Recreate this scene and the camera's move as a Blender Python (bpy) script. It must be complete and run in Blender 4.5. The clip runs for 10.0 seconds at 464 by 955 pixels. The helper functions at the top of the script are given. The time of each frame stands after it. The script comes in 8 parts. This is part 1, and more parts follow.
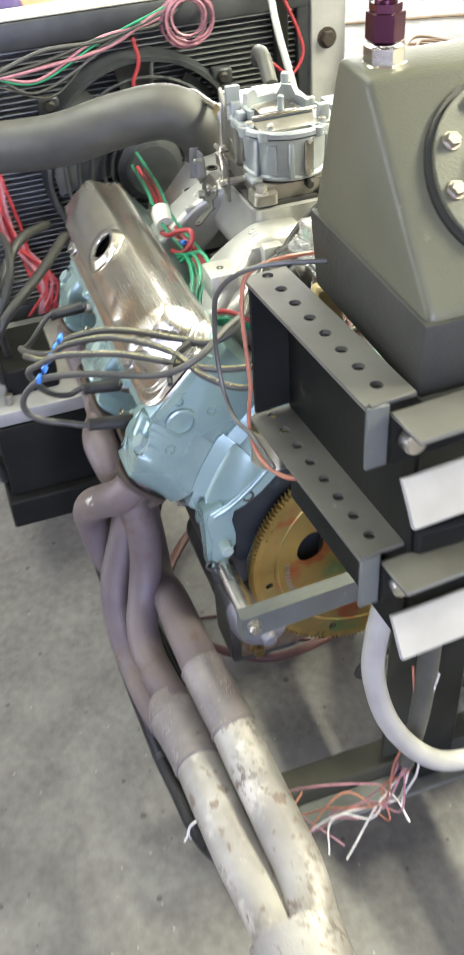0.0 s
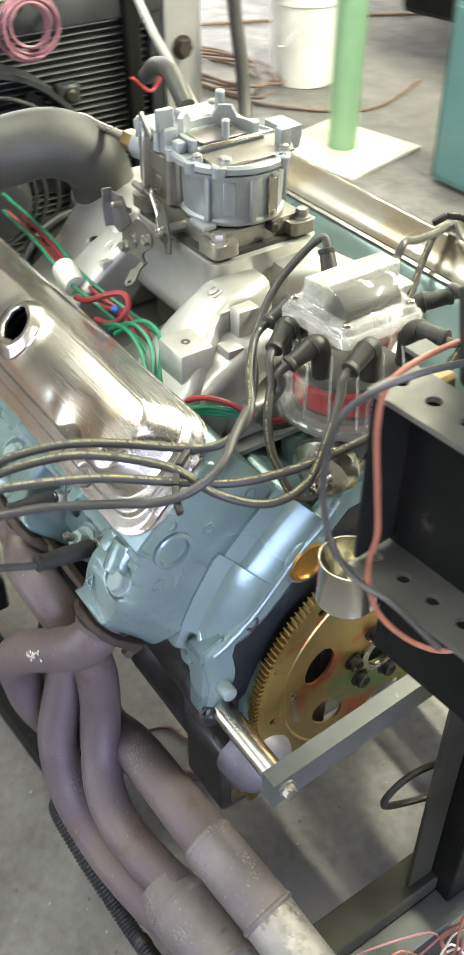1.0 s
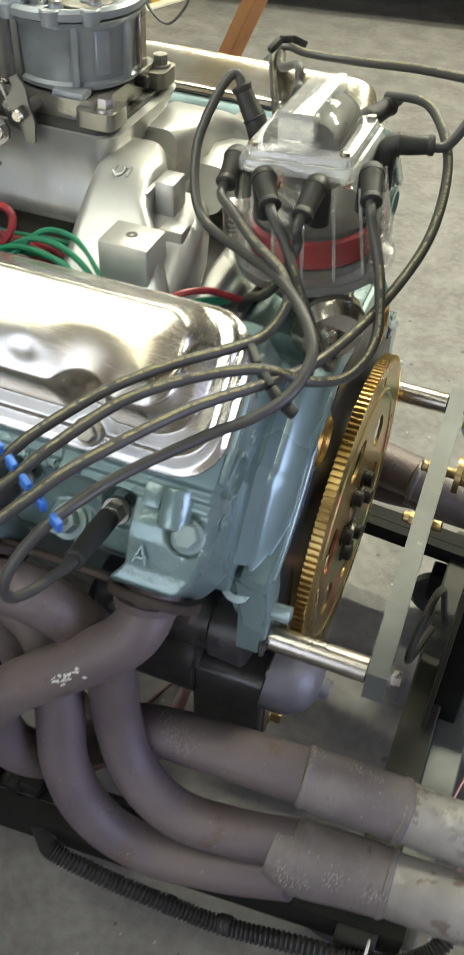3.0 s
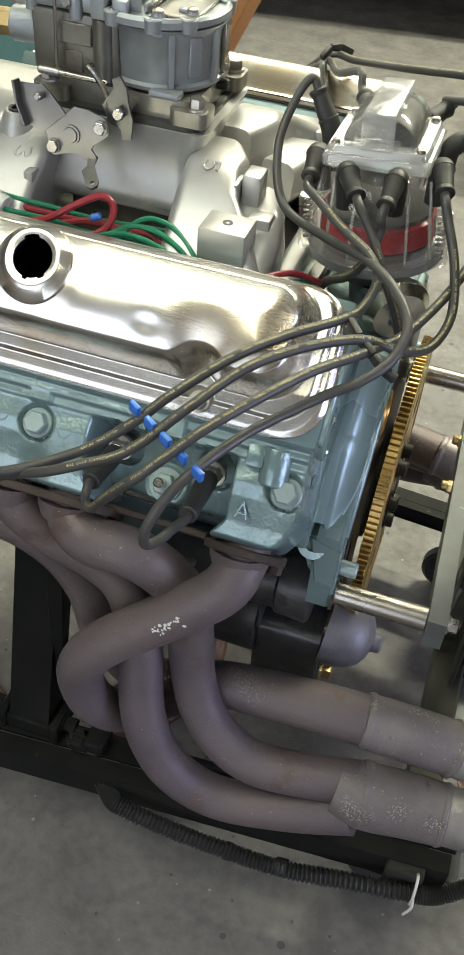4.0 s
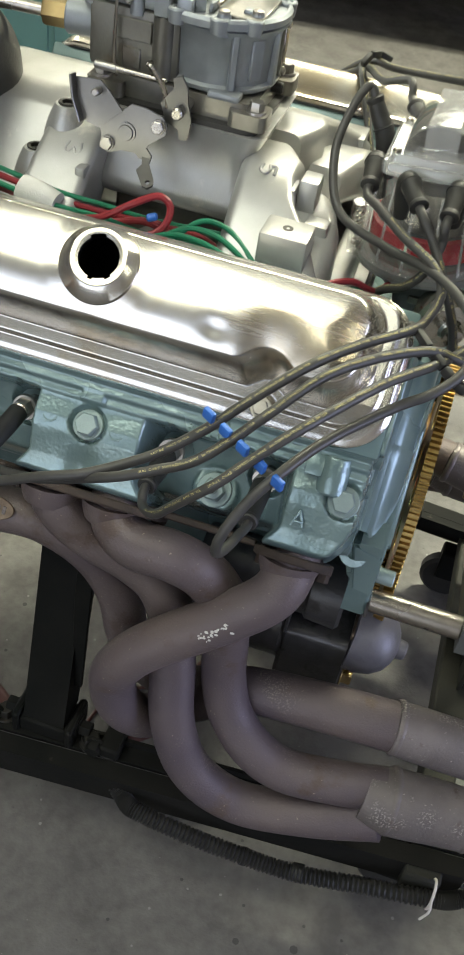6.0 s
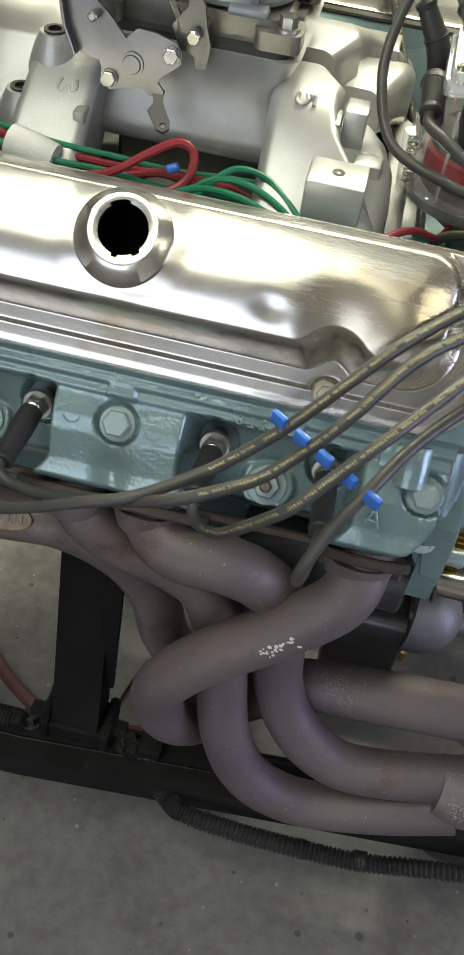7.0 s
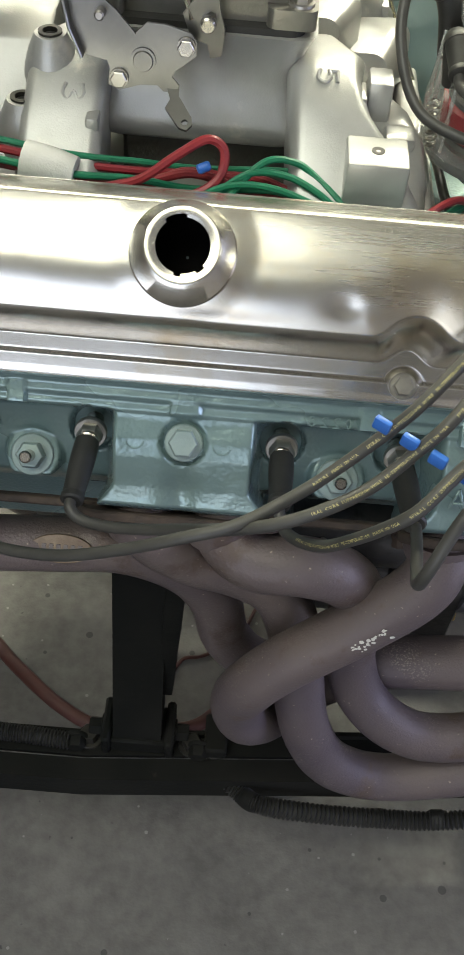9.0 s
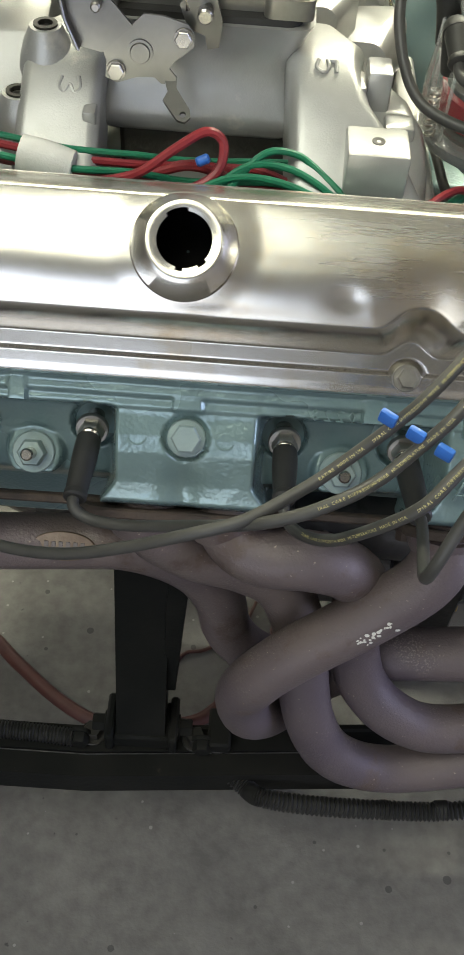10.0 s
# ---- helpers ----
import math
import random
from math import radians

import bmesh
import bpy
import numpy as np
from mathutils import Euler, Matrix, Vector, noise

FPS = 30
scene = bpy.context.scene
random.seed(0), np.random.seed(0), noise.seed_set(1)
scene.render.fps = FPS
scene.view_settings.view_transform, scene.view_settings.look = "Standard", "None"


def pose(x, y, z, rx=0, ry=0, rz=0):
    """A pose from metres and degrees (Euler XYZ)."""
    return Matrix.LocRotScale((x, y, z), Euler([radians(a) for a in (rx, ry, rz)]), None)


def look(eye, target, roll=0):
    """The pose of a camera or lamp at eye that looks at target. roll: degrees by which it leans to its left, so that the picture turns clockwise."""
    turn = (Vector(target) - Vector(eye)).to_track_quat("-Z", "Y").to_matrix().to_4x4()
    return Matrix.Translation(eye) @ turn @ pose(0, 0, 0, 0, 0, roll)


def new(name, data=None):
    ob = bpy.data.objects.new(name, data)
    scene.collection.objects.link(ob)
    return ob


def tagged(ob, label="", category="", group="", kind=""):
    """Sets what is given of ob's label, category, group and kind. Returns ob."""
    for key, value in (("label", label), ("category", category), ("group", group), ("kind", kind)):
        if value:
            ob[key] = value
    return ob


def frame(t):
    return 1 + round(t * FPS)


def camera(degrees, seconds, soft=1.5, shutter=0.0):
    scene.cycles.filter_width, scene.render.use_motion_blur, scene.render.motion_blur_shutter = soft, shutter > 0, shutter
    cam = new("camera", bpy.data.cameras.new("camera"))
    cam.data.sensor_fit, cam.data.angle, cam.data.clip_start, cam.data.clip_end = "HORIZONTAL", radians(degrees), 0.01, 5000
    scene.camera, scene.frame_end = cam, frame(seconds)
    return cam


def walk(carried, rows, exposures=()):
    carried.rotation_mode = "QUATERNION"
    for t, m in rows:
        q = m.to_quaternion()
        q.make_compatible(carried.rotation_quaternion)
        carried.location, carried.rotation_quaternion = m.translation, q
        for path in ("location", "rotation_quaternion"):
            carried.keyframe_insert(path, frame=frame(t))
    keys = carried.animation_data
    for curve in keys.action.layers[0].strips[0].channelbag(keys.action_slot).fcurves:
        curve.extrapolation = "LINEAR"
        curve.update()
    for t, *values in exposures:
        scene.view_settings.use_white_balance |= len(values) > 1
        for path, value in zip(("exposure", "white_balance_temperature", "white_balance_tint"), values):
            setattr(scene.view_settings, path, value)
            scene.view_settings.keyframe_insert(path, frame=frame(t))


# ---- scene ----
cam = camera(27.6, 10.0, 1.5, 0.5)
PATH = [
    (0, (1.168, -0.441, 1.377), (-0.302, -0.013, 0.09), -4.3),
    (0.5, (0.982, -0.467, 1.324), (-0.44, 0.133, 0.051), -3.6),
    (1, (0.808, -0.55, 1.308), (-0.452, 0.321, 0.021), 0.2),
    (1.5, (0.676, -0.679, 1.282), (-0.301, 0.51, 0.005), 0.8),
    (2, (0.544, -0.671, 1.227), (-0.264, 0.574, -0.114), -0.8),
    (2.2, (0.503, -0.647, 1.209), (-0.201, 0.629, -0.16), 0.3),
    (3.3, (0.401, -0.792, 1.194), (-0.036, 0.588, -0.186), 2.9),
    (3.5, (0.371, -0.825, 1.203), (-0.032, 0.569, -0.174), 3.1),
    (4, (0.343, -0.859, 1.219), (-0.038, 0.544, -0.155), 5.3),
    (4.5, (0.34, -0.863, 1.225), (-0.001, 0.557, -0.141), 7.0),
    (5, (0.325, -0.884, 1.233), (0.004, 0.552, -0.122), 8.7),
    (5.5, (0.297, -0.89, 1.233), (0.001, 0.553, -0.12), 9.8),
    (5.7, (0.274, -0.893, 1.225), (-0.009, 0.557, -0.122), 10.0),
    (6.8, (0.176, -0.781, 1.181), (-0.02, 0.544, -0.305), 8.0),
    (7, (0.146, -0.766, 1.171), (-0.001, 0.555, -0.324), 8.5),
    (7.5, (0.087, -0.759, 1.172), (0.017, 0.533, -0.353), 8.3),
    (8, (0.051, -0.745, 1.176), (0.034, 0.529, -0.365), 7.4),
    (8.5, (0.043, -0.733, 1.172), (0.066, 0.531, -0.378), 6.8),
    (9, (0.032, -0.732, 1.173), (0.047, 0.528, -0.381), 5.4),
    (9.5, (0.026, -0.729, 1.17), (0.028, 0.522, -0.391), 4.4),
    (10, (0.025, -0.728, 1.171), (0.054, 0.518, -0.392), 5.1),
]
walk(cam, [(t, look(eye, target, roll)) for t, eye, target, roll in PATH], ((0, 1.07), (1.0, 0.81), (2.2, 0.11), (3.3, -0.03), (5.5, -0.17), (7.0, -0.22), (10, -0.22)))

# ---- light ----
world = bpy.data.worlds.new("sky")
scene.world = world
world.use_nodes = True
wn = world.node_tree
sky = wn.nodes.new("ShaderNodeTexSky")
sky.sky_type, sky.sun_disc, sky.sun_elevation, sky.sun_rotation = "NISHITA", False, radians(42), radians(200)
wn.links.new(sky.outputs[0], wn.nodes["Background"].inputs[0])
wn.nodes["Background"].inputs[1].default_value = 0.10


def area_lamp(name, place, target, w, h, watts, colour):
    d = bpy.data.lights.new(name, "AREA")
    d.shape, d.size, d.size_y, d.energy, d.color = "RECTANGLE", w, h, watts, colour
    ob = new(name, d)
    ob.matrix_world = look(place, target)
    return ob


# daylight in the roof light and the big doorways
area_lamp("daylight_skylight", (-1.05, -1.2, 3.16), (-1.05, -1.199, 0), 2.2, 1.9, 78, (0.97, 1.0, 0.86))
area_lamp("daylight_skylight", (-0.6, 5.2, 3.16), (-0.6, 5.201, 0), 3.0, 1.8, 135, (1.0, 0.98, 0.84))
area_lamp("daylight_south", (-1.4, -4.47, 1.5), (-1.4, 0, 1.3), 3.2, 2.7, 60, (0.82, 0.91, 1.10))
area_lamp("daylight_west", (-6.45, 3.0, 1.6), (0, 3.0, 1.2), 4.4, 2.6, 215, (0.98, 0.98, 0.95))
area_lamp("daylight_east", (4.97, -1.3, 1.5), (0, -1.3, 1.2), 2.6, 2.7, 138, (0.77, 0.84, 1.25))
# unseen strips added under the ceiling to brighten the floor
for lx, ly, watts in ((-0.35, 1.75, 96), (-2.6, 2.9, 70), (1.5, 2.5, 280), (2.2, -2.0, 14)):
    area_lamp("ceiling_fill_strip", (lx, ly, 3.02), (lx, ly + 0.001, 0), 1.25, 0.16, watts, (1.0, 0.99, 0.76))
sun_data = bpy.data.lights.new("sun", "SUN")
sun_data.energy, sun_data.angle, sun_data.color = 2.5, radians(0.5), (1.0, 0.95, 0.88)
sun_ob = new("sun", sun_data)
sun_ob.matrix_world = look((-2, 6, 8), (-6, 3, 0))


# ---- materials ----
def surf(name, c1, c2=None, scale=40.0, rough=0.5, rvar=0.1, metal=0.0, bump=0.0, bscale=200.0, coat=0.0, spots=None, spot_scale=30.0, spot_at=0.62, vary=0.0, trans=0.0, ior=1.45, spots2=None, spec=0.5, fine=4):
    """A procedural surface: two colours mixed by two sizes of noise, uneven gloss, fine relief and optional stains."""
    m = bpy.data.materials.new(name)
    m.use_nodes = True
    nt = m.node_tree
    N, L = nt.nodes, nt.links
    b = N["Principled BSDF"]
    c2 = c2 or tuple(v * 0.75 for v in c1)
    tc = N.new("ShaderNodeTexCoord")
    n1 = N.new("ShaderNodeTexNoise")
    n1.inputs["Scale"].default_value, n1.inputs["Detail"].default_value = scale, 6
    n2 = N.new("ShaderNodeTexNoise")
    n2.inputs["Scale"].default_value, n2.inputs["Detail"].default_value = scale * 0.17, 3
    for n in (n1, n2):
        L.new(tc.outputs["Object"], n.inputs["Vector"])
    avg = N.new("ShaderNodeMath")
    avg.operation = "ADD"
    L.new(n1.outputs["Fac"], avg.inputs[0])
    L.new(n2.outputs["Fac"], avg.inputs[1])
    ramp = N.new("ShaderNodeMapRange")
    ramp.inputs["From Min"].default_value, ramp.inputs["From Max"].default_value = 0.75, 1.25
    L.new(avg.outputs[0], ramp.inputs["Value"])
    mix = N.new("ShaderNodeMix")
    mix.data_type = "RGBA"
    mix.inputs["A"].default_value, mix.inputs["B"].default_value = (*c1, 1), (*c2, 1)
    L.new(ramp.outputs[0], mix.inputs["Factor"])
    col = mix.outputs["Result"]
    if spots:
        n3 = N.new("ShaderNodeTexNoise")
        n3.inputs["Scale"].default_value, n3.inputs["Detail"].default_value, n3.inputs["Roughness"].default_value = spot_scale, 8, 0.65
        L.new(tc.outputs["Object"], n3.inputs["Vector"])
        r3 = N.new("ShaderNodeMapRange")
        r3.inputs["From Min"].default_value, r3.inputs["From Max"].default_value = spot_at, spot_at + 0.08
        L.new(n3.outputs["Fac"], r3.inputs["Value"])
        m3 = N.new("ShaderNodeMix")
        m3.data_type = "RGBA"
        m3.inputs["B"].default_value = (*spots, 1)
        L.new(col, m3.inputs["A"])
        L.new(r3.outputs[0], m3.inputs["Factor"])
        col = m3.outputs["Result"]
    if spots2:
        c4, sc4, at4 = spots2
        n4 = N.new("ShaderNodeTexNoise")
        n4.inputs["Scale"].default_value, n4.inputs["Detail"].default_value, n4.inputs["Roughness"].default_value = sc4, 3, 0.6
        L.new(tc.outputs["Object"], n4.inputs["Vector"])
        r4 = N.new("ShaderNodeMapRange")
        r4.inputs["From Min"].default_value, r4.inputs["From Max"].default_value = at4, at4 + 0.05
        L.new(n4.outputs["Fac"], r4.inputs["Value"])
        m4 = N.new("ShaderNodeMix")
        m4.data_type = "RGBA"
        m4.inputs["B"].default_value = (*c4, 1)
        L.new(col, m4.inputs["A"])
        L.new(r4.outputs[0], m4.inputs["Factor"])
        col = m4.outputs["Result"]
    if vary:
        info = N.new("ShaderNodeObjectInfo")
        hsv = N.new("ShaderNodeHueSaturation")
        mr = N.new("ShaderNodeMapRange")
        mr.inputs["To Min"].default_value, mr.inputs["To Max"].default_value = 1 - vary, 1 + vary
        L.new(info.outputs["Random"], mr.inputs["Value"])
        L.new(mr.outputs[0], hsv.inputs["Value"])
        L.new(col, hsv.inputs["Color"])
        col = hsv.outputs["Color"]
    L.new(col, b.inputs["Base Color"])
    rr = N.new("ShaderNodeMapRange")
    rr.inputs["From Min"].default_value, rr.inputs["From Max"].default_value = 0.3, 0.7
    rr.inputs["To Min"].default_value, rr.inputs["To Max"].default_value = max(0.02, rough - rvar), min(1, rough + rvar)
    L.new(n2.outputs["Fac"], rr.inputs["Value"])
    L.new(rr.outputs[0], b.inputs["Roughness"])
    b.inputs["Metallic"].default_value = metal
    b.inputs["Specular IOR Level"].default_value = spec
    b.inputs["Coat Weight"].default_value = coat
    b.inputs["Coat Roughness"].default_value = 0.2
    b.inputs["Transmission Weight"].default_value = trans
    b.inputs["IOR"].default_value = ior
    if bump:
        nb = N.new("ShaderNodeTexNoise")
        nb.inputs["Scale"].default_value, nb.inputs["Detail"].default_value = bscale, fine
        L.new(tc.outputs["Object"], nb.inputs["Vector"])
        bp = N.new("ShaderNodeBump")
        bp.inputs["Strength"].default_value, bp.inputs["Distance"].default_value = bump, 0.002
        L.new(nb.outputs["Fac"], bp.inputs["Height"])
        L.new(bp.outputs[0], b.inputs["Normal"])
    return m


CONCRETE = surf("worn_concrete", (0.135, 0.128, 0.121), (0.083, 0.078, 0.074), 60, 0.6, 0.12, bump=0.3, bscale=240, spots=(0.115, 0.109, 0.107), spot_scale=4, spot_at=0.57, spots2=((0.040, 0.037, 0.038), 48, 0.70))


def drip_spots(m, scale, size, share, colour):
    """Small round drips scattered over a floor."""
    N, L = m.node_tree.nodes, m.node_tree.links
    b = N["Principled BSDF"]
    tc = N.new("ShaderNodeTexCoord")
    vo = N.new("ShaderNodeTexVoronoi")
    vo.voronoi_dimensions = "2D"
    vo.inputs["Scale"].default_value = scale
    L.new(tc.outputs["Object"], vo.inputs["Vector"])
    sep = N.new("ShaderNodeSeparateColor")
    L.new(vo.outputs["Color"], sep.inputs[0])
    wide = N.new("ShaderNodeMath")
    wide.operation, wide.inputs[1].default_value = "MULTIPLY", size
    L.new(sep.outputs[1], wide.inputs[0])
    inside = N.new("ShaderNodeMath")
    inside.operation = "LESS_THAN"
    L.new(vo.outputs["Distance"], inside.inputs[0])
    L.new(wide.outputs[0], inside.inputs[1])
    pick = N.new("ShaderNodeMath")
    pick.operation, pick.inputs[1].default_value = "LESS_THAN", share
    L.new(sep.outputs[0], pick.inputs[0])
    both = N.new("ShaderNodeMath")
    both.operation = "MULTIPLY"
    L.new(inside.outputs[0], both.inputs[0])
    L.new(pick.outputs[0], both.inputs[1])
    soft = N.new("ShaderNodeMath")
    soft.operation, soft.inputs[1].default_value = "MULTIPLY", 0.75
    L.new(both.outputs[0], soft.inputs[0])
    mix = N.new("ShaderNodeMix")
    mix.data_type = "RGBA"
    mix.inputs["B"].default_value = (*colour, 1)
    L.new(b.inputs["Base Color"].links[0].from_socket, mix.inputs["A"])
    L.new(soft.outputs[0], mix.inputs["Factor"])
    L.new(mix.outputs["Result"], b.inputs["Base Color"])


drip_spots(CONCRETE, 13, 0.07, 0.5, (0.035, 0.033, 0.034))
drip_spots(CONCRETE, 23, 0.05, 0.4, (0.24, 0.23, 0.225))
CHROME = surf("chrome", (0.70, 0.675, 0.62), (0.64, 0.605, 0.53), 12, 0.27, 0.07, 1.0, bump=0.05, bscale=45, spots=(0.60, 0.525, 0.40), spot_scale=6, spot_at=0.53)


def brushed(m, amount, bump):
    """Fine polishing lines along the part, in gloss and relief, with a few cross scratches."""
    N, L = m.node_tree.nodes, m.node_tree.links
    b = N["Principled BSDF"]
    tc = N.new("ShaderNodeTexCoord")
    total = None
    for scale, turn, detail in (((6, 260, 260), 0.0, 4), ((14, 420, 420), 0.5, 2)):
        mp = N.new("ShaderNodeMapping")
        mp.inputs["Scale"].default_value, mp.inputs["Rotation"].default_value = scale, (0.0, 0.0, turn)
        nz = N.new("ShaderNodeTexNoise")
        nz.inputs["Scale"].default_value, nz.inputs["Detail"].default_value = 1.0, detail
        L.new(tc.outputs["Object"], mp.inputs["Vector"])
        L.new(mp.outputs[0], nz.inputs["Vector"])
        if total is None:
            total = nz.outputs["Fac"]
        else:
            ad = N.new("ShaderNodeMath")
            ad.operation = "ADD"
            L.new(total, ad.inputs[0])
            L.new(nz.outputs["Fac"], ad.inputs[1])
            total = ad.outputs[0]
    old = b.inputs["Roughness"].links[0].from_socket
    ad = N.new("ShaderNodeMath")
    ad.operation, ad.inputs[1].default_value = "MULTIPLY_ADD", amount
    L.new(total, ad.inputs[0])
    sh = N.new("ShaderNodeMath")
    sh.operation, sh.inputs[1].default_value = "SUBTRACT", amount * 1.0
    L.new(old, sh.inputs[0])
    L.new(sh.outputs[0], ad.inputs[2])
    L.new(ad.outputs[0], b.inputs["Roughness"])
    bp = N.new("ShaderNodeBump")
    bp.inputs["Strength"].default_value, bp.inputs["Distance"].default_value = bump, 0.001
    L.new(total, bp.inputs["Height"])
    L.new(b.inputs["Normal"].links[0].from_socket, bp.inputs["Normal"])
    L.new(bp.outputs[0], b.inputs["Normal"])


brushed(CHROME, 0.04, 0.005)
ALU = surf("silver_painted_casting", (0.44, 0.44, 0.425), (0.345, 0.34, 0.32), 30, 0.38, 0.08, 0.52, bump=0.10, bscale=700, spots=(0.55, 0.53, 0.48), spot_scale=16, spot_at=0.62)
ZINC = surf("grey_die_casting", (0.31, 0.335, 0.355), (0.22, 0.235, 0.245), 40, 0.44, 0.08, 0.5, bump=0.12, bscale=420)
BOWL = surf("stained_die_casting", (0.20, 0.195, 0.17), (0.12, 0.115, 0.10), 30, 0.38, 0.1, 0.6, bump=0.2, bscale=300, spots=(0.13, 0.115, 0.09), spot_scale=22, spot_at=0.6)
ZINC_WARM = surf("yellowed_die_casting", (0.30, 0.285, 0.25), (0.20, 0.19, 0.165), 45, 0.36, 0.08, 0.7, bump=0.12, bscale=420)
BLUE = surf("pale_blue_engine_enamel", (0.212, 0.298, 0.292), (0.155, 0.234, 0.236), 25, 0.27, 0.07, 0.36, bump=0.20, bscale=330, fine=0.6, coat=0.6, spots=(0.12, 0.20, 0.22), spot_scale=40, spot_at=0.66, spots2=((0.05, 0.075, 0.08), 300, 0.76))
BLUE_FLAT = surf("smooth_blue_engine_enamel", (0.212, 0.298, 0.292), (0.155, 0.234, 0.236), 18, 0.28, 0.07, 0.32, bump=0.07, bscale=260, coat=0.35, spots=(0.12, 0.20, 0.22), spot_scale=30, spot_at=0.66, spots2=((0.05, 0.075, 0.08), 300, 0.76))
# brown coating; the purple second tone stands for bluish light in its shadows
HEADER = surf("purple_shaded_header_coating", (0.160, 0.126, 0.114), (0.084, 0.067, 0.080), 7, 0.5, 0.12, 0.2, bump=0.3, bscale=420, spots=(0.098, 0.070, 0.060), spot_scale=16, spot_at=0.57, spots2=((0.34, 0.28, 0.23), 300, 0.685))


def flaked(m, patch, at, fine, fine_at, colour):
    """Patches of small flakes where the coating has burnt through."""
    N, L = m.node_tree.nodes, m.node_tree.links
    b = N["Principled BSDF"]
    tc = N.new("ShaderNodeTexCoord")
    both = N.new("ShaderNodeMath")
    both.operation = "MULTIPLY"
    for i, (scale, lo, w) in enumerate(((patch, at, 0.12), (fine, fine_at, 0.05))):
        nz = N.new("ShaderNodeTexNoise")
        nz.inputs["Scale"].default_value, nz.inputs["Detail"].default_value = scale, 2 + 2 * i
        L.new(tc.outputs["Object"], nz.inputs["Vector"])
        mr = N.new("ShaderNodeMapRange")
        mr.inputs["From Min"].default_value, mr.inputs["From Max"].default_value = lo, lo + w
        L.new(nz.outputs["Fac"], mr.inputs["Value"])
        L.new(mr.outputs[0], both.inputs[i])
    mix = N.new("ShaderNodeMix")
    mix.data_type = "RGBA"
    mix.inputs["B"].default_value = (*colour, 1)
    L.new(b.inputs["Base Color"].links[0].from_socket, mix.inputs["A"])
    L.new(both.outputs[0], mix.inputs["Factor"])
    L.new(mix.outputs["Result"], b.inputs["Base Color"])


flaked(HEADER, 13, 0.60, 560, 0.555, (0.24, 0.205, 0.185))
HEADER_HOT = surf("burnt_pale_pipe_steel", (0.34, 0.325, 0.30), (0.17, 0.155, 0.145), 16, 0.5, 0.12, 0.4, bump=0.2, bscale=300, spots=(0.40, 0.37, 0.34), spot_scale=12, spot_at=0.58, spots2=((0.16, 0.125, 0.105), 46, 0.60))
SLIP = surf("stained_slip_joint_steel", (0.20, 0.175, 0.168), (0.115, 0.10, 0.10), 22, 0.5, 0.12, 0.3, bump=0.3, bscale=340, spots=(0.10, 0.075, 0.065), spot_scale=24, spot_at=0.6, spots2=((0.32, 0.285, 0.26), 280, 0.67))
flaked(SLIP, 22, 0.54, 520, 0.55, (0.36, 0.33, 0.31))
flaked(HEADER_HOT, 14, 0.55, 120, 0.52, (0.13, 0.11, 0.095))
GASKET = surf("rusty_flange_steel", (0.065, 0.045, 0.034), (0.03, 0.024, 0.021), 60, 0.75, 0.1, 0.2, bump=0.4, bscale=300)
BLACK = surf("black_frame_paint", (0.007, 0.008, 0.0075), (0.016, 0.0155, 0.014), 12, 0.5, 0.14, bump=0.12, bscale=150, spots=(0.045, 0.038, 0.032), spot_scale=26, spot_at=0.67, spec=0.06)
BLACK_GREEN = surf("dark_green_black_steel", (0.030, 0.030, 0.020), (0.016, 0.016, 0.012), 16, 0.7, 0.12, 0.0, bump=0.12, bscale=160)
SHELF = surf("bare_rolled_steel", (0.17, 0.167, 0.152), (0.105, 0.103, 0.094), 14, 0.42, 0.12, 0.55, bump=0.08, bscale=120, spots=(0.26, 0.25, 0.23), spot_scale=40, spot_at=0.66)
STEEL = surf("machined_steel", (0.50, 0.47, 0.42), (0.36, 0.33, 0.29), 50, 0.26, 0.08, 1.0, bump=0.05, bscale=300)
BARSTEEL = surf("grey_flat_bar", (0.105, 0.112, 0.106), (0.070, 0.075, 0.072), 22, 0.48, 0.1, 0.15, bump=0.08, bscale=160, spots=(0.26, 0.26, 0.25), spot_scale=70, spot_at=0.68)
BOLT = surf("plated_bolt", (0.44, 0.42, 0.38), (0.30, 0.285, 0.26), 80, 0.32, 0.1, 0.9)
DARKBOLT = surf("black_oxide_bolt", (0.035, 0.032, 0.027), (0.018, 0.017, 0.015), 60, 0.5, 0.1, 0.4)
PALEBOLT = surf("blue_painted_bolt", (0.31, 0.385, 0.375), (0.24, 0.31, 0.31), 60, 0.34, 0.08, 0.35, bump=0.15, bscale=400)
BRASS = surf("brass", (0.55, 0.42, 0.20), (0.40, 0.29, 0.14), 50, 0.3, 0.1, 1.0)
RUBBER = surf("dark_grey_silicone", (0.060, 0.058, 0.054), (0.042, 0.041, 0.038), 60, 0.42, 0.08, bump=0.05, bscale=500)
BOOT = surf("black_rubber", (0.028, 0.027, 0.025), (0.018, 0.018, 0.017), 60, 0.5, 0.08, bump=0.08, bscale=400)
HOSE = surf("grey_black_hose_rubber", (0.055, 0.054, 0.049), (0.036, 0.035, 0.032), 40, 0.48, 0.08, bump=0.12, bscale=260)
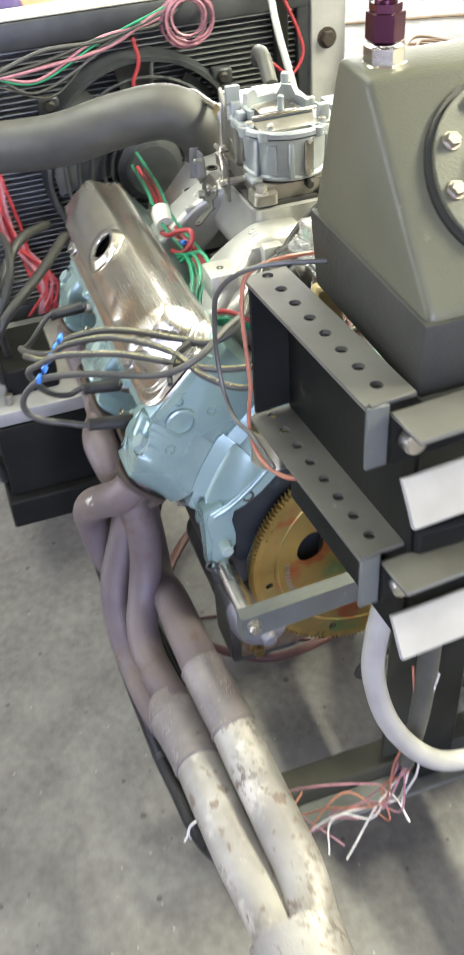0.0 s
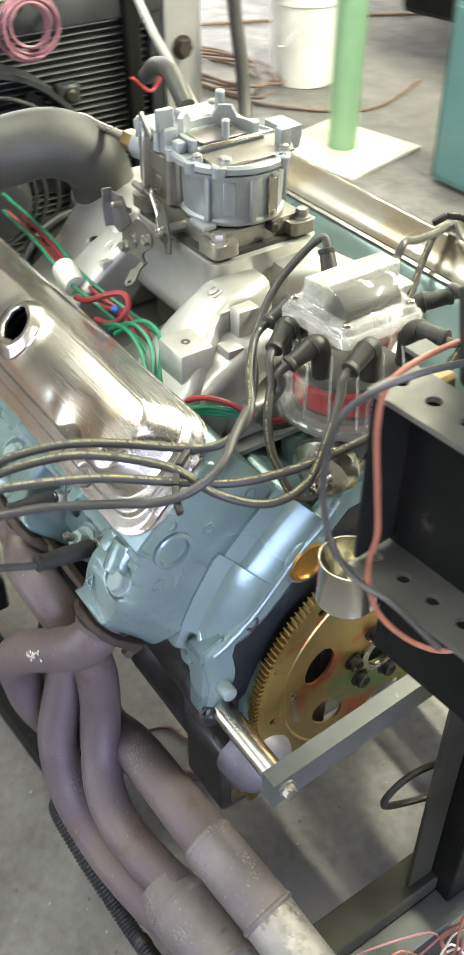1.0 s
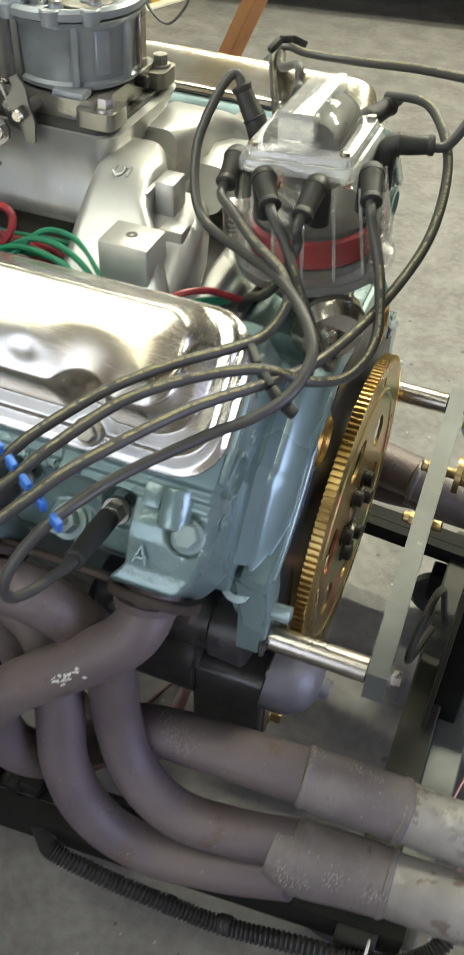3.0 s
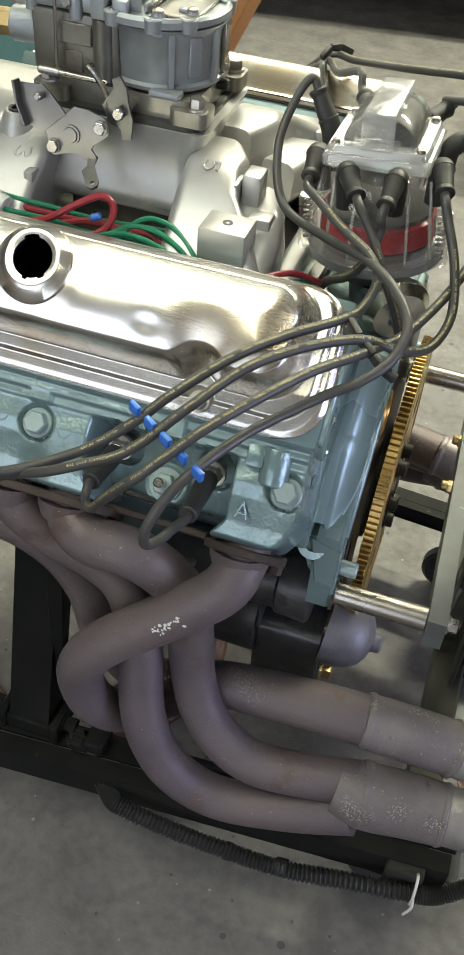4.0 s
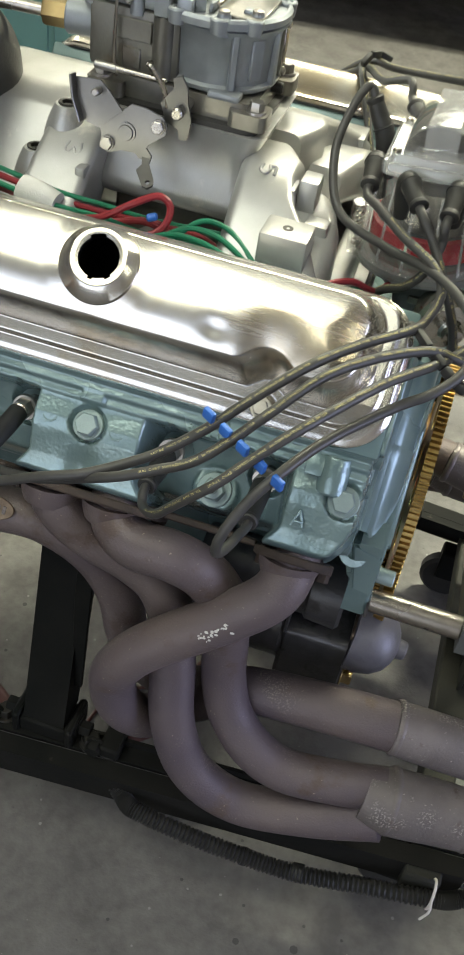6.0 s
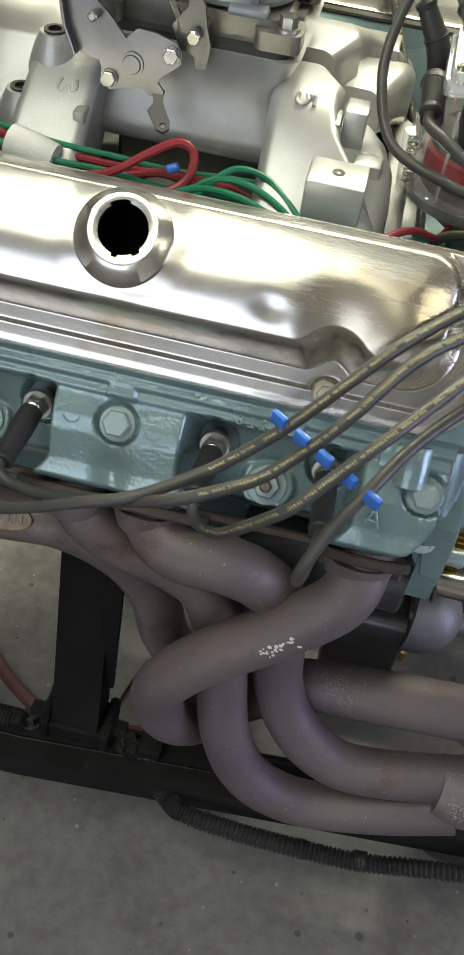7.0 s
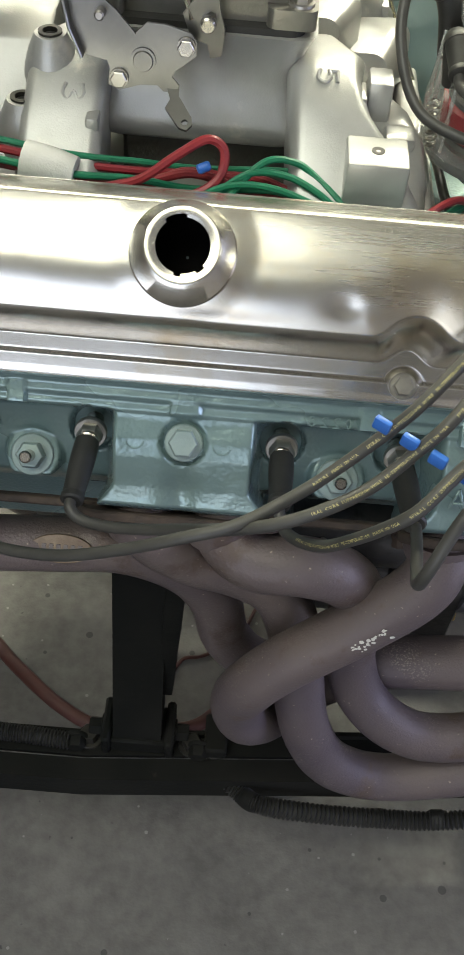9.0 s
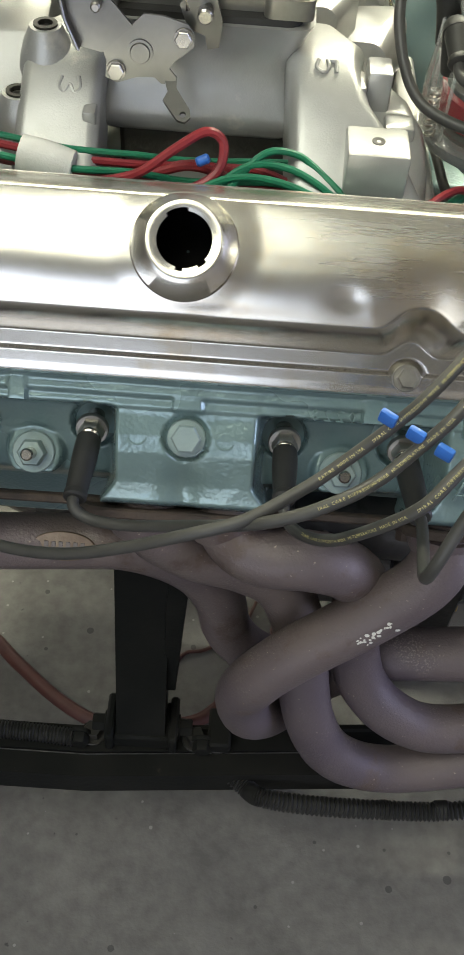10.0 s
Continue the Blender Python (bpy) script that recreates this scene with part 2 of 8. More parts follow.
TIE = surf("bright_blue_nylon", (0.04, 0.16, 0.56), (0.03, 0.12, 0.44), 50, 0.35, 0.05)
RED = surf("red_wire_plastic", (0.30, 0.03, 0.035), (0.22, 0.02, 0.03), 60, 0.4, 0.08)
GREEN = surf("green_wire_plastic", (0.015, 0.20, 0.10), (0.01, 0.15, 0.08), 60, 0.4, 0.08)
ORANGEWIRE = surf("faded_orange_wire", (0.36, 0.135, 0.08), (0.27, 0.10, 0.065), 60, 0.45, 0.08)
DULLRED = surf("dull_red_rubber", (0.075, 0.024, 0.019), (0.05, 0.018, 0.015), 40, 0.5, 0.1)
PINKWIRE = surf("faded_pink_wire", (0.34, 0.16, 0.19), (0.23, 0.09, 0.12), 60, 0.45, 0.08)
PALEWIRE = surf("white_wire_plastic", (0.62, 0.60, 0.57), (0.50, 0.48, 0.45), 60, 0.42, 0.08)
TAPE = surf("white_cloth_tape", (0.66, 0.65, 0.61), (0.56, 0.55, 0.50), 60, 0.6, 0.08, bump=0.2, bscale=600)


def clear_plastic(name, milk):
    """Clear moulded plastic: mostly see-through, with a faint milky gloss."""
    m = bpy.data.materials.new(name)
    m.use_nodes = True
    N, L = m.node_tree.nodes, m.node_tree.links
    b = N["Principled BSDF"]
    b.inputs["Base Color"].default_value, b.inputs["Roughness"].default_value = (0.93, 0.94, 0.93, 1), 0.1
    b.inputs["Coat Weight"].default_value = 1.0
    tr = N.new("ShaderNodeBsdfTransparent")
    tr.inputs[0].default_value = (0.995, 0.995, 0.99, 1)
    gl = N.new("ShaderNodeBsdfGlossy")
    gl.inputs["Roughness"].default_value = 0.06
    lw = N.new("ShaderNodeLayerWeight")
    lw.inputs["Blend"].default_value = 0.25
    fr = N.new("ShaderNodeMapRange")
    fr.inputs["To Min"].default_value, fr.inputs["To Max"].default_value = 0.05, 0.55
    L.new(lw.outputs["Facing"], fr.inputs["Value"])
    mx = N.new("ShaderNodeMixShader")
    mx.inputs[0].default_value = milk
    L.new(tr.outputs[0], mx.inputs[1])
    L.new(b.outputs[0], mx.inputs[2])
    mg = N.new("ShaderNodeMixShader")
    L.new(fr.outputs[0], mg.inputs[0])
    L.new(mx.outputs[0], mg.inputs[1])
    L.new(gl.outputs[0], mg.inputs[2])
    L.new(mg.outputs[0], N["Material Output"].inputs[0])
    return m


CLEAR = clear_plastic("clear_polycarbonate", 0.05)
# extra milk whitens the cap's top in place of reflected ceiling light
CLEAR_TOP = clear_plastic("glare_white_polycarbonate", 0.30)
DEPTHBLACK = surf("oil_and_depth_black", (0.006, 0.006, 0.006), (0.010, 0.009, 0.008), 40, 0.6, 0.1, spec=0.1)
PLATED = surf("bright_zinc_plate", (0.60, 0.58, 0.50), (0.46, 0.44, 0.37), 26, 0.24, 0.06, 0.95, bump=0.03, bscale=120)
BRACKET = surf("dark_zinc_plate", (0.23, 0.225, 0.21), (0.15, 0.147, 0.138), 30, 0.32, 0.08, 0.85, bump=0.05, bscale=300)
CAPRED = surf("translucent_red_plastic", (0.46, 0.02, 0.032), (0.34, 0.014, 0.022), 30, 0.25, 0.06)
DARKCORE = surf("dark_inner_plastic", (0.03, 0.028, 0.026), (0.05, 0.045, 0.04), 40, 0.5, 0.1)
GOLD = surf("yellow_zinc_plate", (0.50, 0.33, 0.11), (0.33, 0.25, 0.10), 10, 0.3, 0.08, 0.85, bump=0.04, bscale=200, spots=(0.20, 0.30, 0.13), spot_scale=7, spot_at=0.53, spots2=((0.44, 0.15, 0.07), 8, 0.56))
GOLD_EDGE = surf("worn_zinc_teeth", (0.52, 0.37, 0.13), (0.40, 0.27, 0.10), 60, 0.3, 0.08, 0.9)
PLUGGOLD = surf("brass_core_plug", (0.46, 0.27, 0.07), (0.36, 0.20, 0.05), 60, 0.32, 0.08, 0.8)
TANK = surf("olive_grey_polyethylene", (0.088, 0.088, 0.060), (0.070, 0.070, 0.049), 12, 0.36, 0.07, bump=0.15, bscale=500, spots=(0.16, 0.155, 0.12), spot_scale=8, spot_at=0.60)
TANK_DARK = surf("dark_tank_finish", (0.013, 0.013, 0.010), (0.022, 0.022, 0.017), 30, 0.62, 0.1, bump=0.25, bscale=260)
ANODIZED = surf("purple_anodized_aluminium", (0.075, 0.022, 0.04), (0.05, 0.014, 0.028), 50, 0.24, 0.06, 0.8)
GREYPLASTIC = surf("pale_grey_plastic", (0.28, 0.272, 0.262), (0.21, 0.204, 0.198), 24, 0.4, 0.08)
RAD = surf("black_radiator_paint", (0.022, 0.024, 0.028), (0.040, 0.042, 0.045), 30, 0.5, 0.1, 0.2, bump=0.1, bscale=200)
FIN = surf("dull_radiator_fin", (0.085, 0.088, 0.09), (0.05, 0.052, 0.055), 40, 0.45, 0.1, 0.5)
TUBEFACE = surf("bright_radiator_tube", (0.30, 0.31, 0.31), (0.20, 0.21, 0.21), 60, 0.4, 0.1, 0.7)
TIN = surf("pale_galvanised_steel", (0.50, 0.50, 0.49), (0.38, 0.38, 0.38), 20, 0.38, 0.1, 0.6, bump=0.06, bscale=100)
COLGREEN = surf("pale_green_gloss_paint", (0.235, 0.39, 0.21), (0.195, 0.335, 0.18), 10, 0.38, 0.08, bump=0.08, bscale=60, spots=(0.12, 0.2, 0.1), spot_scale=18, spot_at=0.70)
CREAM = surf("cream_floor_paint", (0.56, 0.53, 0.44), (0.44, 0.41, 0.34), 12, 0.55, 0.1, bump=0.1, bscale=100)
TEAL = surf("teal_machine_paint", (0.125, 0.255, 0.235), (0.10, 0.212, 0.198), 8, 0.36, 0.08, bump=0.06, bscale=120, spots=(0.04, 0.12, 0.12), spot_scale=22, spot_at=0.70)
BUCKET = surf("milky_white_plastic", (0.62, 0.61, 0.56), (0.50, 0.49, 0.45), 14, 0.4, 0.08)
WOOD = surf("orange_stained_timber", (0.42, 0.19, 0.06), (0.30, 0.12, 0.04), 12, 0.5, 0.1, bump=0.15, bscale=80)
YELLOW = surf("yellow_machine_paint", (0.52, 0.33, 0.04), (0.42, 0.26, 0.03), 12, 0.42, 0.08, spots=(0.2, 0.13, 0.04), spot_scale=30, spot_at=0.70)
PURPLE = surf("purple_cloth_cover", (0.05, 0.03, 0.13), (0.035, 0.02, 0.10), 14, 0.6, 0.1)
CARGREEN = surf("dull_green_car_paint", (0.10, 0.16, 0.13), (0.075, 0.12, 0.10), 8, 0.4, 0.08, bump=0.04, bscale=40)
LILAC = surf("lilac_car_paint", (0.30, 0.26, 0.36), (0.22, 0.19, 0.28), 14, 0.4, 0.08)
TERMINAL = surf("tan_phenolic_plastic", (0.36, 0.27, 0.11), (0.28, 0.21, 0.09), 40, 0.45, 0.08)
BROWNCABLE = surf("brown_extension_cable", (0.175, 0.115, 0.075), (0.12, 0.08, 0.055), 40, 0.5, 0.1)
WALL = surf("dusty_painted_blockwork", (0.42, 0.39, 0.34), (0.34, 0.31, 0.27), 3, 0.75, 0.1, bump=0.25, bscale=30)
CEIL = surf("tan_timber_ceiling", (0.43, 0.405, 0.335), (0.33, 0.31, 0.25), 3, 0.8, 0.1, bump=0.2, bscale=20)
OIL = surf("oily_black_paint", (0.055, 0.053, 0.052), (0.022, 0.021, 0.02), 30, 0.3, 0.15, 0.5, bump=0.4, bscale=90, coat=0.3, spots=(0.13, 0.12, 0.11), spot_scale=24, spot_at=0.66)
LETTER = surf("yellow_print", (0.62, 0.55, 0.24), (0.48, 0.42, 0.17), 80, 0.5, 0.05)
SHADECAST = surf("shade_dark_rough_casting", (0.19, 0.18, 0.155), (0.115, 0.108, 0.095), 40, 0.55, 0.1, 0.4, bump=0.5, bscale=260)
NOSE = surf("dull_cast_alloy", (0.17, 0.165, 0.18), (0.115, 0.11, 0.125), 40, 0.5, 0.1, 0.35, bump=0.2, bscale=300)
STARTER = surf("grimy_grey_casting", (0.085, 0.082, 0.082), (0.035, 0.034, 0.034), 26, 0.42, 0.12, 0.4, bump=0.25, bscale=200, spots=(0.035, 0.033, 0.031), spot_scale=20, spot_at=0.56)
REARSHADE = surf("shaded_rear_iron", (0.035, 0.042, 0.05), (0.016, 0.018, 0.021), 18, 0.38, 0.12, 0.5, bump=0.15, bscale=200, spots=(0.06, 0.09, 0.105), spot_scale=14, spot_at=0.58)
BADGE = surf("aged_tin_badge", (0.22, 0.165, 0.11), (0.12, 0.085, 0.06), 90, 0.42, 0.1, 0.6, bump=0.2, bscale=300)


# ---- mesh helpers ----
def thing(name, label, category, group="", place=(0, 0, 0)):
    ob = new(name)
    ob.empty_display_size = 0.02
    ob.location = place
    return tagged(ob, label, category, group)


def finish(bm, sharp=38):
    bmesh.ops.recalc_face_normals(bm, faces=bm.faces)
    lim = radians(sharp)
    for f in bm.faces:
        f.smooth = True
    for e in bm.edges:
        if len(e.link_faces) == 2:
            e.smooth = e.calc_face_angle(0) < lim
    return bm


def part(name, bm, material, parent=None, label="", sharp=38):
    me = bpy.data.meshes.new(name)
    finish(bm, sharp).to_mesh(me)
    bm.free()
    me.materials.append(material)
    ob = new(name, me)
    if parent is not None:
        ob.parent = parent
        ob.location = -parent.location if parent.parent is None else (0, 0, 0)
    return tagged(ob, label)


def structure(name, bm, material, label, category, sharp=38):
    ob = part(name, bm, material, None, label, sharp)
    return tagged(ob, label, category, kind="structure")


def share(ob, m, parent):
    """Another object on the same mesh, moved by m from where ob lies."""
    o = new(ob.name.split(".")[0], ob.data)
    o.parent = parent
    o.matrix_basis = ob.matrix_basis @ m
    return o


def BM():
    return bmesh.new()


def add_box(bm, lo, hi, bevel=0.0, segs=2, m=None):
    lo, hi = Vector(lo), Vector(hi)
    mm = Matrix.Translation((lo + hi) / 2) @ Matrix.Diagonal((*(hi - lo), 1))
    if m is not None:
        mm = m @ mm
    r = bmesh.ops.create_cube(bm, size=1, matrix=mm)
    if bevel:
        es = {e for v in r["verts"] for e in v.link_edges}
        bmesh.ops.bevel(bm, geom=list(es), offset=bevel, segments=segs, affect="EDGES", profile=0.5)
    return bm


def box(lo, hi, bevel=0.0, segs=2, m=None):
    return add_box(BM(), lo, hi, bevel, segs, m)


def aim(a, b):
    a, b = Vector(a), Vector(b)
    q = (b - a).to_track_quat("Z", "Y").to_matrix().to_4x4()
    return Matrix.Translation(a) @ q, (b - a).length


def add_lathe(bm, a, b, prof, n=24, cap=True):
    """Turn a profile of (distance along a to b as a share, radius) about the line a to b."""
    m, ln = aim(a, b)
    rings = []
    for u, r in prof:
        rings.append([bm.verts.new(m @ Vector((r * math.cos(2 * math.pi * k / n), r * math.sin(2 * math.pi * k / n), u * ln))) for k in range(n)])
    for p, q in zip(rings, rings[1:]):
        for k in range(n):
            bm.faces.new((p[k], p[(k + 1) % n], q[(k + 1) % n], q[k]))
    if cap:
        bm.faces.new(rings[0][::-1])
        bm.faces.new(rings[-1])
    return bm


def lathe(a, b, prof, n=24, cap=True):
    return add_lathe(BM(), a, b, prof, n, cap)


def rod(a, b, r, n=16, edge=0.0015):
    ln = (Vector(b) - Vector(a)).length
    k = min(0.3, edge / ln)
    return lathe(a, b, [(0, r - edge * 0.8), (k, r), (1 - k, r), (1, r - edge * 0.8)], n)


def spline(pts, k=6):
    """Points on a smooth curve through pts."""
    P = [Vector(p) for p in pts]
    P = [P[0] * 2 - P[1]] + P + [P[-1] * 2 - P[-2]]
    out = []
    for i in range(1, len(P) - 2):
        p0, p1, p2, p3 = P[i - 1:i + 3]
        for j in range(k):
            t = j / k
            out.append(0.5 * ((2 * p1) + (p2 - p0) * t + (2 * p0 - 5 * p1 + 4 * p2 - p3) * t * t + (3 * p1 - p0 - 3 * p2 + p3) * t ** 3))
    return out + [P[-2]]


def add_sweep(bm, pts, r, n=10, k=6, cap=True, ribs=0.0):
    """A tube of radius r (or radii, one a point) along a smooth curve."""
    C = spline(pts, k)
    if isinstance(r, (list, tuple)):
        R = [v.x for v in spline([(x, 0, 0) for x in r], k)]
    else:
        R = [r] * len(C)
    t0 = (C[1] - C[0]).normalized()
    up = t0.orthogonal().normalized()
    rings = []
    for i, c in enumerate(C):
        t = (C[min(i + 1, len(C) - 1)] - C[max(i - 1, 0)]).normalized()
        up = (up - t * up.dot(t)).normalized()
        side = t.cross(up)
        rr = R[i] * (1 + (ribs if i % 2 else -ribs))
        rings.append([bm.verts.new(c + rr * (math.cos(2 * math.pi * j / n) * up + math.sin(2 * math.pi * j / n) * side)) for j in range(n)])
    for p, q in zip(rings, rings[1:]):
        for j in range(n):
            bm.faces.new((p[j], p[(j + 1) % n], q[(j + 1) % n], q[j]))
    if cap:
        bm.faces.new(rings[0][::-1])
        bm.faces.new(rings[-1])
    return bm


def sweep(pts, r, n=10, k=6, cap=True, ribs=0.0):
    return add_sweep(BM(), pts, r, n, k, cap, ribs)


def prism(poly, m, depth, bevel=0.0, segs=2):
    """Extrude a polygon of (u, v) by depth along the third axis of m."""
    bm = BM()
    lo = [bm.verts.new(m @ Vector((u, v, 0))) for u, v in poly]
    hi = [bm.verts.new(m @ Vector((u, v, depth))) for u, v in poly]
    bm.faces.new(lo[::-1])
    bm.faces.new(hi)
    for i in range(len(poly)):
        j = (i + 1) % len(poly)
        bm.faces.new((lo[i], lo[j], hi[j], hi[i]))
    bmesh.ops.recalc_face_normals(bm, faces=bm.faces)
    if bevel:
        bmesh.ops.bevel(bm, geom=bm.edges[:], offset=bevel, segments=segs, affect="EDGES", profile=0.5)
    return bm


def circle_pts(u, v, r, n=20, turn=0.0, ry=None):
    return [(u + r * math.cos(turn + 2 * math.pi * i / n), v + (ry or r) * math.sin(turn + 2 * math.pi * i / n)) for i in range(n)]


def plate(outline, holes, m, depth):
    """A flat plate with real holes, extruded by depth."""
    bm = BM()
    loops = []
    for loop in [outline] + list(holes):
        vs = [bm.verts.new((u, v, 0)) for u, v in loop]
        loops.append(vs)
        for a, b in zip(vs, vs[1:] + vs[:1]):
            bm.edges.new((a, b))
    bmesh.ops.triangle_fill(bm, use_beauty=True, use_dissolve=False, edges=bm.edges[:], normal=(0, 0, 1))
    base = bm.faces[:]
    bmesh.ops.recalc_face_normals(bm, faces=base)
    r = bmesh.ops.extrude_face_region(bm, geom=base, use_keep_orig=True)
    bmesh.ops.translate(bm, verts=[v for v in r["geom"] if isinstance(v, bmesh.types.BMVert)], vec=(0, 0, depth))
    bmesh.ops.transform(bm, matrix=m, verts=bm.verts)
    return bm


def loft(sections, closed=True, cap=True):
    """Join rings of points, one after the other."""
    bm = BM()
    rings = [[bm.verts.new(p) for p in s] for s in sections]
    for p, q in zip(rings, rings[1:]):
        for j in range(len(p) if closed else len(p) - 1):
            k = (j + 1) % len(p)
            bm.faces.new((p[j], p[k], q[k], q[j]))
    if cap:
        bm.faces.new(rings[0][::-1])
        bm.faces.new(rings[-1])
    return bm


def hexbolt(a, b, across, head, washer=0.0):
    """A hexagon head from a along the way to b, with its washer."""
    a, b = Vector(a), Vector(b)
    w = (b - a).normalized()
    bm = BM()
    r = across / 2 / math.cos(math.pi / 6)
    if washer:
        add_lathe(bm, a - w * 0.002, a + w * 0.0022, [(0, washer), (0.8, washer), (1, washer * 0.95)], 20)
    s = a + w * 0.002
    add_lathe(bm, s, s + w * head, [(0, r), (0.86, r), (1, r * 0.88)], 6)
    return bm


# frames of the engine: s runs up a bank's bores, p outwards across its deck
CY, CZ, RT = 0.005, 0.437, math.sqrt(0.5)


def bank(side):
    """Columns: x, p, s; side -1 is the driver's bank."""
    return Matrix(((1, 0, 0, 0), (0, side * RT, side * RT, CY), (0, -RT, RT, CZ), (0, 0, 0, 1)))


def face_yz(x):
    """A plane across the engine at x: u is y, v is z, depth runs to the rear."""
    return Matrix(((0, 0, 1, x), (1, 0, 0, 0), (0, 1, 0, 0), (0, 0, 0, 1)))


def along_x(x):
    return face_yz(x)

# ---- the workshop ----
X0, X1, Y0, Y1, ZC = -6.5, 5.0, -4.5, 7.0, 3.2


def room():
    structure("floor", box((X0 - 3, Y0 - 3, -0.2), (X1 + 1, Y1 + 1, 0)), CONCRETE, "worn grey concrete workshop floor with dark stains", "floor")
    structure("ceiling", box((X0 - 0.2, Y0 - 0.2, ZC), (X1 + 0.2, Y1 + 0.2, ZC + 0.2)), CEIL, "tan timber workshop ceiling", "ceiling")
    bm = BM()
    add_box(bm, (X0, Y0 - 0.2, 0), (-3.0, Y0, ZC))
    add_box(bm, (0.2, Y0 - 0.2, 0), (X1, Y0, ZC))
    add_box(bm, (-3.0, Y0 - 0.2, 2.9), (0.2, Y0, ZC))
    structure("wall_south", bm, WALL, "dusty pale blockwork wall with an open doorway", "wall")
    bm = BM()
    add_box(bm, (X0 - 0.2, Y0 - 0.2, 0), (X0, 0.7, ZC))
    add_box(bm, (X0 - 0.2, 5.3, 0), (X0, Y1 + 0.2, ZC))
    add_box(bm, (X0 - 0.2, 0.7, 2.95), (X0, 5.3, ZC))
    structure("wall_west", bm, WALL, "dusty pale blockwork wall with an open doorway", "wall")
    structure("wall_north", box((X0, Y1, 0), (X1, Y1 + 0.2, ZC)), WALL, "dusty pale blockwork wall", "wall")
    bm = BM()
    add_box(bm, (X1, Y0 - 0.2, 0), (X1 + 0.2, -2.6, ZC))
    add_box(bm, (X1, 0.0, 0), (X1 + 0.2, Y1 + 0.2, ZC))
    add_box(bm, (X1, -2.6, 2.9), (X1 + 0.2, 0.0, ZC))
    structure("wall_east", bm, WALL, "dusty pale blockwork wall with an open doorway", "wall")


room()


GLYPHS = {}


def glyph(ch):
    """One letter of the built-in font as flat triangles, with its width."""
    if ch not in GLYPHS:
        cu = bpy.data.curves.new("letter", "FONT")
        cu.body, cu.size, cu.resolution_u = ch, 1.0, 1
        ob = bpy.data.objects.new("letter", cu)
        me = ob.to_mesh()
        me.calc_loop_triangles()
        vs = [v.co.xy.copy() for v in me.vertices]
        GLYPHS[ch] = (vs, [tuple(f.vertices) for f in me.loop_triangles], max([v.x for v in vs] + [0.3]) + 0.09)
        ob.to_mesh_clear()
        bpy.data.objects.remove(ob)
        bpy.data.curves.remove(cu)
    return GLYPHS[ch]


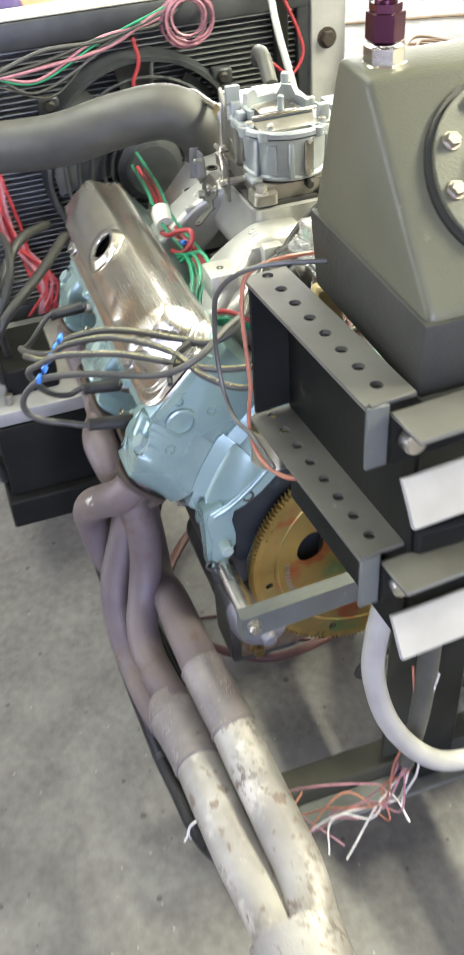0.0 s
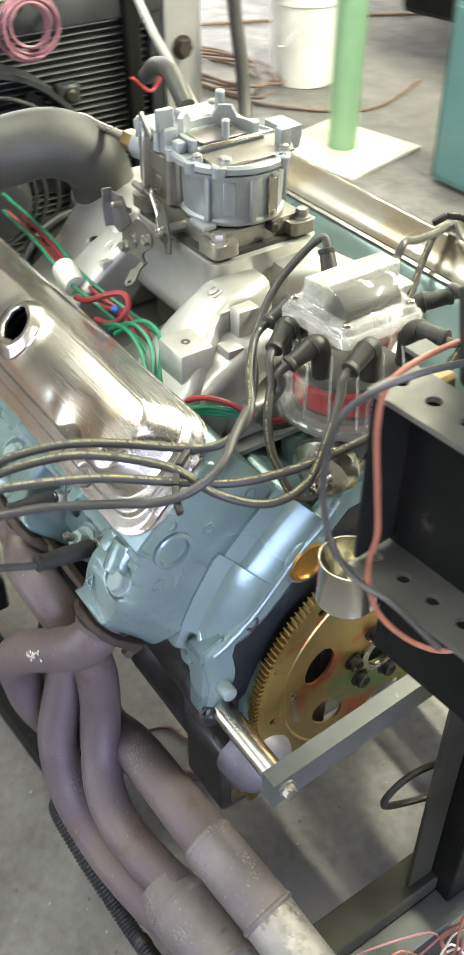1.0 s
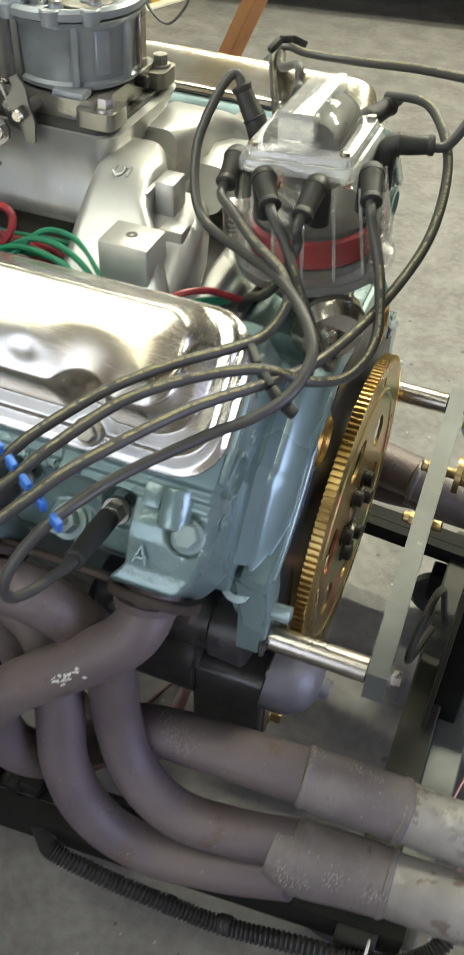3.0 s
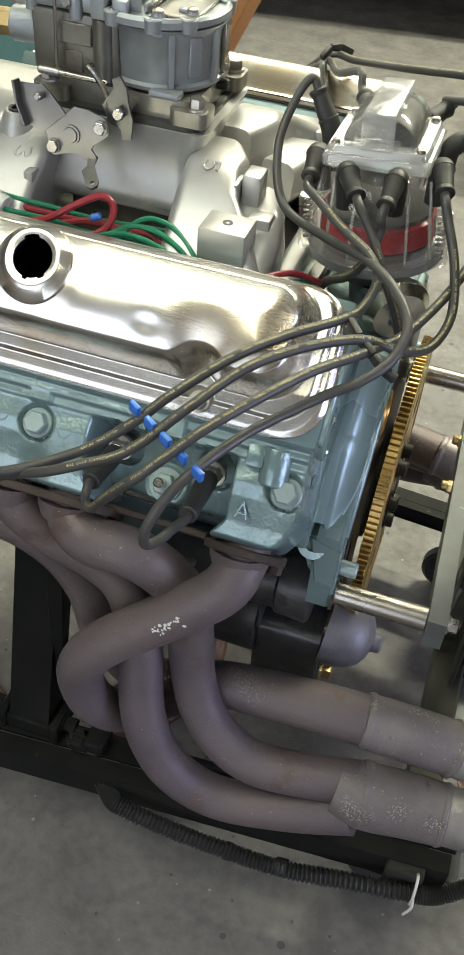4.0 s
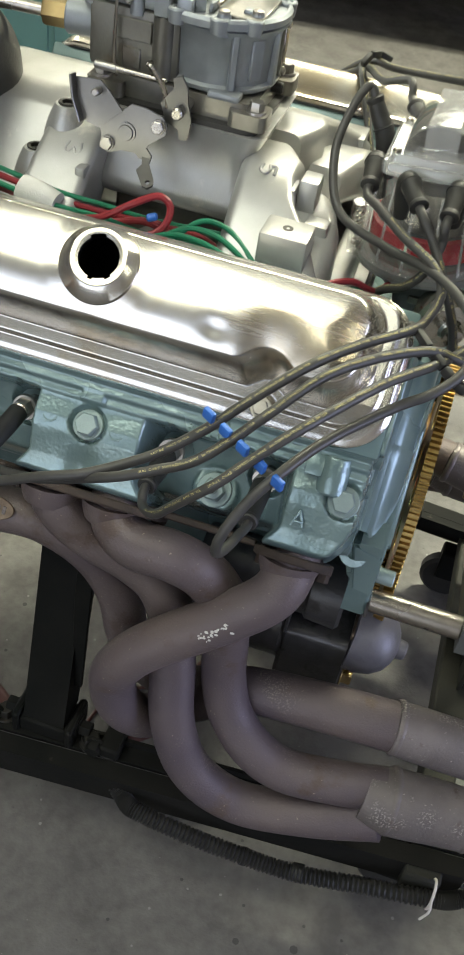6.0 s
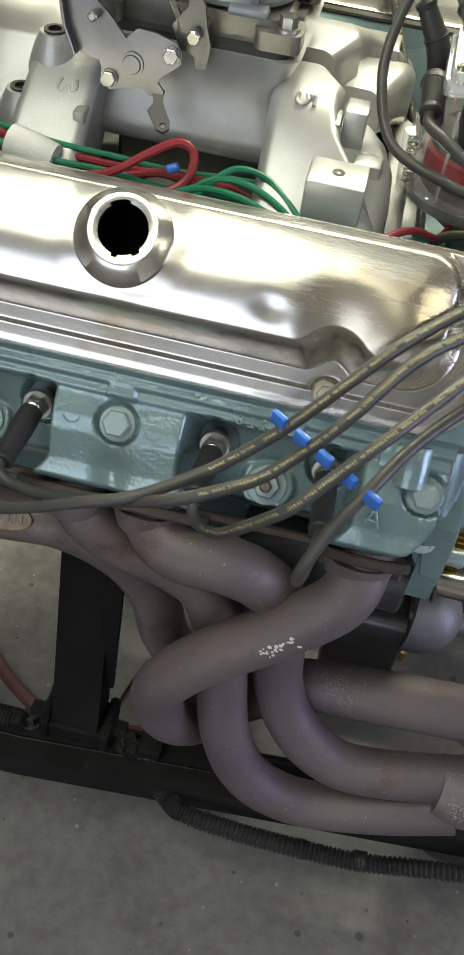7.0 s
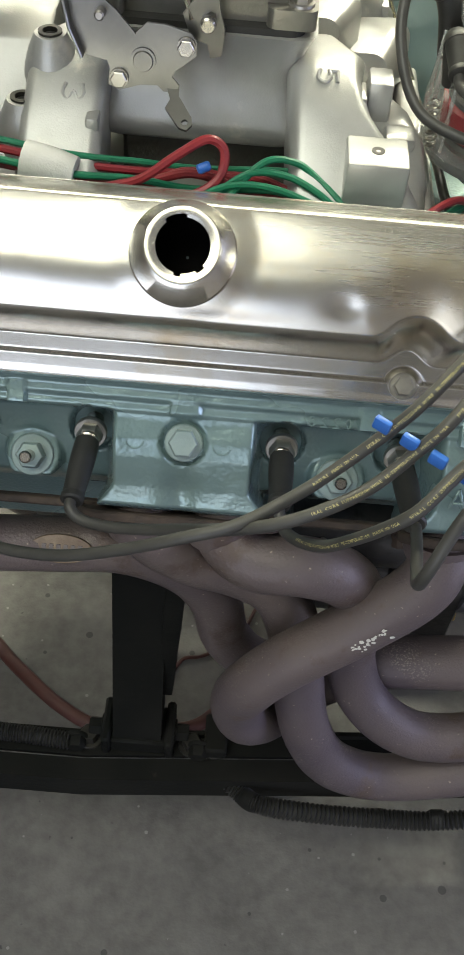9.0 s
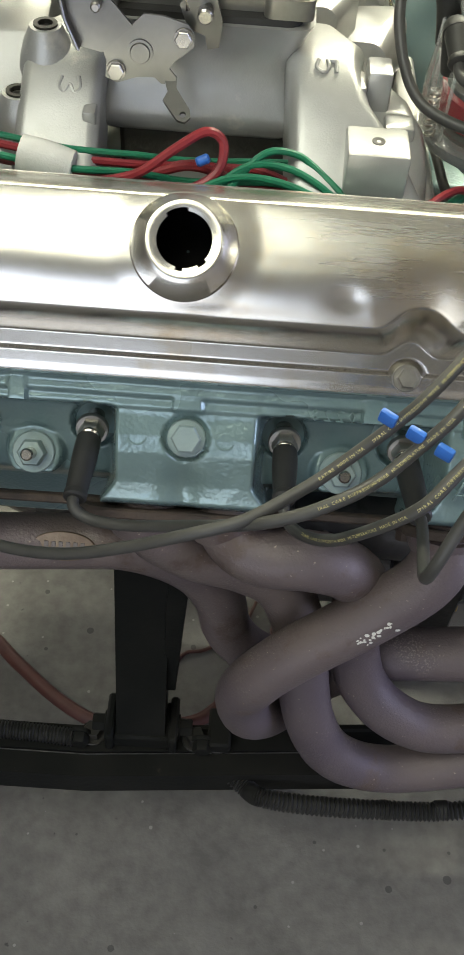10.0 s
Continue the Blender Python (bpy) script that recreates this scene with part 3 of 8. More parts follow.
# ---- engine ----
def engine_block():
    t = thing("engine_block", "pale blue enamelled V8 engine block with a shade-dark rear face", "engine block", place=(0, CY, 0.33))
    # crankcase and valley, one half mirrored to the other
    half = [(0, 0.655), (0.045, 0.665), (0.105, 0.700), (0.235, 0.570), (0.245, 0.545), (0.19, 0.50), (0.165, 0.47), (0.16, 0.375), (0.0, 0.375)]
    poly = [(CY - y, z) for y, z in half] + [(CY + y, z) for y, z in half[-2:0:-1]]
    part("crankcase", prism(poly, along_x(-0.27), 0.525, 0.006, 2), BLUE, t)
    # rear flange with its arched outer web
    web = [(0, 0.692), (0.06, 0.692), (0.085, 0.668), (0.118, 0.640), (0.150, 0.605), (0.178, 0.578), (0.205, 0.560), (0.224, 0.553), (0.229, 0.535), (0.224, 0.505),
           (0.226, 0.472), (0.229, 0.455), (0.220, 0.442), (0.208, 0.446), (0.200, 0.470), (0.186, 0.500), (0.178, 0.480), (0.172, 0.40), (0.15, 0.375), (0, 0.375)]
    outl = [(CY - y, z) for y, z in web] + [(CY + y, z) for y, z in web[-2:0:-1]]
    part("bell_flange", prism(outl, face_yz(0.266), 0.022, 0.003, 2), BLUE_FLAT, t)
    # dark plate stands in for the shaded gap in front of the flexplate
    part("rear_face", prism([(CY + (u - CY) * 0.85, 0.53 + (v - 0.53) * 0.85) for u, v in outl], face_yz(0.2870), 0.0022, 0.0006, 1), REARSHADE, t, "dark plate standing for shade on the rear face")
    for sd in (-1, 1):
        # cast lug ears at the foot of the flange, and the sloping ribs above
        part("flange_ear", loft([[(x, CY + sd * y, z) for y, z in ((0.205, 0.566), (0.231, 0.556), (0.231, 0.455), (0.215, 0.445))] for x in (0.262, 0.284)]), BLUE, t)
        # folded band from the deck's edge down to the flange's rim, in two facets
        bk = bank(sd)
        for name, run in (("flange_band", ((-0.105, 0.272, 0.230), (-0.06, 0.275, 0.226), (-0.016, 0.275, 0.223))), ("flange_band", ((-0.020, 0.282, 0.237), (-0.012, 0.284, 0.234), (0.000, 0.282, 0.231), (0.030, 0.275, 0.222), (0.052, 0.268, 0.214), (0.068, 0.262, 0.210)))):
            secs = []
            for p, top, rim in run:
                secs.append([bk @ Vector(v) for v in ((0.236, p, 0.20), (0.236, p, top - 0.006), (0.248, p, top - 0.004), (0.2535, p, top + 0.0045), (0.2575, p, top + 0.0045), (0.2605, p, top - 0.004), (0.2640, p, top - 0.015), (0.2685, p, top - 0.017), (0.2725, p, top - 0.020), (0.2840, p, rim + 0.008), (0.2865, p, rim), (0.2865, p, 0.20))])
            part(name, loft(secs), BLUE_FLAT, t)
        # web from the band's foot out to the ear, with its sharp outer fold
        web_top = [bk @ Vector(v) for v in ((0.242, 0.060, 0.190), (0.242, 0.060, 0.206), (0.256, 0.060, 0.214), (0.2862, 0.060, 0.211), (0.2862, 0.060, 0.190))]
        web_mid = [(x, CY + sd * y, z) for x, y, z in ((0.248, 0.195, 0.535), (0.248, 0.222, 0.548), (0.258, 0.2325, 0.550), (0.2862, 0.2310, 0.540), (0.2862, 0.195, 0.520))]
        web_low = [(x, CY + sd * y, z) for x, y, z in ((0.262, 0.203, 0.490), (0.262, 0.226, 0.492), (0.268, 0.2325, 0.492), (0.2862, 0.2315, 0.488), (0.2862, 0.203, 0.486))]
        part("ear_web", loft([web_top, web_mid, web_low]), BLUE_FLAT, t)
        part("rim_bead", sweep([(0.2865, CY + sd * y, z) for y, z in ((0.066, 0.684), (0.084, 0.662), (0.116, 0.635), (0.147, 0.600), (0.174, 0.574), (0.200, 0.556), (0.218, 0.548))], 0.0045, 10, 5), BLUE, t)
        part("hole_lug", lathe((0.262, CY + sd * 0.188, 0.515), (0.258, CY + sd * 0.229, 0.537), [(0, 0.020), (0.6, 0.0175), (0.92, 0.0160), (1, 0.0145), (1, 0.0065), (0.6, 0.006), (0.6, 0.0005)], 22), BLUE, t)
        part("lug_web", loft([[(x, CY + sd * y, z) for x, z in ((0.246, 0.548), (0.275, 0.556), (0.275, 0.492), (0.258, 0.505))] for y in (0.200, 0.229)]), BLUE, t)
        for x, y, z in ((0.215, 0.150, 0.640), (0.228, 0.176, 0.612), (0.222, 0.120, 0.668)):
            part("cast_dimple", lathe((x, CY + sd * y, z - 0.012), (x, CY + sd * (y + 0.004), z + 0.004), [(0, 0.010), (0.8, 0.009), (1, 0.007), (1, 0.004), (0.5, 0.001)], 16), BLUE, t)
        part("ear_ridge", sweep([(0.2600, CY + sd * 0.214, 0.578), (0.2700, CY + sd * 0.221, 0.552), (0.2800, CY + sd * 0.224, 0.525), (0.2855, CY + sd * 0.222, 0.505)], [0.0025, 0.0045, 0.0045, 0.003], 8, 5), BLUE, t)
        part("dowel_stud", rod((0.280, CY + sd * 0.208, 0.496), (0.306, CY + sd * 0.208, 0.496), 0.0085), PALEBOLT, t)
        part("gallery_plug", lathe((0.286, CY + sd * 0.101, 0.620), (0.2925, CY + sd * 0.101, 0.620), [(0, 0.0245), (0.6, 0.0245), (1, 0.022), (1, 0.019), (0.55, 0.017), (0.55, 0.001)], 28), PLUGGOLD, t, "brass core plug")
        part("plug_boss", lathe((0.270, CY + sd * 0.101, 0.620), (0.2895, CY + sd * 0.101, 0.620), [(0, 0.034), (0.9, 0.031), (1, 0.0265), (1, 0.0245)], 28, cap=False), BLUE, t)
        for y, z, r in ((0.228, 0.462, 0.006), (0.170, 0.568, 0.0062), (0.120, 0.618, 0.004)):
            part("bolt_hole", lathe((0.2865, CY + sd * y, z), (0.2895, CY + sd * y, z), [(0, r * 0.7), (0.2, r * 0.75), (1, r), (1, r * 1.35), (0, r * 1.4)], 18), DARKCORE, t)
        part("side_core_plug", lathe((0.05, CY + sd * 0.172, 0.49), (0.05, CY + sd * 0.180, 0.486), [(0, 0.022), (0.8, 0.021), (1, 0.018)], 20), BLUE, t)
    part("rear_main_seal_housing", lathe((0.276, CY, CZ), (0.296, CY, CZ), [(0, 0.075), (0.8, 0.072), (1, 0.06)], 32), DARKCORE, t)
    part("distributor_pad", box((0.18, -0.055, 0.66), (0.2835, 0.065, 0.6965), 0.006), BLUE, t)
    part("casting_mark", lathe((0.262, 0.068, 0.692), (0.262, 0.068, 0.695), [(0, 0.008), (1, 0.008), (1, 0.0055), (0, 0.0055)], 16), BLUE, t)
    part("oil_pressure_fitting", hexbolt((0.262, -0.028, 0.69), (0.262, -0.028, 0.72), 0.018, 0.018, 0.013), DARKBOLT, t)
    return t


engine_block()


def ramp(v, pts):
    """A line through pts, flat beyond its ends."""
    if v <= pts[0][0]:
        return pts[0][1]
    for (a, p), (b, q) in zip(pts, pts[1:]):
        if v <= b:
            return p + (q - p) * (v - a) / (b - a)
    return pts[-1][1]


def sstep(a, b, v):
    t = min(1, max(0, (v - a) / (b - a)))
    return t * t * (3 - 2 * t)


def rrect(x, p, x0, x1, p0, p1, r):
    """Signed distance into a rounded rectangle; inside is positive."""
    cx, cp = (x0 + x1) / 2, (p0 + p1) / 2
    qx, qp = abs(x - cx) - (x1 - x0) / 2 + r, abs(p - cp) - (p1 - p0) / 2 + r
    return -(math.hypot(max(qx, 0), max(qp, 0)) + min(max(qx, qp), 0) - r)


def head_rim(x, p):
    """Distance inside the outline of the head's outer side."""
    flare = 0.013 * sstep(0.082, 0.106, p)
    w = max(sstep(0.0600 + flare, 0.0490 + flare, abs(x)), sstep(0.180 - flare, 0.190 - flare, abs(x)))
    return rrect(x, p, -0.2535, 0.2535, -0.2, 0.0905 + 0.0175 * w - 0.010 * sstep(0.235, 0.258, abs(x)), 0.036)


def head_height(x, p):
    """The relief of the head's outer side: how far up the bore axis it stands at x, p."""
    base = ramp(p, [(0.012, 0.380), (0.016, 0.377), (0.020, 0.350), (0.026, 0.334), (0.050, 0.315), (0.070, 0.301), (0.084, 0.291), (0.090, 0.284)])
    bul = ramp(p, [(0.012, 0.380), (0.017, 0.374), (0.024, 0.364), (0.036, 0.3625), (0.050, 0.3630), (0.062, 0.3600), (0.074, 0.3535), (0.086, 0.3465), (0.094, 0.3435), (0.100, 0.3420), (0.104, 0.334), (0.108, 0.314)])
    flare = 0.013 * sstep(0.082, 0.106, p)
    w = max(sstep(0.0600 + flare, 0.0490 + flare, abs(x)), sstep(0.180 - flare, 0.190 - flare, abs(x)))
    s = base + (bul - base) * w
    # strip of pads just under the cover
    k = sstep(0.0315, 0.0290, p) * sstep(0.010, 0.013, p)
    rail = 0.3725 - 0.0065 * sstep(0.0205, 0.0225, p)
    s = s + (rail - s) * k if rail > s or p < 0.020 else s
    pad = 0.0
    for a, b, h in ((-0.25, -0.165, 0.366), (-0.128, -0.112, 0.374), (-0.100, -0.018, 0.362), (-0.012, 0.012, 0.371), (0.016, 0.112, 0.363), (0.122, 0.140, 0.374), (0.148, 0.172, 0.366), (0.196, 0.214, 0.372), (0.222, 0.25, 0.366)):
        pad = max(pad, sstep(a - 0.002, a + 0.002, x) * sstep(b + 0.002, b - 0.002, x) * h)
    if pad > s:
        s += (pad - s) * k
    # wells round the plugs, seats round the studs and bolts
    for q in (-0.162, -0.072, 0.073, 0.163):
        d = math.hypot(x - q, p - 0.047)
        s += (0.296 - s) * sstep(0.0185, 0.0150, d)
    for q in (-0.118, 0.119):
        d = math.hypot(x - q, p - 0.072)
        s += (0.311 - s) * sstep(0.0235, 0.020, d)
    for q in (-0.236, 0.0, 0.236):
        d = math.hypot(x - q, p - 0.050)
        s -= 0.0062 * sstep(0.0172, 0.0160, d)
        s -= 0.0060 * math.exp(-(((x - q) / 0.011) ** 2 + ((p - 0.090) / 0.020) ** 2)) * (abs(q) < 0.1)
    s += 0.0003 * noise.noise(Vector((x * 90, p * 90, 3.0))) + 0.0014 * noise.noise(Vector((x * 28, p * 28, 7.0)))
    drop = sstep(-0.0035, 0.004, head_rim(x, p))
    return 0.262 + (s - 0.262) * drop


def cylinder_head(side):
    t = thing("cylinder_head", "pale blue enamelled cast iron cylinder head with exhaust bulges" if side < 0 else "pale blue enamelled cast iron cylinder head under a chrome cover", "cylinder head", "cylinder heads", (0, CY + side * 0.25, 0.60))
    m = bank(side)

    def px(poly, x0, x1, bev=0.004):
        # polygon of (p, s) swept along x
        mm = m @ Matrix(((0, 0, 1, x0), (1, 0, 0, 0), (0, 1, 0, 0), (0, 0, 0, 1)))
        return prism(poly, mm, x1 - x0, bev, 2)

    body = [(-0.095, 0.262), (-0.11, 0.30), (-0.114, 0.345), (-0.119, 0.372), (-0.119, 0.384), (0.010, 0.384), (0.012, 0.333), (0.024, 0.318), (0.050, 0.300), (0.070, 0.286), (0.080, 0.276), (0.080, 0.262)]
    part("casting", px(body, -0.2525, 0.2535), BLUE_FLAT, t)
    nx, npp = (320, 76) if side < 0 else (160, 40)
    bm = BM()
    rows = []
    for i in range(nx + 1):
        x = -0.262 + 0.524 * i / nx
        rows.append([bm.verts.new((x, 0.119 * j / npp - 0.002, head_height(x, 0.119 * j / npp - 0.002))) for j in range(npp + 1)])
    for i in range(nx):
        for j in range(npp):
            q = (rows[i][j], rows[i + 1][j], rows[i + 1][j + 1], rows[i][j + 1])
            if max(head_rim(v.co.x, v.co.y) for v in q) > -0.0030:
                bm.faces.new(q)
    bmesh.ops.delete(bm, geom=[v for v in bm.verts if not v.link_faces], context="VERTS")
    # draw the rim's loose corners in to the outline
    for v in bm.verts:
        for _ in range(4):
            d = head_rim(v.co.x, v.co.y)
            if d > -0.0035:
                break
            gx = (head_rim(v.co.x + 2e-4, v.co.y) - head_rim(v.co.x - 2e-4, v.co.y)) / 4e-4
            gy = (head_rim(v.co.x, v.co.y + 2e-4) - head_rim(v.co.x, v.co.y - 2e-4)) / 4e-4
            g2 = max(1.0, gx * gx + gy * gy)
            v.co.x += gx / g2 * (-0.0034 - d)
            v.co.y += gy / g2 * (-0.0034 - d)
    bmesh.ops.transform(bm, matrix=m, verts=bm.verts)
    part("side_casting", bm, BLUE, t, sharp=70)

    def at(x, p, s):
        return m @ Vector((x, p, s))

    for x in (0.0, 0.236, -0.236):
        part("head_bolt", hexbolt(at(x, 0.050, 0.3565), at(x, 0.050, 0.40), 0.019, 0.0085, 0.0140), PALEBOLT, t, "pale painted hex head bolt")
    for x in (-0.118, 0.119):
        part("stud_nut", hexbolt(at(x, 0.072, 0.3115), at(x, 0.072, 0.40), 0.019, 0.011, 0.0165), PALEBOLT, t)
        part("stud", rod(at(x, 0.072, 0.318), at(x, 0.072, 0.340), 0.0048), STEEL, t)
    # rear face: core plug and bosses
    for sx, x in ((1, 0.2535), (-1, -0.2525)):
        part("core_plug", lathe(at(x - sx * 0.002, -0.006, 0.345), at(x + sx * 0.005, -0.006, 0.345), [(0, 0.021), (0.8, 0.0205), (1, 0.0185), (1, 0.0165), (0.3, 0.0155), (0.3, 0.001)], 28), BLUE, t)
        for p, s, r in ((-0.0272, 0.365, 0.0045), (-0.039, 0.320, 0.005), (0.0335, 0.329, 0.005), (0.059, 0.285, 0.005), (-0.075, 0.345, 0.005), (-0.088, 0.300, 0.005)):
            part("threaded_hole", lathe(at(x - sx * 0.001, p, s), at(x + sx * 0.0015, p, s), [(0, r * 1.5), (1, r * 1.3), (1, r), (0.3, r * 0.8), (0.3, 0.0005)], 16), BLUE, t)
        part("end_pad", prism([(-0.100, 0.372), (-0.096, 0.382), (0.004, 0.382), (0.006, 0.372), (-0.03, 0.368)], m @ Matrix(((0, 0, 1, x - sx * 0.001), (1, 0, 0, 0), (0, 1, 0, 0), (0, 0, 0, 1))), sx * 0.005, 0.0012, 1), BLUE, t)
    if side < 0:
        # raised casting figures on the rail and the end
        for i, ch in enumerate("40228"):
            vs, fs = glyph(ch)[:2]
            bar = BM()
            ring = [bar.verts.new((0.129 - i * 0.0088 - v.x * 0.0125, 0.0302 - v.y * 0.0125, 0.3640)) for v in vs]
            for f in fs:
                bar.faces.new([ring[q] for q in f])
            up = bmesh.ops.extrude_face_region(bar, geom=bar.faces[:])["geom"]
            bmesh.ops.translate(bar, vec=(0, 0, 0.0040), verts=[v for v in up if isinstance(v, bmesh.types.BMVert)])
            bmesh.ops.transform(bar, matrix=m, verts=bar.verts)
            part("casting_figure", bar, BLUE, t)
        for lo, hi, tilt in (((-0.0011, -0.0085, 0), (0.0011, 0.0085, 0.0022), 20), ((-0.0011, -0.0085, 0), (0.0011, 0.0085, 0.0022), -20), ((-0.0038, -0.0010, 0), (0.0038, 0.0010, 0.0022), 0)):
            off = {20: -0.0026, -20: 0.0026, 0: 0.0}[tilt]
            bar = box(lo, hi, 0.0005, 1)
            bmesh.ops.transform(bar, matrix=m @ Matrix.Translation((0.203 + off, 0.074 + (0.003 if tilt == 0 else 0), 0.3560)) @ Matrix.Rotation(radians(18), 4, "X").inverted() @ Matrix.Rotation(radians(tilt), 4, "Z"), verts=bar.verts)
            part("casting_letter", bar, BLUE, t)
        part("end_boss", lathe(at(0.221, 0.014, 0.366), at(0.222, 0.046, 0.357), [(0, 0.0125), (0.05, 0.0135), (0.95, 0.0135), (1, 0.012)], 24), BLUE, t)
        part("cast_block", box((0.196, 0.016, 0.350), (0.212, 0.036, 0.3735), 0.0025, 2, m), BLUE, t)
        for x in (-0.035, 0.028):
            part("casting_seal", lathe(at(x, 0.050, 0.3585), at(x, 0.050, 0.3622), [(0, 0.0075), (1, 0.0072), (1, 0.006), (0.4, 0.006), (0.4, 0.001)], 20), BLUE, t)
    return t


cylinder_head(-1)
cylinder_head(1)


def spark_plug(x, side=-1):
    m = bank(side)
    t = thing("spark_plug", "plated spark plug screwed into the blue cylinder head", "spark plug", "spark plugs", m @ Vector((x, 0.05, 0.327)))
    a, w = m @ Vector((x, 0.050, 0.327)), Vector((0, side * 0.94, 0.34))
    part("thread", rod(a - w * 0.034, a, 0.0068), STEEL, t)
    part("hex", hexbolt(a, a + w, 0.0172, 0.010, 0.0125), BOLT, t)
    part("shell", lathe(a + w * 0.011, a + w * 0.020, [(0, 0.0078), (0.4, 0.0078), (0.5, 0.0066), (1, 0.006)], 18), STEEL, t)


for x in (-0.162, -0.072, 0.073, 0.163):
    spark_plug(x)


COVER_BOLTS = ((0.148, -0.0040), (-0.205, -0.0040))


def cover_edge(x, p):
    """Distance inside the cover's outline."""
    return rrect(x, p, -0.258, 0.254, -0.123, 0.0085, 0.040)


def cover_height(x, p, fill):
    s = 0.3925 - 0.14 * max(0, p + 0.030)
    led = rrect(x, p, -0.245, 0.241, -0.127, -0.006, 0.034)
    for bx, bp in COVER_BOLTS:
        led = min(led, math.hypot(x - bx, p - bp) - 0.0115)
    s += 0.0045 * sstep(-0.001, 0.0022, led)
    dome = rrect(x, p, -0.236, 0.230, -0.1205, -0.0185, 0.036)
    # the wall is pressed in round each fixing bolt
    for bx, bp in COVER_BOLTS:
        d = (math.hypot((x - bx) / 0.0165, (p - bp) / 0.0245) - 1) * 0.0185
        h = max(0.0, 0.008 - abs(dome - d)) / 0.008
        dome = min(dome, d) - h * h * 0.002
    if dome > 0:
        s += 0.0320 * math.sin(math.pi / 2 * min(1, dome / 0.0160)) ** 1.15 + 0.0125 * math.sin(math.pi / 2 * min(1, dome / 0.0475))
    # slight dents and waviness
    s -= 0.0016 * math.exp(-(((x - 0.10) / 0.012) ** 2 + ((p + 0.05) / 0.008) ** 2))
    s -= 0.0012 * math.exp(-(((x - 0.03) / 0.05) ** 2 + ((p + 0.035) / 0.006) ** 2))
    s += 0.0007 * noise.noise(Vector((x * 14, p * 22, 5.0))) * sstep(0.0, 0.03, dome)
    if fill:
        d = math.hypot(x - FILL[0], p - FILL[1])
        s += 0.0015 * sstep(0.050, 0.028, d)
    # the flange turns down to the rolled lip
    return 0.3866 + (s - 0.3866) * sstep(-0.001, 0.006, cover_edge(x, p))


FILL = (-0.006, -0.078)


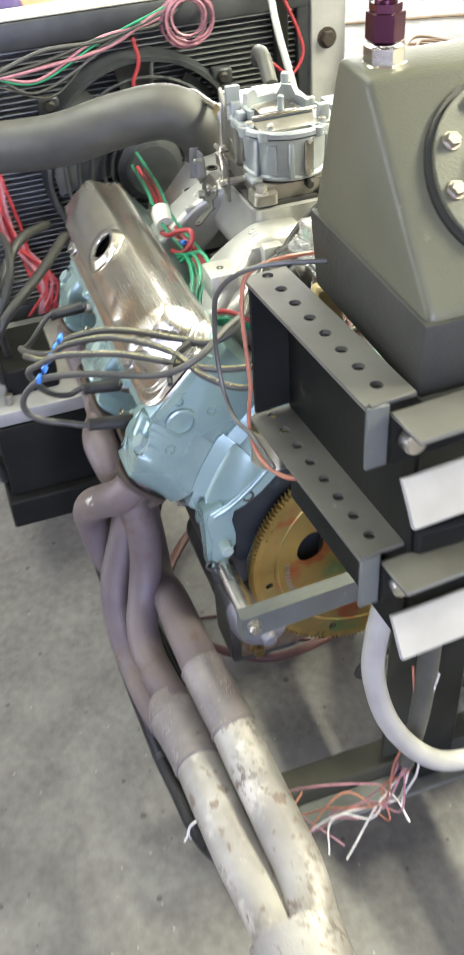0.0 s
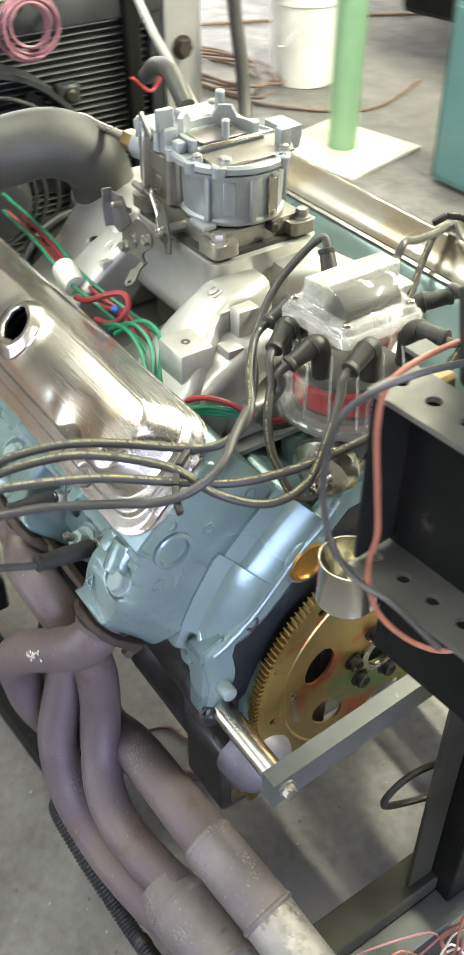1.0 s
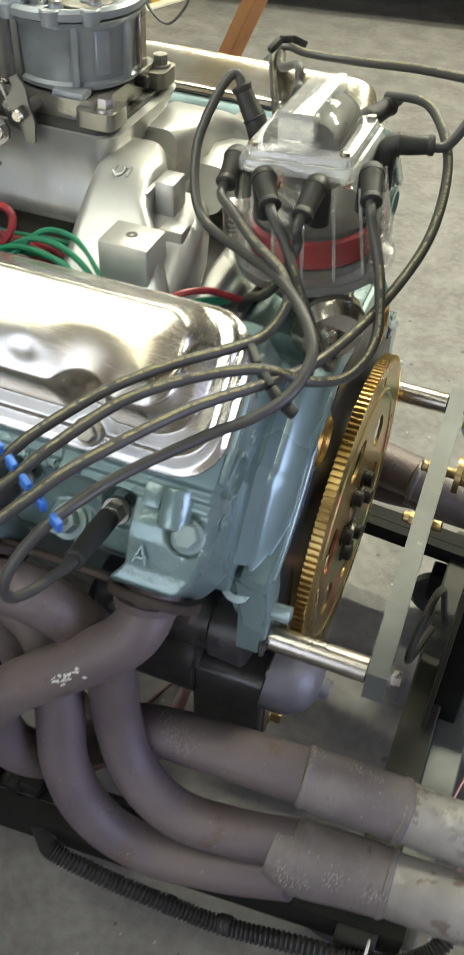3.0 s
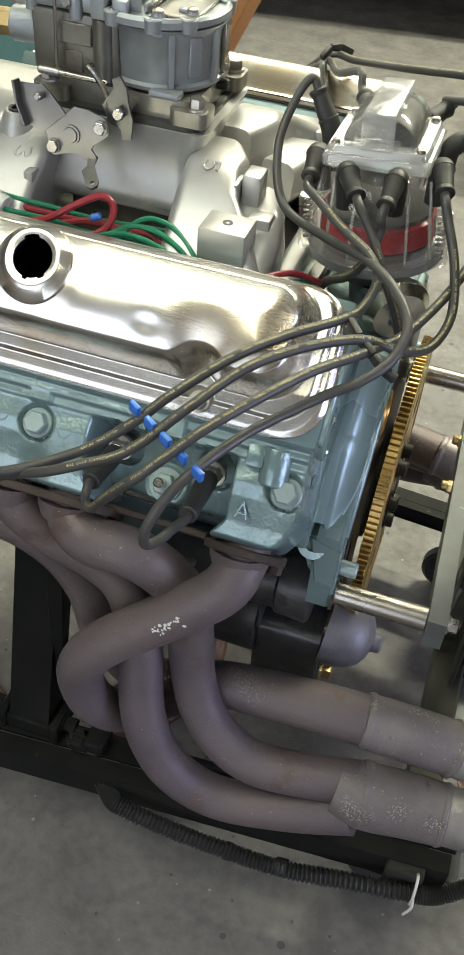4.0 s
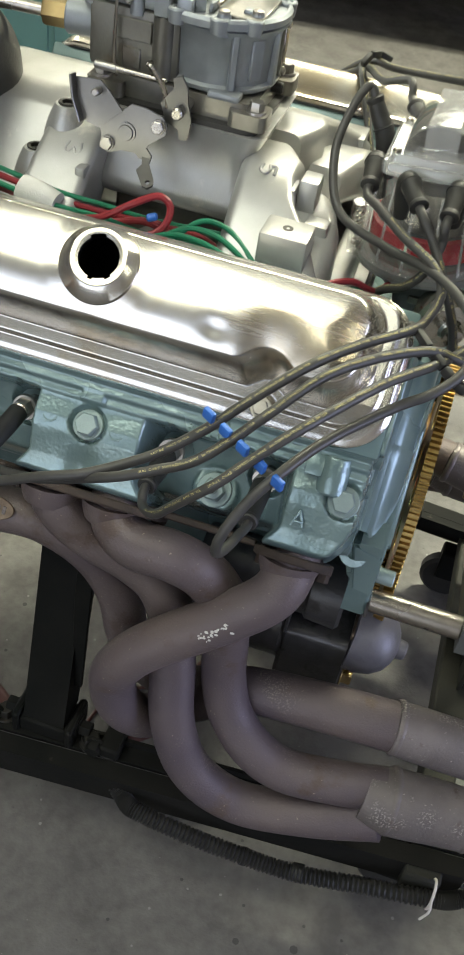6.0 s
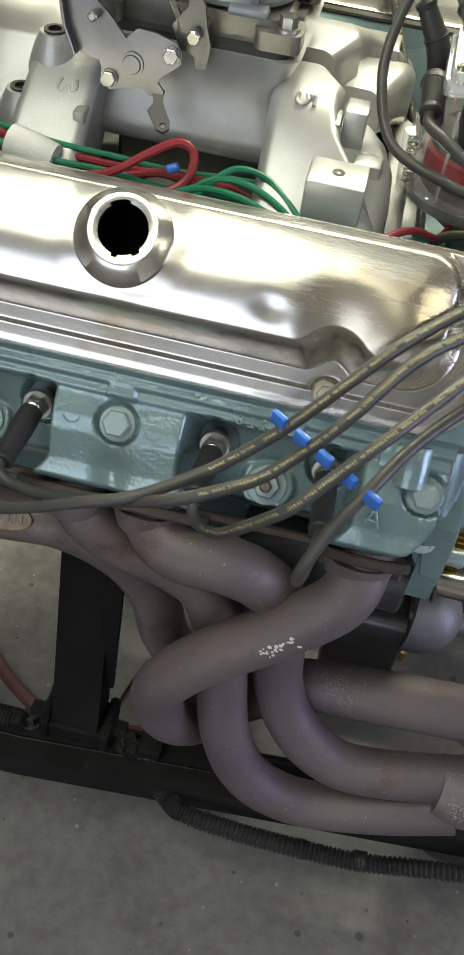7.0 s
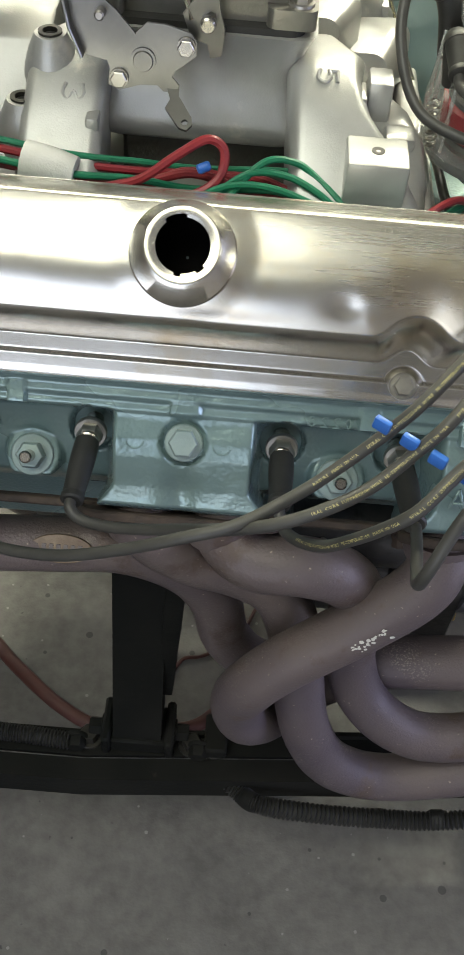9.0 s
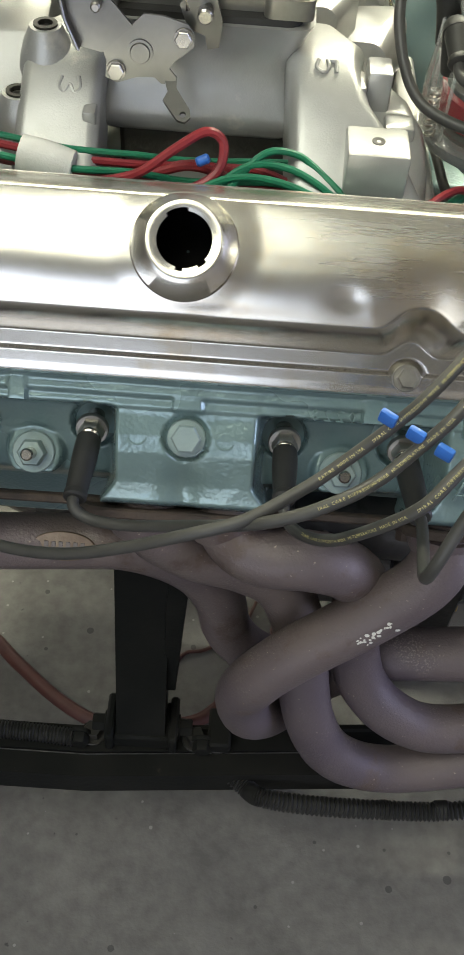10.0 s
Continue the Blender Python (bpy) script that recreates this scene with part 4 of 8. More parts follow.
def valve_cover(side, fill):
    m = bank(side)
    t = thing("valve_cover", "chromed pressed steel valve cover with an open oil filler hole" if fill else "chromed pressed steel valve cover on the far bank", "valve cover", "valve covers", m @ Vector((0, -0.07, 0.39)))
    nx, npp = (340, 150) if fill else (180, 90)
    bm = BM()
    xs = [-0.257 + 0.510 * i / nx for i in range(nx + 1)]
    ps = [-0.1235 + 0.1325 * j / npp for j in range(npp + 1)]

    inside = cover_edge
    grid = {}
    for i, gx0 in enumerate(xs):
        for j, gp0 in enumerate(ps):
            x, p = gx0, gp0
            d = inside(x, p)
            if d < 0:
                # slide the outer ring onto the rounded edge
                gx, gp = inside(x + 1e-4, p) - d, inside(x, p + 1e-4) - d
                ln = math.hypot(gx, gp) or 1
                x, p = x - d * gx / ln, p - d * gp / ln
            if d > -0.0042:
                grid[i, j] = bm.verts.new((x, p, cover_height(x, p, fill)))
    for i in range(nx):
        for j in range(npp):
            q = [(i, j), (i + 1, j), (i + 1, j + 1), (i, j + 1)]
            if all(k in grid for k in q):
                if fill and math.hypot(xs[i] + 0.0009 - FILL[0], ps[j] + 0.0007 - FILL[1]) < 0.0225:
                    continue
                bm.faces.new([grid[k] for k in q])
    loose = [v for v in bm.verts if not v.link_faces]
    bmesh.ops.delete(bm, geom=loose, context="VERTS")
    bmesh.ops.transform(bm, matrix=m, verts=bm.verts)
    part("pressing", bm, CHROME, t, sharp=60)
    # rolled lip all round
    pts = []
    for cx, cp, a0 in ((0.214, -0.0315, 0), (-0.218, -0.0315, 90), (-0.218, -0.083, 180), (0.214, -0.083, 270)):
        for k in range(7):
            a = radians(a0 + 15 * k)
            pts.append((cx + 0.040 * math.cos(a), cp + 0.040 * math.sin(a)))
    prof = [(-0.0025, 0.3864), (0.0, 0.3858), (0.001, 0.3815), (-0.0015, 0.3815)]
    secs = [[m @ Vector((x * (1 + o / 0.25), p + o * (1 if p > -0.057 else -1), s)) for x, p in pts] for o, s in prof]
    bm = loft(secs, cap=False)
    part("rolled_lip", bm, CHROME, t)
    part("gasket", loft([[m @ Vector((x * 0.997, p, s)) for x, p in pts] for s in (0.3800, 0.3820)]), BOOT, t, "thin dark cork gasket")

    def at(x, p, s):
        return m @ Vector((x, p, s))

    for bx, bp in COVER_BOLTS:
        part("cover_bolt", hexbolt(at(bx, bp, 0.3912), at(bx, bp, 0.42), 0.0125, 0.006, 0.0095), BOLT, t)
    if fill:
        fx, fp = FILL
        # leaning conical neck whose bore has two bayonet notches
        rings = []
        for dp, s, r, notch in ((0.0036, 0, 0.0345, 0), (0.0030, 0, 0.0330, 0), (0.0014, 0.4468, 0.0258, 0), (0.0006, 0.4483, 0.0243, 0), (0, 0.4486, 0.0226, 0), (0, 0.4478, 0.0192, 0), (0, 0.4473, 0.0172, 1), (0, 0.4466, 0.0169, 1), (0, 0.4440, 0.0169, 1)):
            ring = []
            for k in range(72):
                a = 360 * k / 72
                rr = r + (0.0032 if notch and (86 <= a <= 126 or 260 <= a <= 266 or 304 <= a <= 318) else 0)
                qx, qp = fx + rr * math.cos(radians(a)), fp + dp - rr * math.sin(radians(a))
                ring.append(at(qx, qp, s or cover_height(qx, qp, fill) + (0.0022 if r < 0.034 else -0.0015)))
            rings.append(ring)
        part("filler_neck", loft(rings, cap=False), CHROME, t)
        # added baffle, oily, its near-black colour standing for the shade deep below
        part("inner_baffle", lathe(at(fx, fp, 0.388), at(fx, fp, 0.429), [(0, 0.001), (0, 0.029), (1, 0.029), (1, 0.0225), (1.2, 0.0185)], 32, cap=False), DEPTHBLACK, t, "oily baffle blackened for the filler's deep shade")
    return t


valve_cover(-1, True)
valve_cover(1, False)


def rsec(c, u, v, hu, hv, r, n=5):
    """A rounded rectangle's outline about c, spanned by u and v."""
    c, u, v = Vector(c), Vector(u).normalized(), Vector(v).normalized()
    out = []
    for sx, sy, a0 in ((1, 1, 0), (-1, 1, 90), (-1, -1, 180), (1, -1, 270)):
        for k in range(n):
            a = radians(a0 + 90 * k / (n - 1))
            out.append(c + u * (sx * (hu - r) + r * math.cos(a)) + v * (sy * (hv - r) + r * math.sin(a)))
    return out


# runner stations: half width, drop and reach, rear and front
RUN = {1: ((0.010, 0.800, 0.030, 0.028, -0.045), (0.045, 0.802, 0.030, 0.030, -0.027), (0.068, 0.799, 0.027, 0.030, -0.027), (0.088, 0.787, 0.030, 0.032, -0.022), (0.110, 0.770, 0.040, 0.034, -0.010), (0.135, 0.745, 0.050, 0.036, 0.001), (0.165, 0.712, 0.052, 0.038, 0.003), (0.19, 0.685, 0.052, 0.036, 0.003)),
       -1: ((0.010, 0.806, 0.026, 0.026, -0.035), (0.045, 0.804, 0.028, 0.028, -0.006), (0.075, 0.790, 0.029, 0.030, 0.0), (0.100, 0.772, 0.030, 0.033, 0.0), (0.130, 0.745, 0.031, 0.036, 0.0), (0.160, 0.716, 0.032, 0.038, 0.0), (0.19, 0.685, 0.034, 0.036, 0.0))}


def intake_manifold():
    t = thing("intake_manifold", "silver painted cast intake manifold between the cylinder heads", "intake manifold", place=(0, CY, 0.72))
    # plenum with the carburettor pad
    part("plenum", loft([rsec((-0.012, CY, z), (1, 0, 0), (0, 1, 0), hx, hy, r) for z, hx, hy, r in ((0.762, 0.066, 0.062, 0.02), (0.765, 0.074, 0.073, 0.014), (0.770, 0.0775, 0.079, 0.012), (0.777, 0.078, 0.081, 0.012), (0.785, 0.076, 0.0785, 0.014), (0.797, 0.0745, 0.0725, 0.016), (0.82, 0.073, 0.066, 0.02), (0.838, 0.080, 0.068, 0.02), (0.848, 0.084, 0.070, 0.015))]), ALU, t)
    for sd in (-1, 1):
        for sx, x0 in ((1, 0.108), (-1, -0.108)):
            secs = []
            for y, z, hw, hh, xo in RUN[sx]:
                k = sstep(0.04, 0.16, y)
                u, v = Vector((1, 0, 0)), Vector((0, sd * (0.55 * k + 0.1), 0.85))
                secs.append(rsec((x0 + sx * xo, CY + sd * y, z), u, v, hw, hh, 0.009 if sx < 0 else 0.012, 6))
            part("runner", loft(secs), ALU, t)
        part("runner_shoulder", loft([rsec((x, CY + sd * y, z), (1, 0, 0), (0, sd * 0.4, 0.9), hw, hh, 0.014, 6) for x, y, z, hw, hh in ((0.112, 0.020, 0.775, 0.026, 0.022), (0.118, 0.050, 0.778, 0.032, 0.024), (0.124, 0.080, 0.772, 0.036, 0.026), (0.126, 0.110, 0.756, 0.037, 0.030), (0.126, 0.140, 0.728, 0.037, 0.034), (0.126, 0.17, 0.70, 0.037, 0.034))]), ALU, t)
        # bolting flange along the head
        part("head_flange", loft([rsec((x, CY + sd * 0.172, 0.70), (0, 1, sd * 1.0), (0, -sd, 1), 0.035, 0.012, 0.006) for x in (-0.23, 0.19)]), ALU, t)
    # cross passage and front water neck
    part("heat_crossover", loft([rsec((-0.005, y, z), (1, 0, 0), (0, 0, 1), 0.045, 0.030, 0.02) for y, z in ((-0.16, 0.675), (-0.06, 0.70), (0.07, 0.70), (0.17, 0.675))]), ALU, t)
    part("front_water_passage", loft([rsec((-0.205, y, 0.745 - abs(y) * 0.2), (1, 0, 0), (0, 0, 1), 0.028, 0.024, 0.015) for y in (-0.16, -0.08, 0, 0.08, 0.17)]), ALU, t)
    part("rear_rail", loft([rsec((0.165, y, 0.725), (1, 0, 0), (0, 0, 1), 0.012, 0.018, 0.006) for y in (-0.11, 0.12)]), ALU, t)
    # flat front deck that carries the ports
    deck = [(0.030, 0.838), (0.061, 0.828), (0.091, 0.794), (0.115, 0.768), (0.150, 0.742)]
    deck = [(CY - y, z) for y, z in deck[::-1]] + [(CY + y, z) for y, z in deck] + [(CY + 0.15, 0.71), (CY - 0.15, 0.71)]
    part("front_deck", prism(deck, along_x(-0.230), 0.108, 0.003, 2), ALU, t)
    # rough casting, its colour darkened for the shade under the plenum's ledge
    part("lower_plenum", box((-0.072, CY - 0.060, 0.69), (0.066, CY + 0.060, 0.776), 0.004, 1), SHADECAST, t)
    part("valley_pan", loft([rsec((0, CY, z), (1, 0, 0), (0, 1, 0), 0.19, 0.13, 0.01) for z in (0.700, 0.706)]), ALU, t)
    # square cast bosses
    for lo, hi in (((0.098, -0.150, 0.735), (0.142, -0.112, 0.808)), ((0.113, -0.074, 0.77), (0.131, -0.048, 0.8265)), ((0.099, -0.084, 0.77), (0.112, -0.058, 0.820)), ((-0.090, -0.116, 0.75), (-0.080, -0.100, 0.804)), ((0.128, -0.100, 0.75), (0.150, -0.080, 0.800)), ((0.098, 0.122, 0.735), (0.142, 0.160, 0.795))):
        part("square_boss", box(lo, hi, 0.0025, 2), ALU, t)
    part("threaded_hole", lathe((0.120, -0.131, 0.8075), (0.120, -0.131, 0.8084), [(0, 0.0048), (1, 0.0048), (1, 0.003), (0.2, 0.0005)], 18), DARKCORE, t)
    for x, y, z in ((-0.121, -0.061, 0.837), (-0.139, -0.092, 0.802)):
        part("vacuum_port", lathe((x, y, z - 0.045), (x, y, z), [(0, 0.026), (0.4, 0.0225), (0.75, 0.017), (0.92, 0.0135), (1, 0.0115), (1, 0.0065), (0.3, 0.006), (0.3, 0.0005)], 24), ALU, t)
        part("port_thread", lathe((x, y, z - 0.002), (x, y, z + 0.0016), [(0, 0.0088), (1, 0.0088), (1, 0.0055), (0, 0.0055)], 18, cap=False), DARKBOLT, t)
    for x, y, zc, fall in ((-0.101, -0.092, 0.8105, 0.70), (0.082, -0.071, 0.828, 0.42)):
        # cast cylinder numbers in relief, 3 and 5
        if x < 0:
            runs = [[(-0.005, 0.006), (0.001, 0.0075), (0.005, 0.004), (0.0, 0.0), (0.0052, -0.004), (0.001, -0.0075), (-0.005, -0.006)]]
        else:
            runs = [[(0.005, 0.007), (-0.004, 0.007)], [(-0.004, 0.007), (-0.0045, 0.0005)], [(-0.0045, 0.0005), (0.001, 0.0018), (0.005, -0.002), (0.002, -0.007), (-0.0045, -0.006)]]
        for run in runs:
            part("cast_number", sweep([(x + v, y - u, zc - fall * u) for u, v in run], 0.0015, 8, 5), ALU, t)
    for x in (-0.2, -0.06, 0.06, 0.175):
        part("flange_bolt", hexbolt((x, -0.168, 0.718), (x, -0.18, 0.75), 0.014, 0.008, 0.011), BOLT, t)
    return t


intake_manifold()


def carburetor():
    cx, cy = -0.004, CY
    t = thing("carburetor", "dull grey four-barrel carburetor with open choke horn", "carburetor", place=(cx, cy, 0.85))
    part("insulator_gasket", loft([rsec((-0.015, cy, z), (1, 0, 0), (0, 1, 0), 0.078, 0.066, 0.012) for z in (0.848, 0.853)]), BOOT, t)
    part("throttle_body", loft([rsec((-0.015, cy, z), (1, 0, 0), (0, 1, 0), 0.070, 0.056, 0.012) for z in (0.853, 0.872)]), ZINC_WARM, t)
    for sx, x in ((1, 0.058), (-1, -0.092)):
        for sd in (-1, 1):
            y = cy + sd * 0.054
            part("mounting_ear", loft([rsec((x - sx * 0.006, y - sd * 0.004, z), (1, 0, 0), (0, 1, 0), 0.018, 0.016, 0.007) for z in (0.853, 0.867)]), ZINC_WARM, t)
            part("mounting_bolt", hexbolt((x, y, 0.867), (x, y, 0.9), 0.0125, 0.0085, 0.0095), BOLT, t)
    # main body: round rear barrels and square front bowl
    part("float_bowl", box((-0.108, cy - 0.052, 0.872), (-0.02, cy + 0.052, 0.930), 0.006, 2), BOWL, t)
    part("rear_body", lathe((0.004, cy, 0.872), (0.004, cy, 0.930), [(0, 0.050), (0.06, 0.056), (0.12, 0.0565), (0.16, 0.053), (0.85, 0.055), (1, 0.0615)], 40), ZINC, t)
    for a in (-125, -62, -12, 60):
        w = Matrix.Translation((0.004, cy, 0)) @ Matrix.Rotation(radians(a), 4, "Z")
        part("body_rib", box((0.050, -0.0035, 0.878), (0.0585, 0.0035, 0.932), 0.0015, 1, w), ZINC, t)
    part("side_panel", box((-0.080, cy - 0.0545, 0.903), (-0.046, cy - 0.050, 0.922), 0.001, 1), BOWL, t)
    part("side_pocket", box((-0.074, cy - 0.0535, 0.878), (-0.056, cy - 0.050, 0.897), 0.001, 1), BOWL, t)
    part("bowl_corner_post", rod((-0.036, cy - 0.049, 0.874), (-0.036, cy - 0.049, 0.930), 0.010, 16), BOWL, t)
    for a in (-38,):
        w = Matrix.Translation((0.004, cy, 0)) @ Matrix.Rotation(radians(a), 4, "Z")
        part("body_panel", box((0.050, -0.0065, 0.886), (0.0565, 0.0065, 0.922), 0.001, 1, w), ZINC, t)
    for a in (-112, -75, -45, 25):
        w = Matrix.Translation((0.0, cy, 0)) @ Matrix.Rotation(radians(a), 4, "Z")
        part("flange_lug", lathe(w @ Vector((0.0615, 0, 0.9285)), w @ Vector((0.0615, 0, 0.9412)), [(0, 0.0072), (0.9, 0.0085), (1, 0.0075), (1, 0.0042), (0.7, 0.004), (0.7, 0.0005)], 18), ZINC, t)
    part("side_lug", box((0.012, cy - 0.062, 0.872), (0.042, cy - 0.045, 0.879), 0.0025, 2), ZINC, t)
    part("part_number_tag", box((0.0575, cy + 0.006, 0.88), (0.0625, cy + 0.018, 0.93), 0.0012, 1), STEEL, t)
    for z in (0.884, 0.926):
        part("tag_screw", lathe((0.062, cy + 0.012, z), (0.065, cy + 0.012, z), [(0, 0.004), (0.6, 0.004), (1, 0.002)], 12), BOLT, t)
    part("vacuum_nipple", rod((0.05, cy + 0.012, 0.868), (0.066, cy + 0.012, 0.868), 0.0055), DARKBOLT, t)
    # air horn with its wide round flange
    part("air_horn_flange", lathe((0.0, cy, 0.930), (0.0, cy, 0.9405), [(0, 0.060), (0.2, 0.065), (0.75, 0.0655), (1, 0.063), (1, 0.0605), (0.75, 0.0595), (0.72, 0.001)], 56), ZINC, t)
    part("air_horn_front", box((-0.118, cy - 0.050, 0.930), (-0.035, cy + 0.055, 0.943), 0.003, 2), ZINC, t)
    for x, y in ((-0.108, -0.045), (-0.108, 0.05), (-0.062, -0.050), (0.018, -0.053), (0.043, -0.034), (0.045, 0.036), (-0.03, 0.052)):
        part("screw_boss", lathe((x, cy + y, 0.925), (x, cy + y, 0.9435), [(0, 0.0065), (0.8, 0.0065), (1, 0.0055)], 16), ZINC, t)
        part("air_horn_screw", lathe((x, cy + y, 0.943), (x, cy + y, 0.947), [(0, 0.0052), (0.7, 0.0052), (1, 0.003)], 14), BOLT, t)
    # choke horn walls, a bay open at the top
    arc = [(-0.016 + 0.040 * math.cos(radians(a)), cy - 0.002 + 0.042 * math.sin(radians(a)), 0.012 if 120 < a < 160 or 200 < a < 250 else 0.0) for a in range(80, 291, 10)]
    secs = []
    for xa, ya, ha in arc:
        c, r = Vector((xa, ya, 0)), Vector((xa + 0.016, ya - cy, 0)).normalized() * 0.0028
        secs.append([c - r + Vector((0, 0, 0.936)), c + r + Vector((0, 0, 0.936)), c + r + Vector((0, 0, 0.951 + ha)), c - r + Vector((0, 0, 0.951 + ha))])
    part("choke_horn", loft(secs), ZINC, t)
    part("choke_flap", box((-0.046, cy - 0.028, 0.942), (-0.008, cy + 0.026, 0.944), 0.0005, 1), STEEL, t)
    part("divider", box((0.001, cy - 0.044, 0.938), (0.005, cy + 0.040, 0.946), 0.001, 1), ZINC, t)
    part("flap_shaft", rod((0.010, cy - 0.046, 0.947), (0.010, cy + 0.048, 0.947), 0.0022, 10), STEEL, t)
    part("air_valve", box((0.010, cy - 0.047, 0.938), (0.050, cy + 0.047, 0.9415), 0.0008, 1), ZINC_WARM, t)
    for lo, hi in (((-0.044, -0.060, 0.93), (-0.030, -0.046, 0.956)), ((-0.024, -0.058, 0.93), (-0.010, -0.047, 0.949)), ((0.030, -0.036, 0.94), (0.040, -0.026, 0.945)), ((0.030, 0.034, 0.94), (0.042, 0.048, 0.960))):
        part("casting_post", box((lo[0], cy + lo[1], lo[2]), (hi[0], cy + hi[1], hi[2]), 0.002, 2), ZINC, t)
    part("centre_stud", rod((-0.012, cy + 0.002, 0.94), (-0.012, cy + 0.002, 0.962), 0.0045), ZINC, t)
    part("vent_tube", rod((-0.058, cy + 0.026, 0.94), (-0.058, cy + 0.026, 0.975), 0.0055), ZINC, t)
    part("secondary_vent_housing", loft([rsec((-0.012, cy + 0.078, z), (1, 0, 0), (0, 1, 0), 0.019, h, 0.003) for z, h in ((0.920, 0.010), (0.935, 0.013), (0.944, 0.012))]), ZINC, t)
    part("metering_cover", box((-0.095, cy - 0.012, 0.943), (-0.056, cy + 0.014, 0.952), 0.002, 1), ZINC, t)
    # fuel inlet, pull rods and idle linkage
    part("fuel_inlet_boss", rod((-0.105, cy - 0.030, 0.905), (-0.135, cy - 0.034, 0.905), 0.016), ZINC, t)
    part("fuel_inlet_nut", lathe((-0.134, cy - 0.034, 0.905), (-0.158, cy - 0.037, 0.905), [(0, 0.0125), (0.9, 0.0125), (1, 0.011)], 6), BRASS, t)
    part("choke_rod", sweep([(-0.080, cy - 0.058, 0.944), (-0.078, cy - 0.060, 0.935), (-0.078, cy - 0.062, 0.89), (-0.075, cy - 0.062, 0.872)], 0.0016, 8), STEEL, t)
    part("choke_lever", box((-0.090, cy - 0.060, 0.944), (-0.060, cy - 0.056, 0.952), 0.001, 1, Matrix.Translation((-0.075, cy, 0.948)) @ Matrix.Rotation(radians(50), 4, "Y") @ Matrix.Translation((0.075, -cy, -0.948))), BOLT, t)
    part("pump_lever", box((-0.045, cy - 0.064, 0.952), (-0.038, cy - 0.045, 0.975), 0.001, 1), ZINC, t)
    part("idle_rod", rod((-0.085, cy - 0.066, 0.880), (-0.022, cy - 0.072, 0.882), 0.0026), STEEL, t)
    part("idle_screw", rod((-0.095, cy - 0.066, 0.880), (-0.072, cy - 0.0665, 0.880), 0.0038), BOLT, t)
    part("link_hook", sweep([(-0.018, cy - 0.080, 0.862), (-0.022, cy - 0.079, 0.876), (-0.034, cy - 0.078, 0.892), (-0.040, cy - 0.075, 0.894), (-0.041, cy - 0.066, 0.892)], 0.0027, 8), STEEL, t)
    lever = [(-0.016, 0.004), (-0.010, 0.012), (-0.004, 0.020), (-0.006, 0.028), (0.002, 0.032), (0.008, 0.022), (0.010, 0.008), (0.014, -0.006), (0.012, -0.024), (0.004, -0.026), (0.002, -0.016), (-0.010, -0.012)]
    ml = Matrix(((1, 0, 0, -0.008), (0, 0, 1, cy - 0.082), (0, 1, 0, 0.862), (0, 0, 0, 1)))
    part("throttle_lever", plate(lever, [circle_pts(0.004, 0.004, 0.003, 10)], ml, 0.003), BRACKET, t)
    part("throttle_shaft", rod((-0.006, cy - 0.09, 0.862), (-0.006, cy - 0.05, 0.862), 0.0055), BOLT, t)
    return t


carburetor()


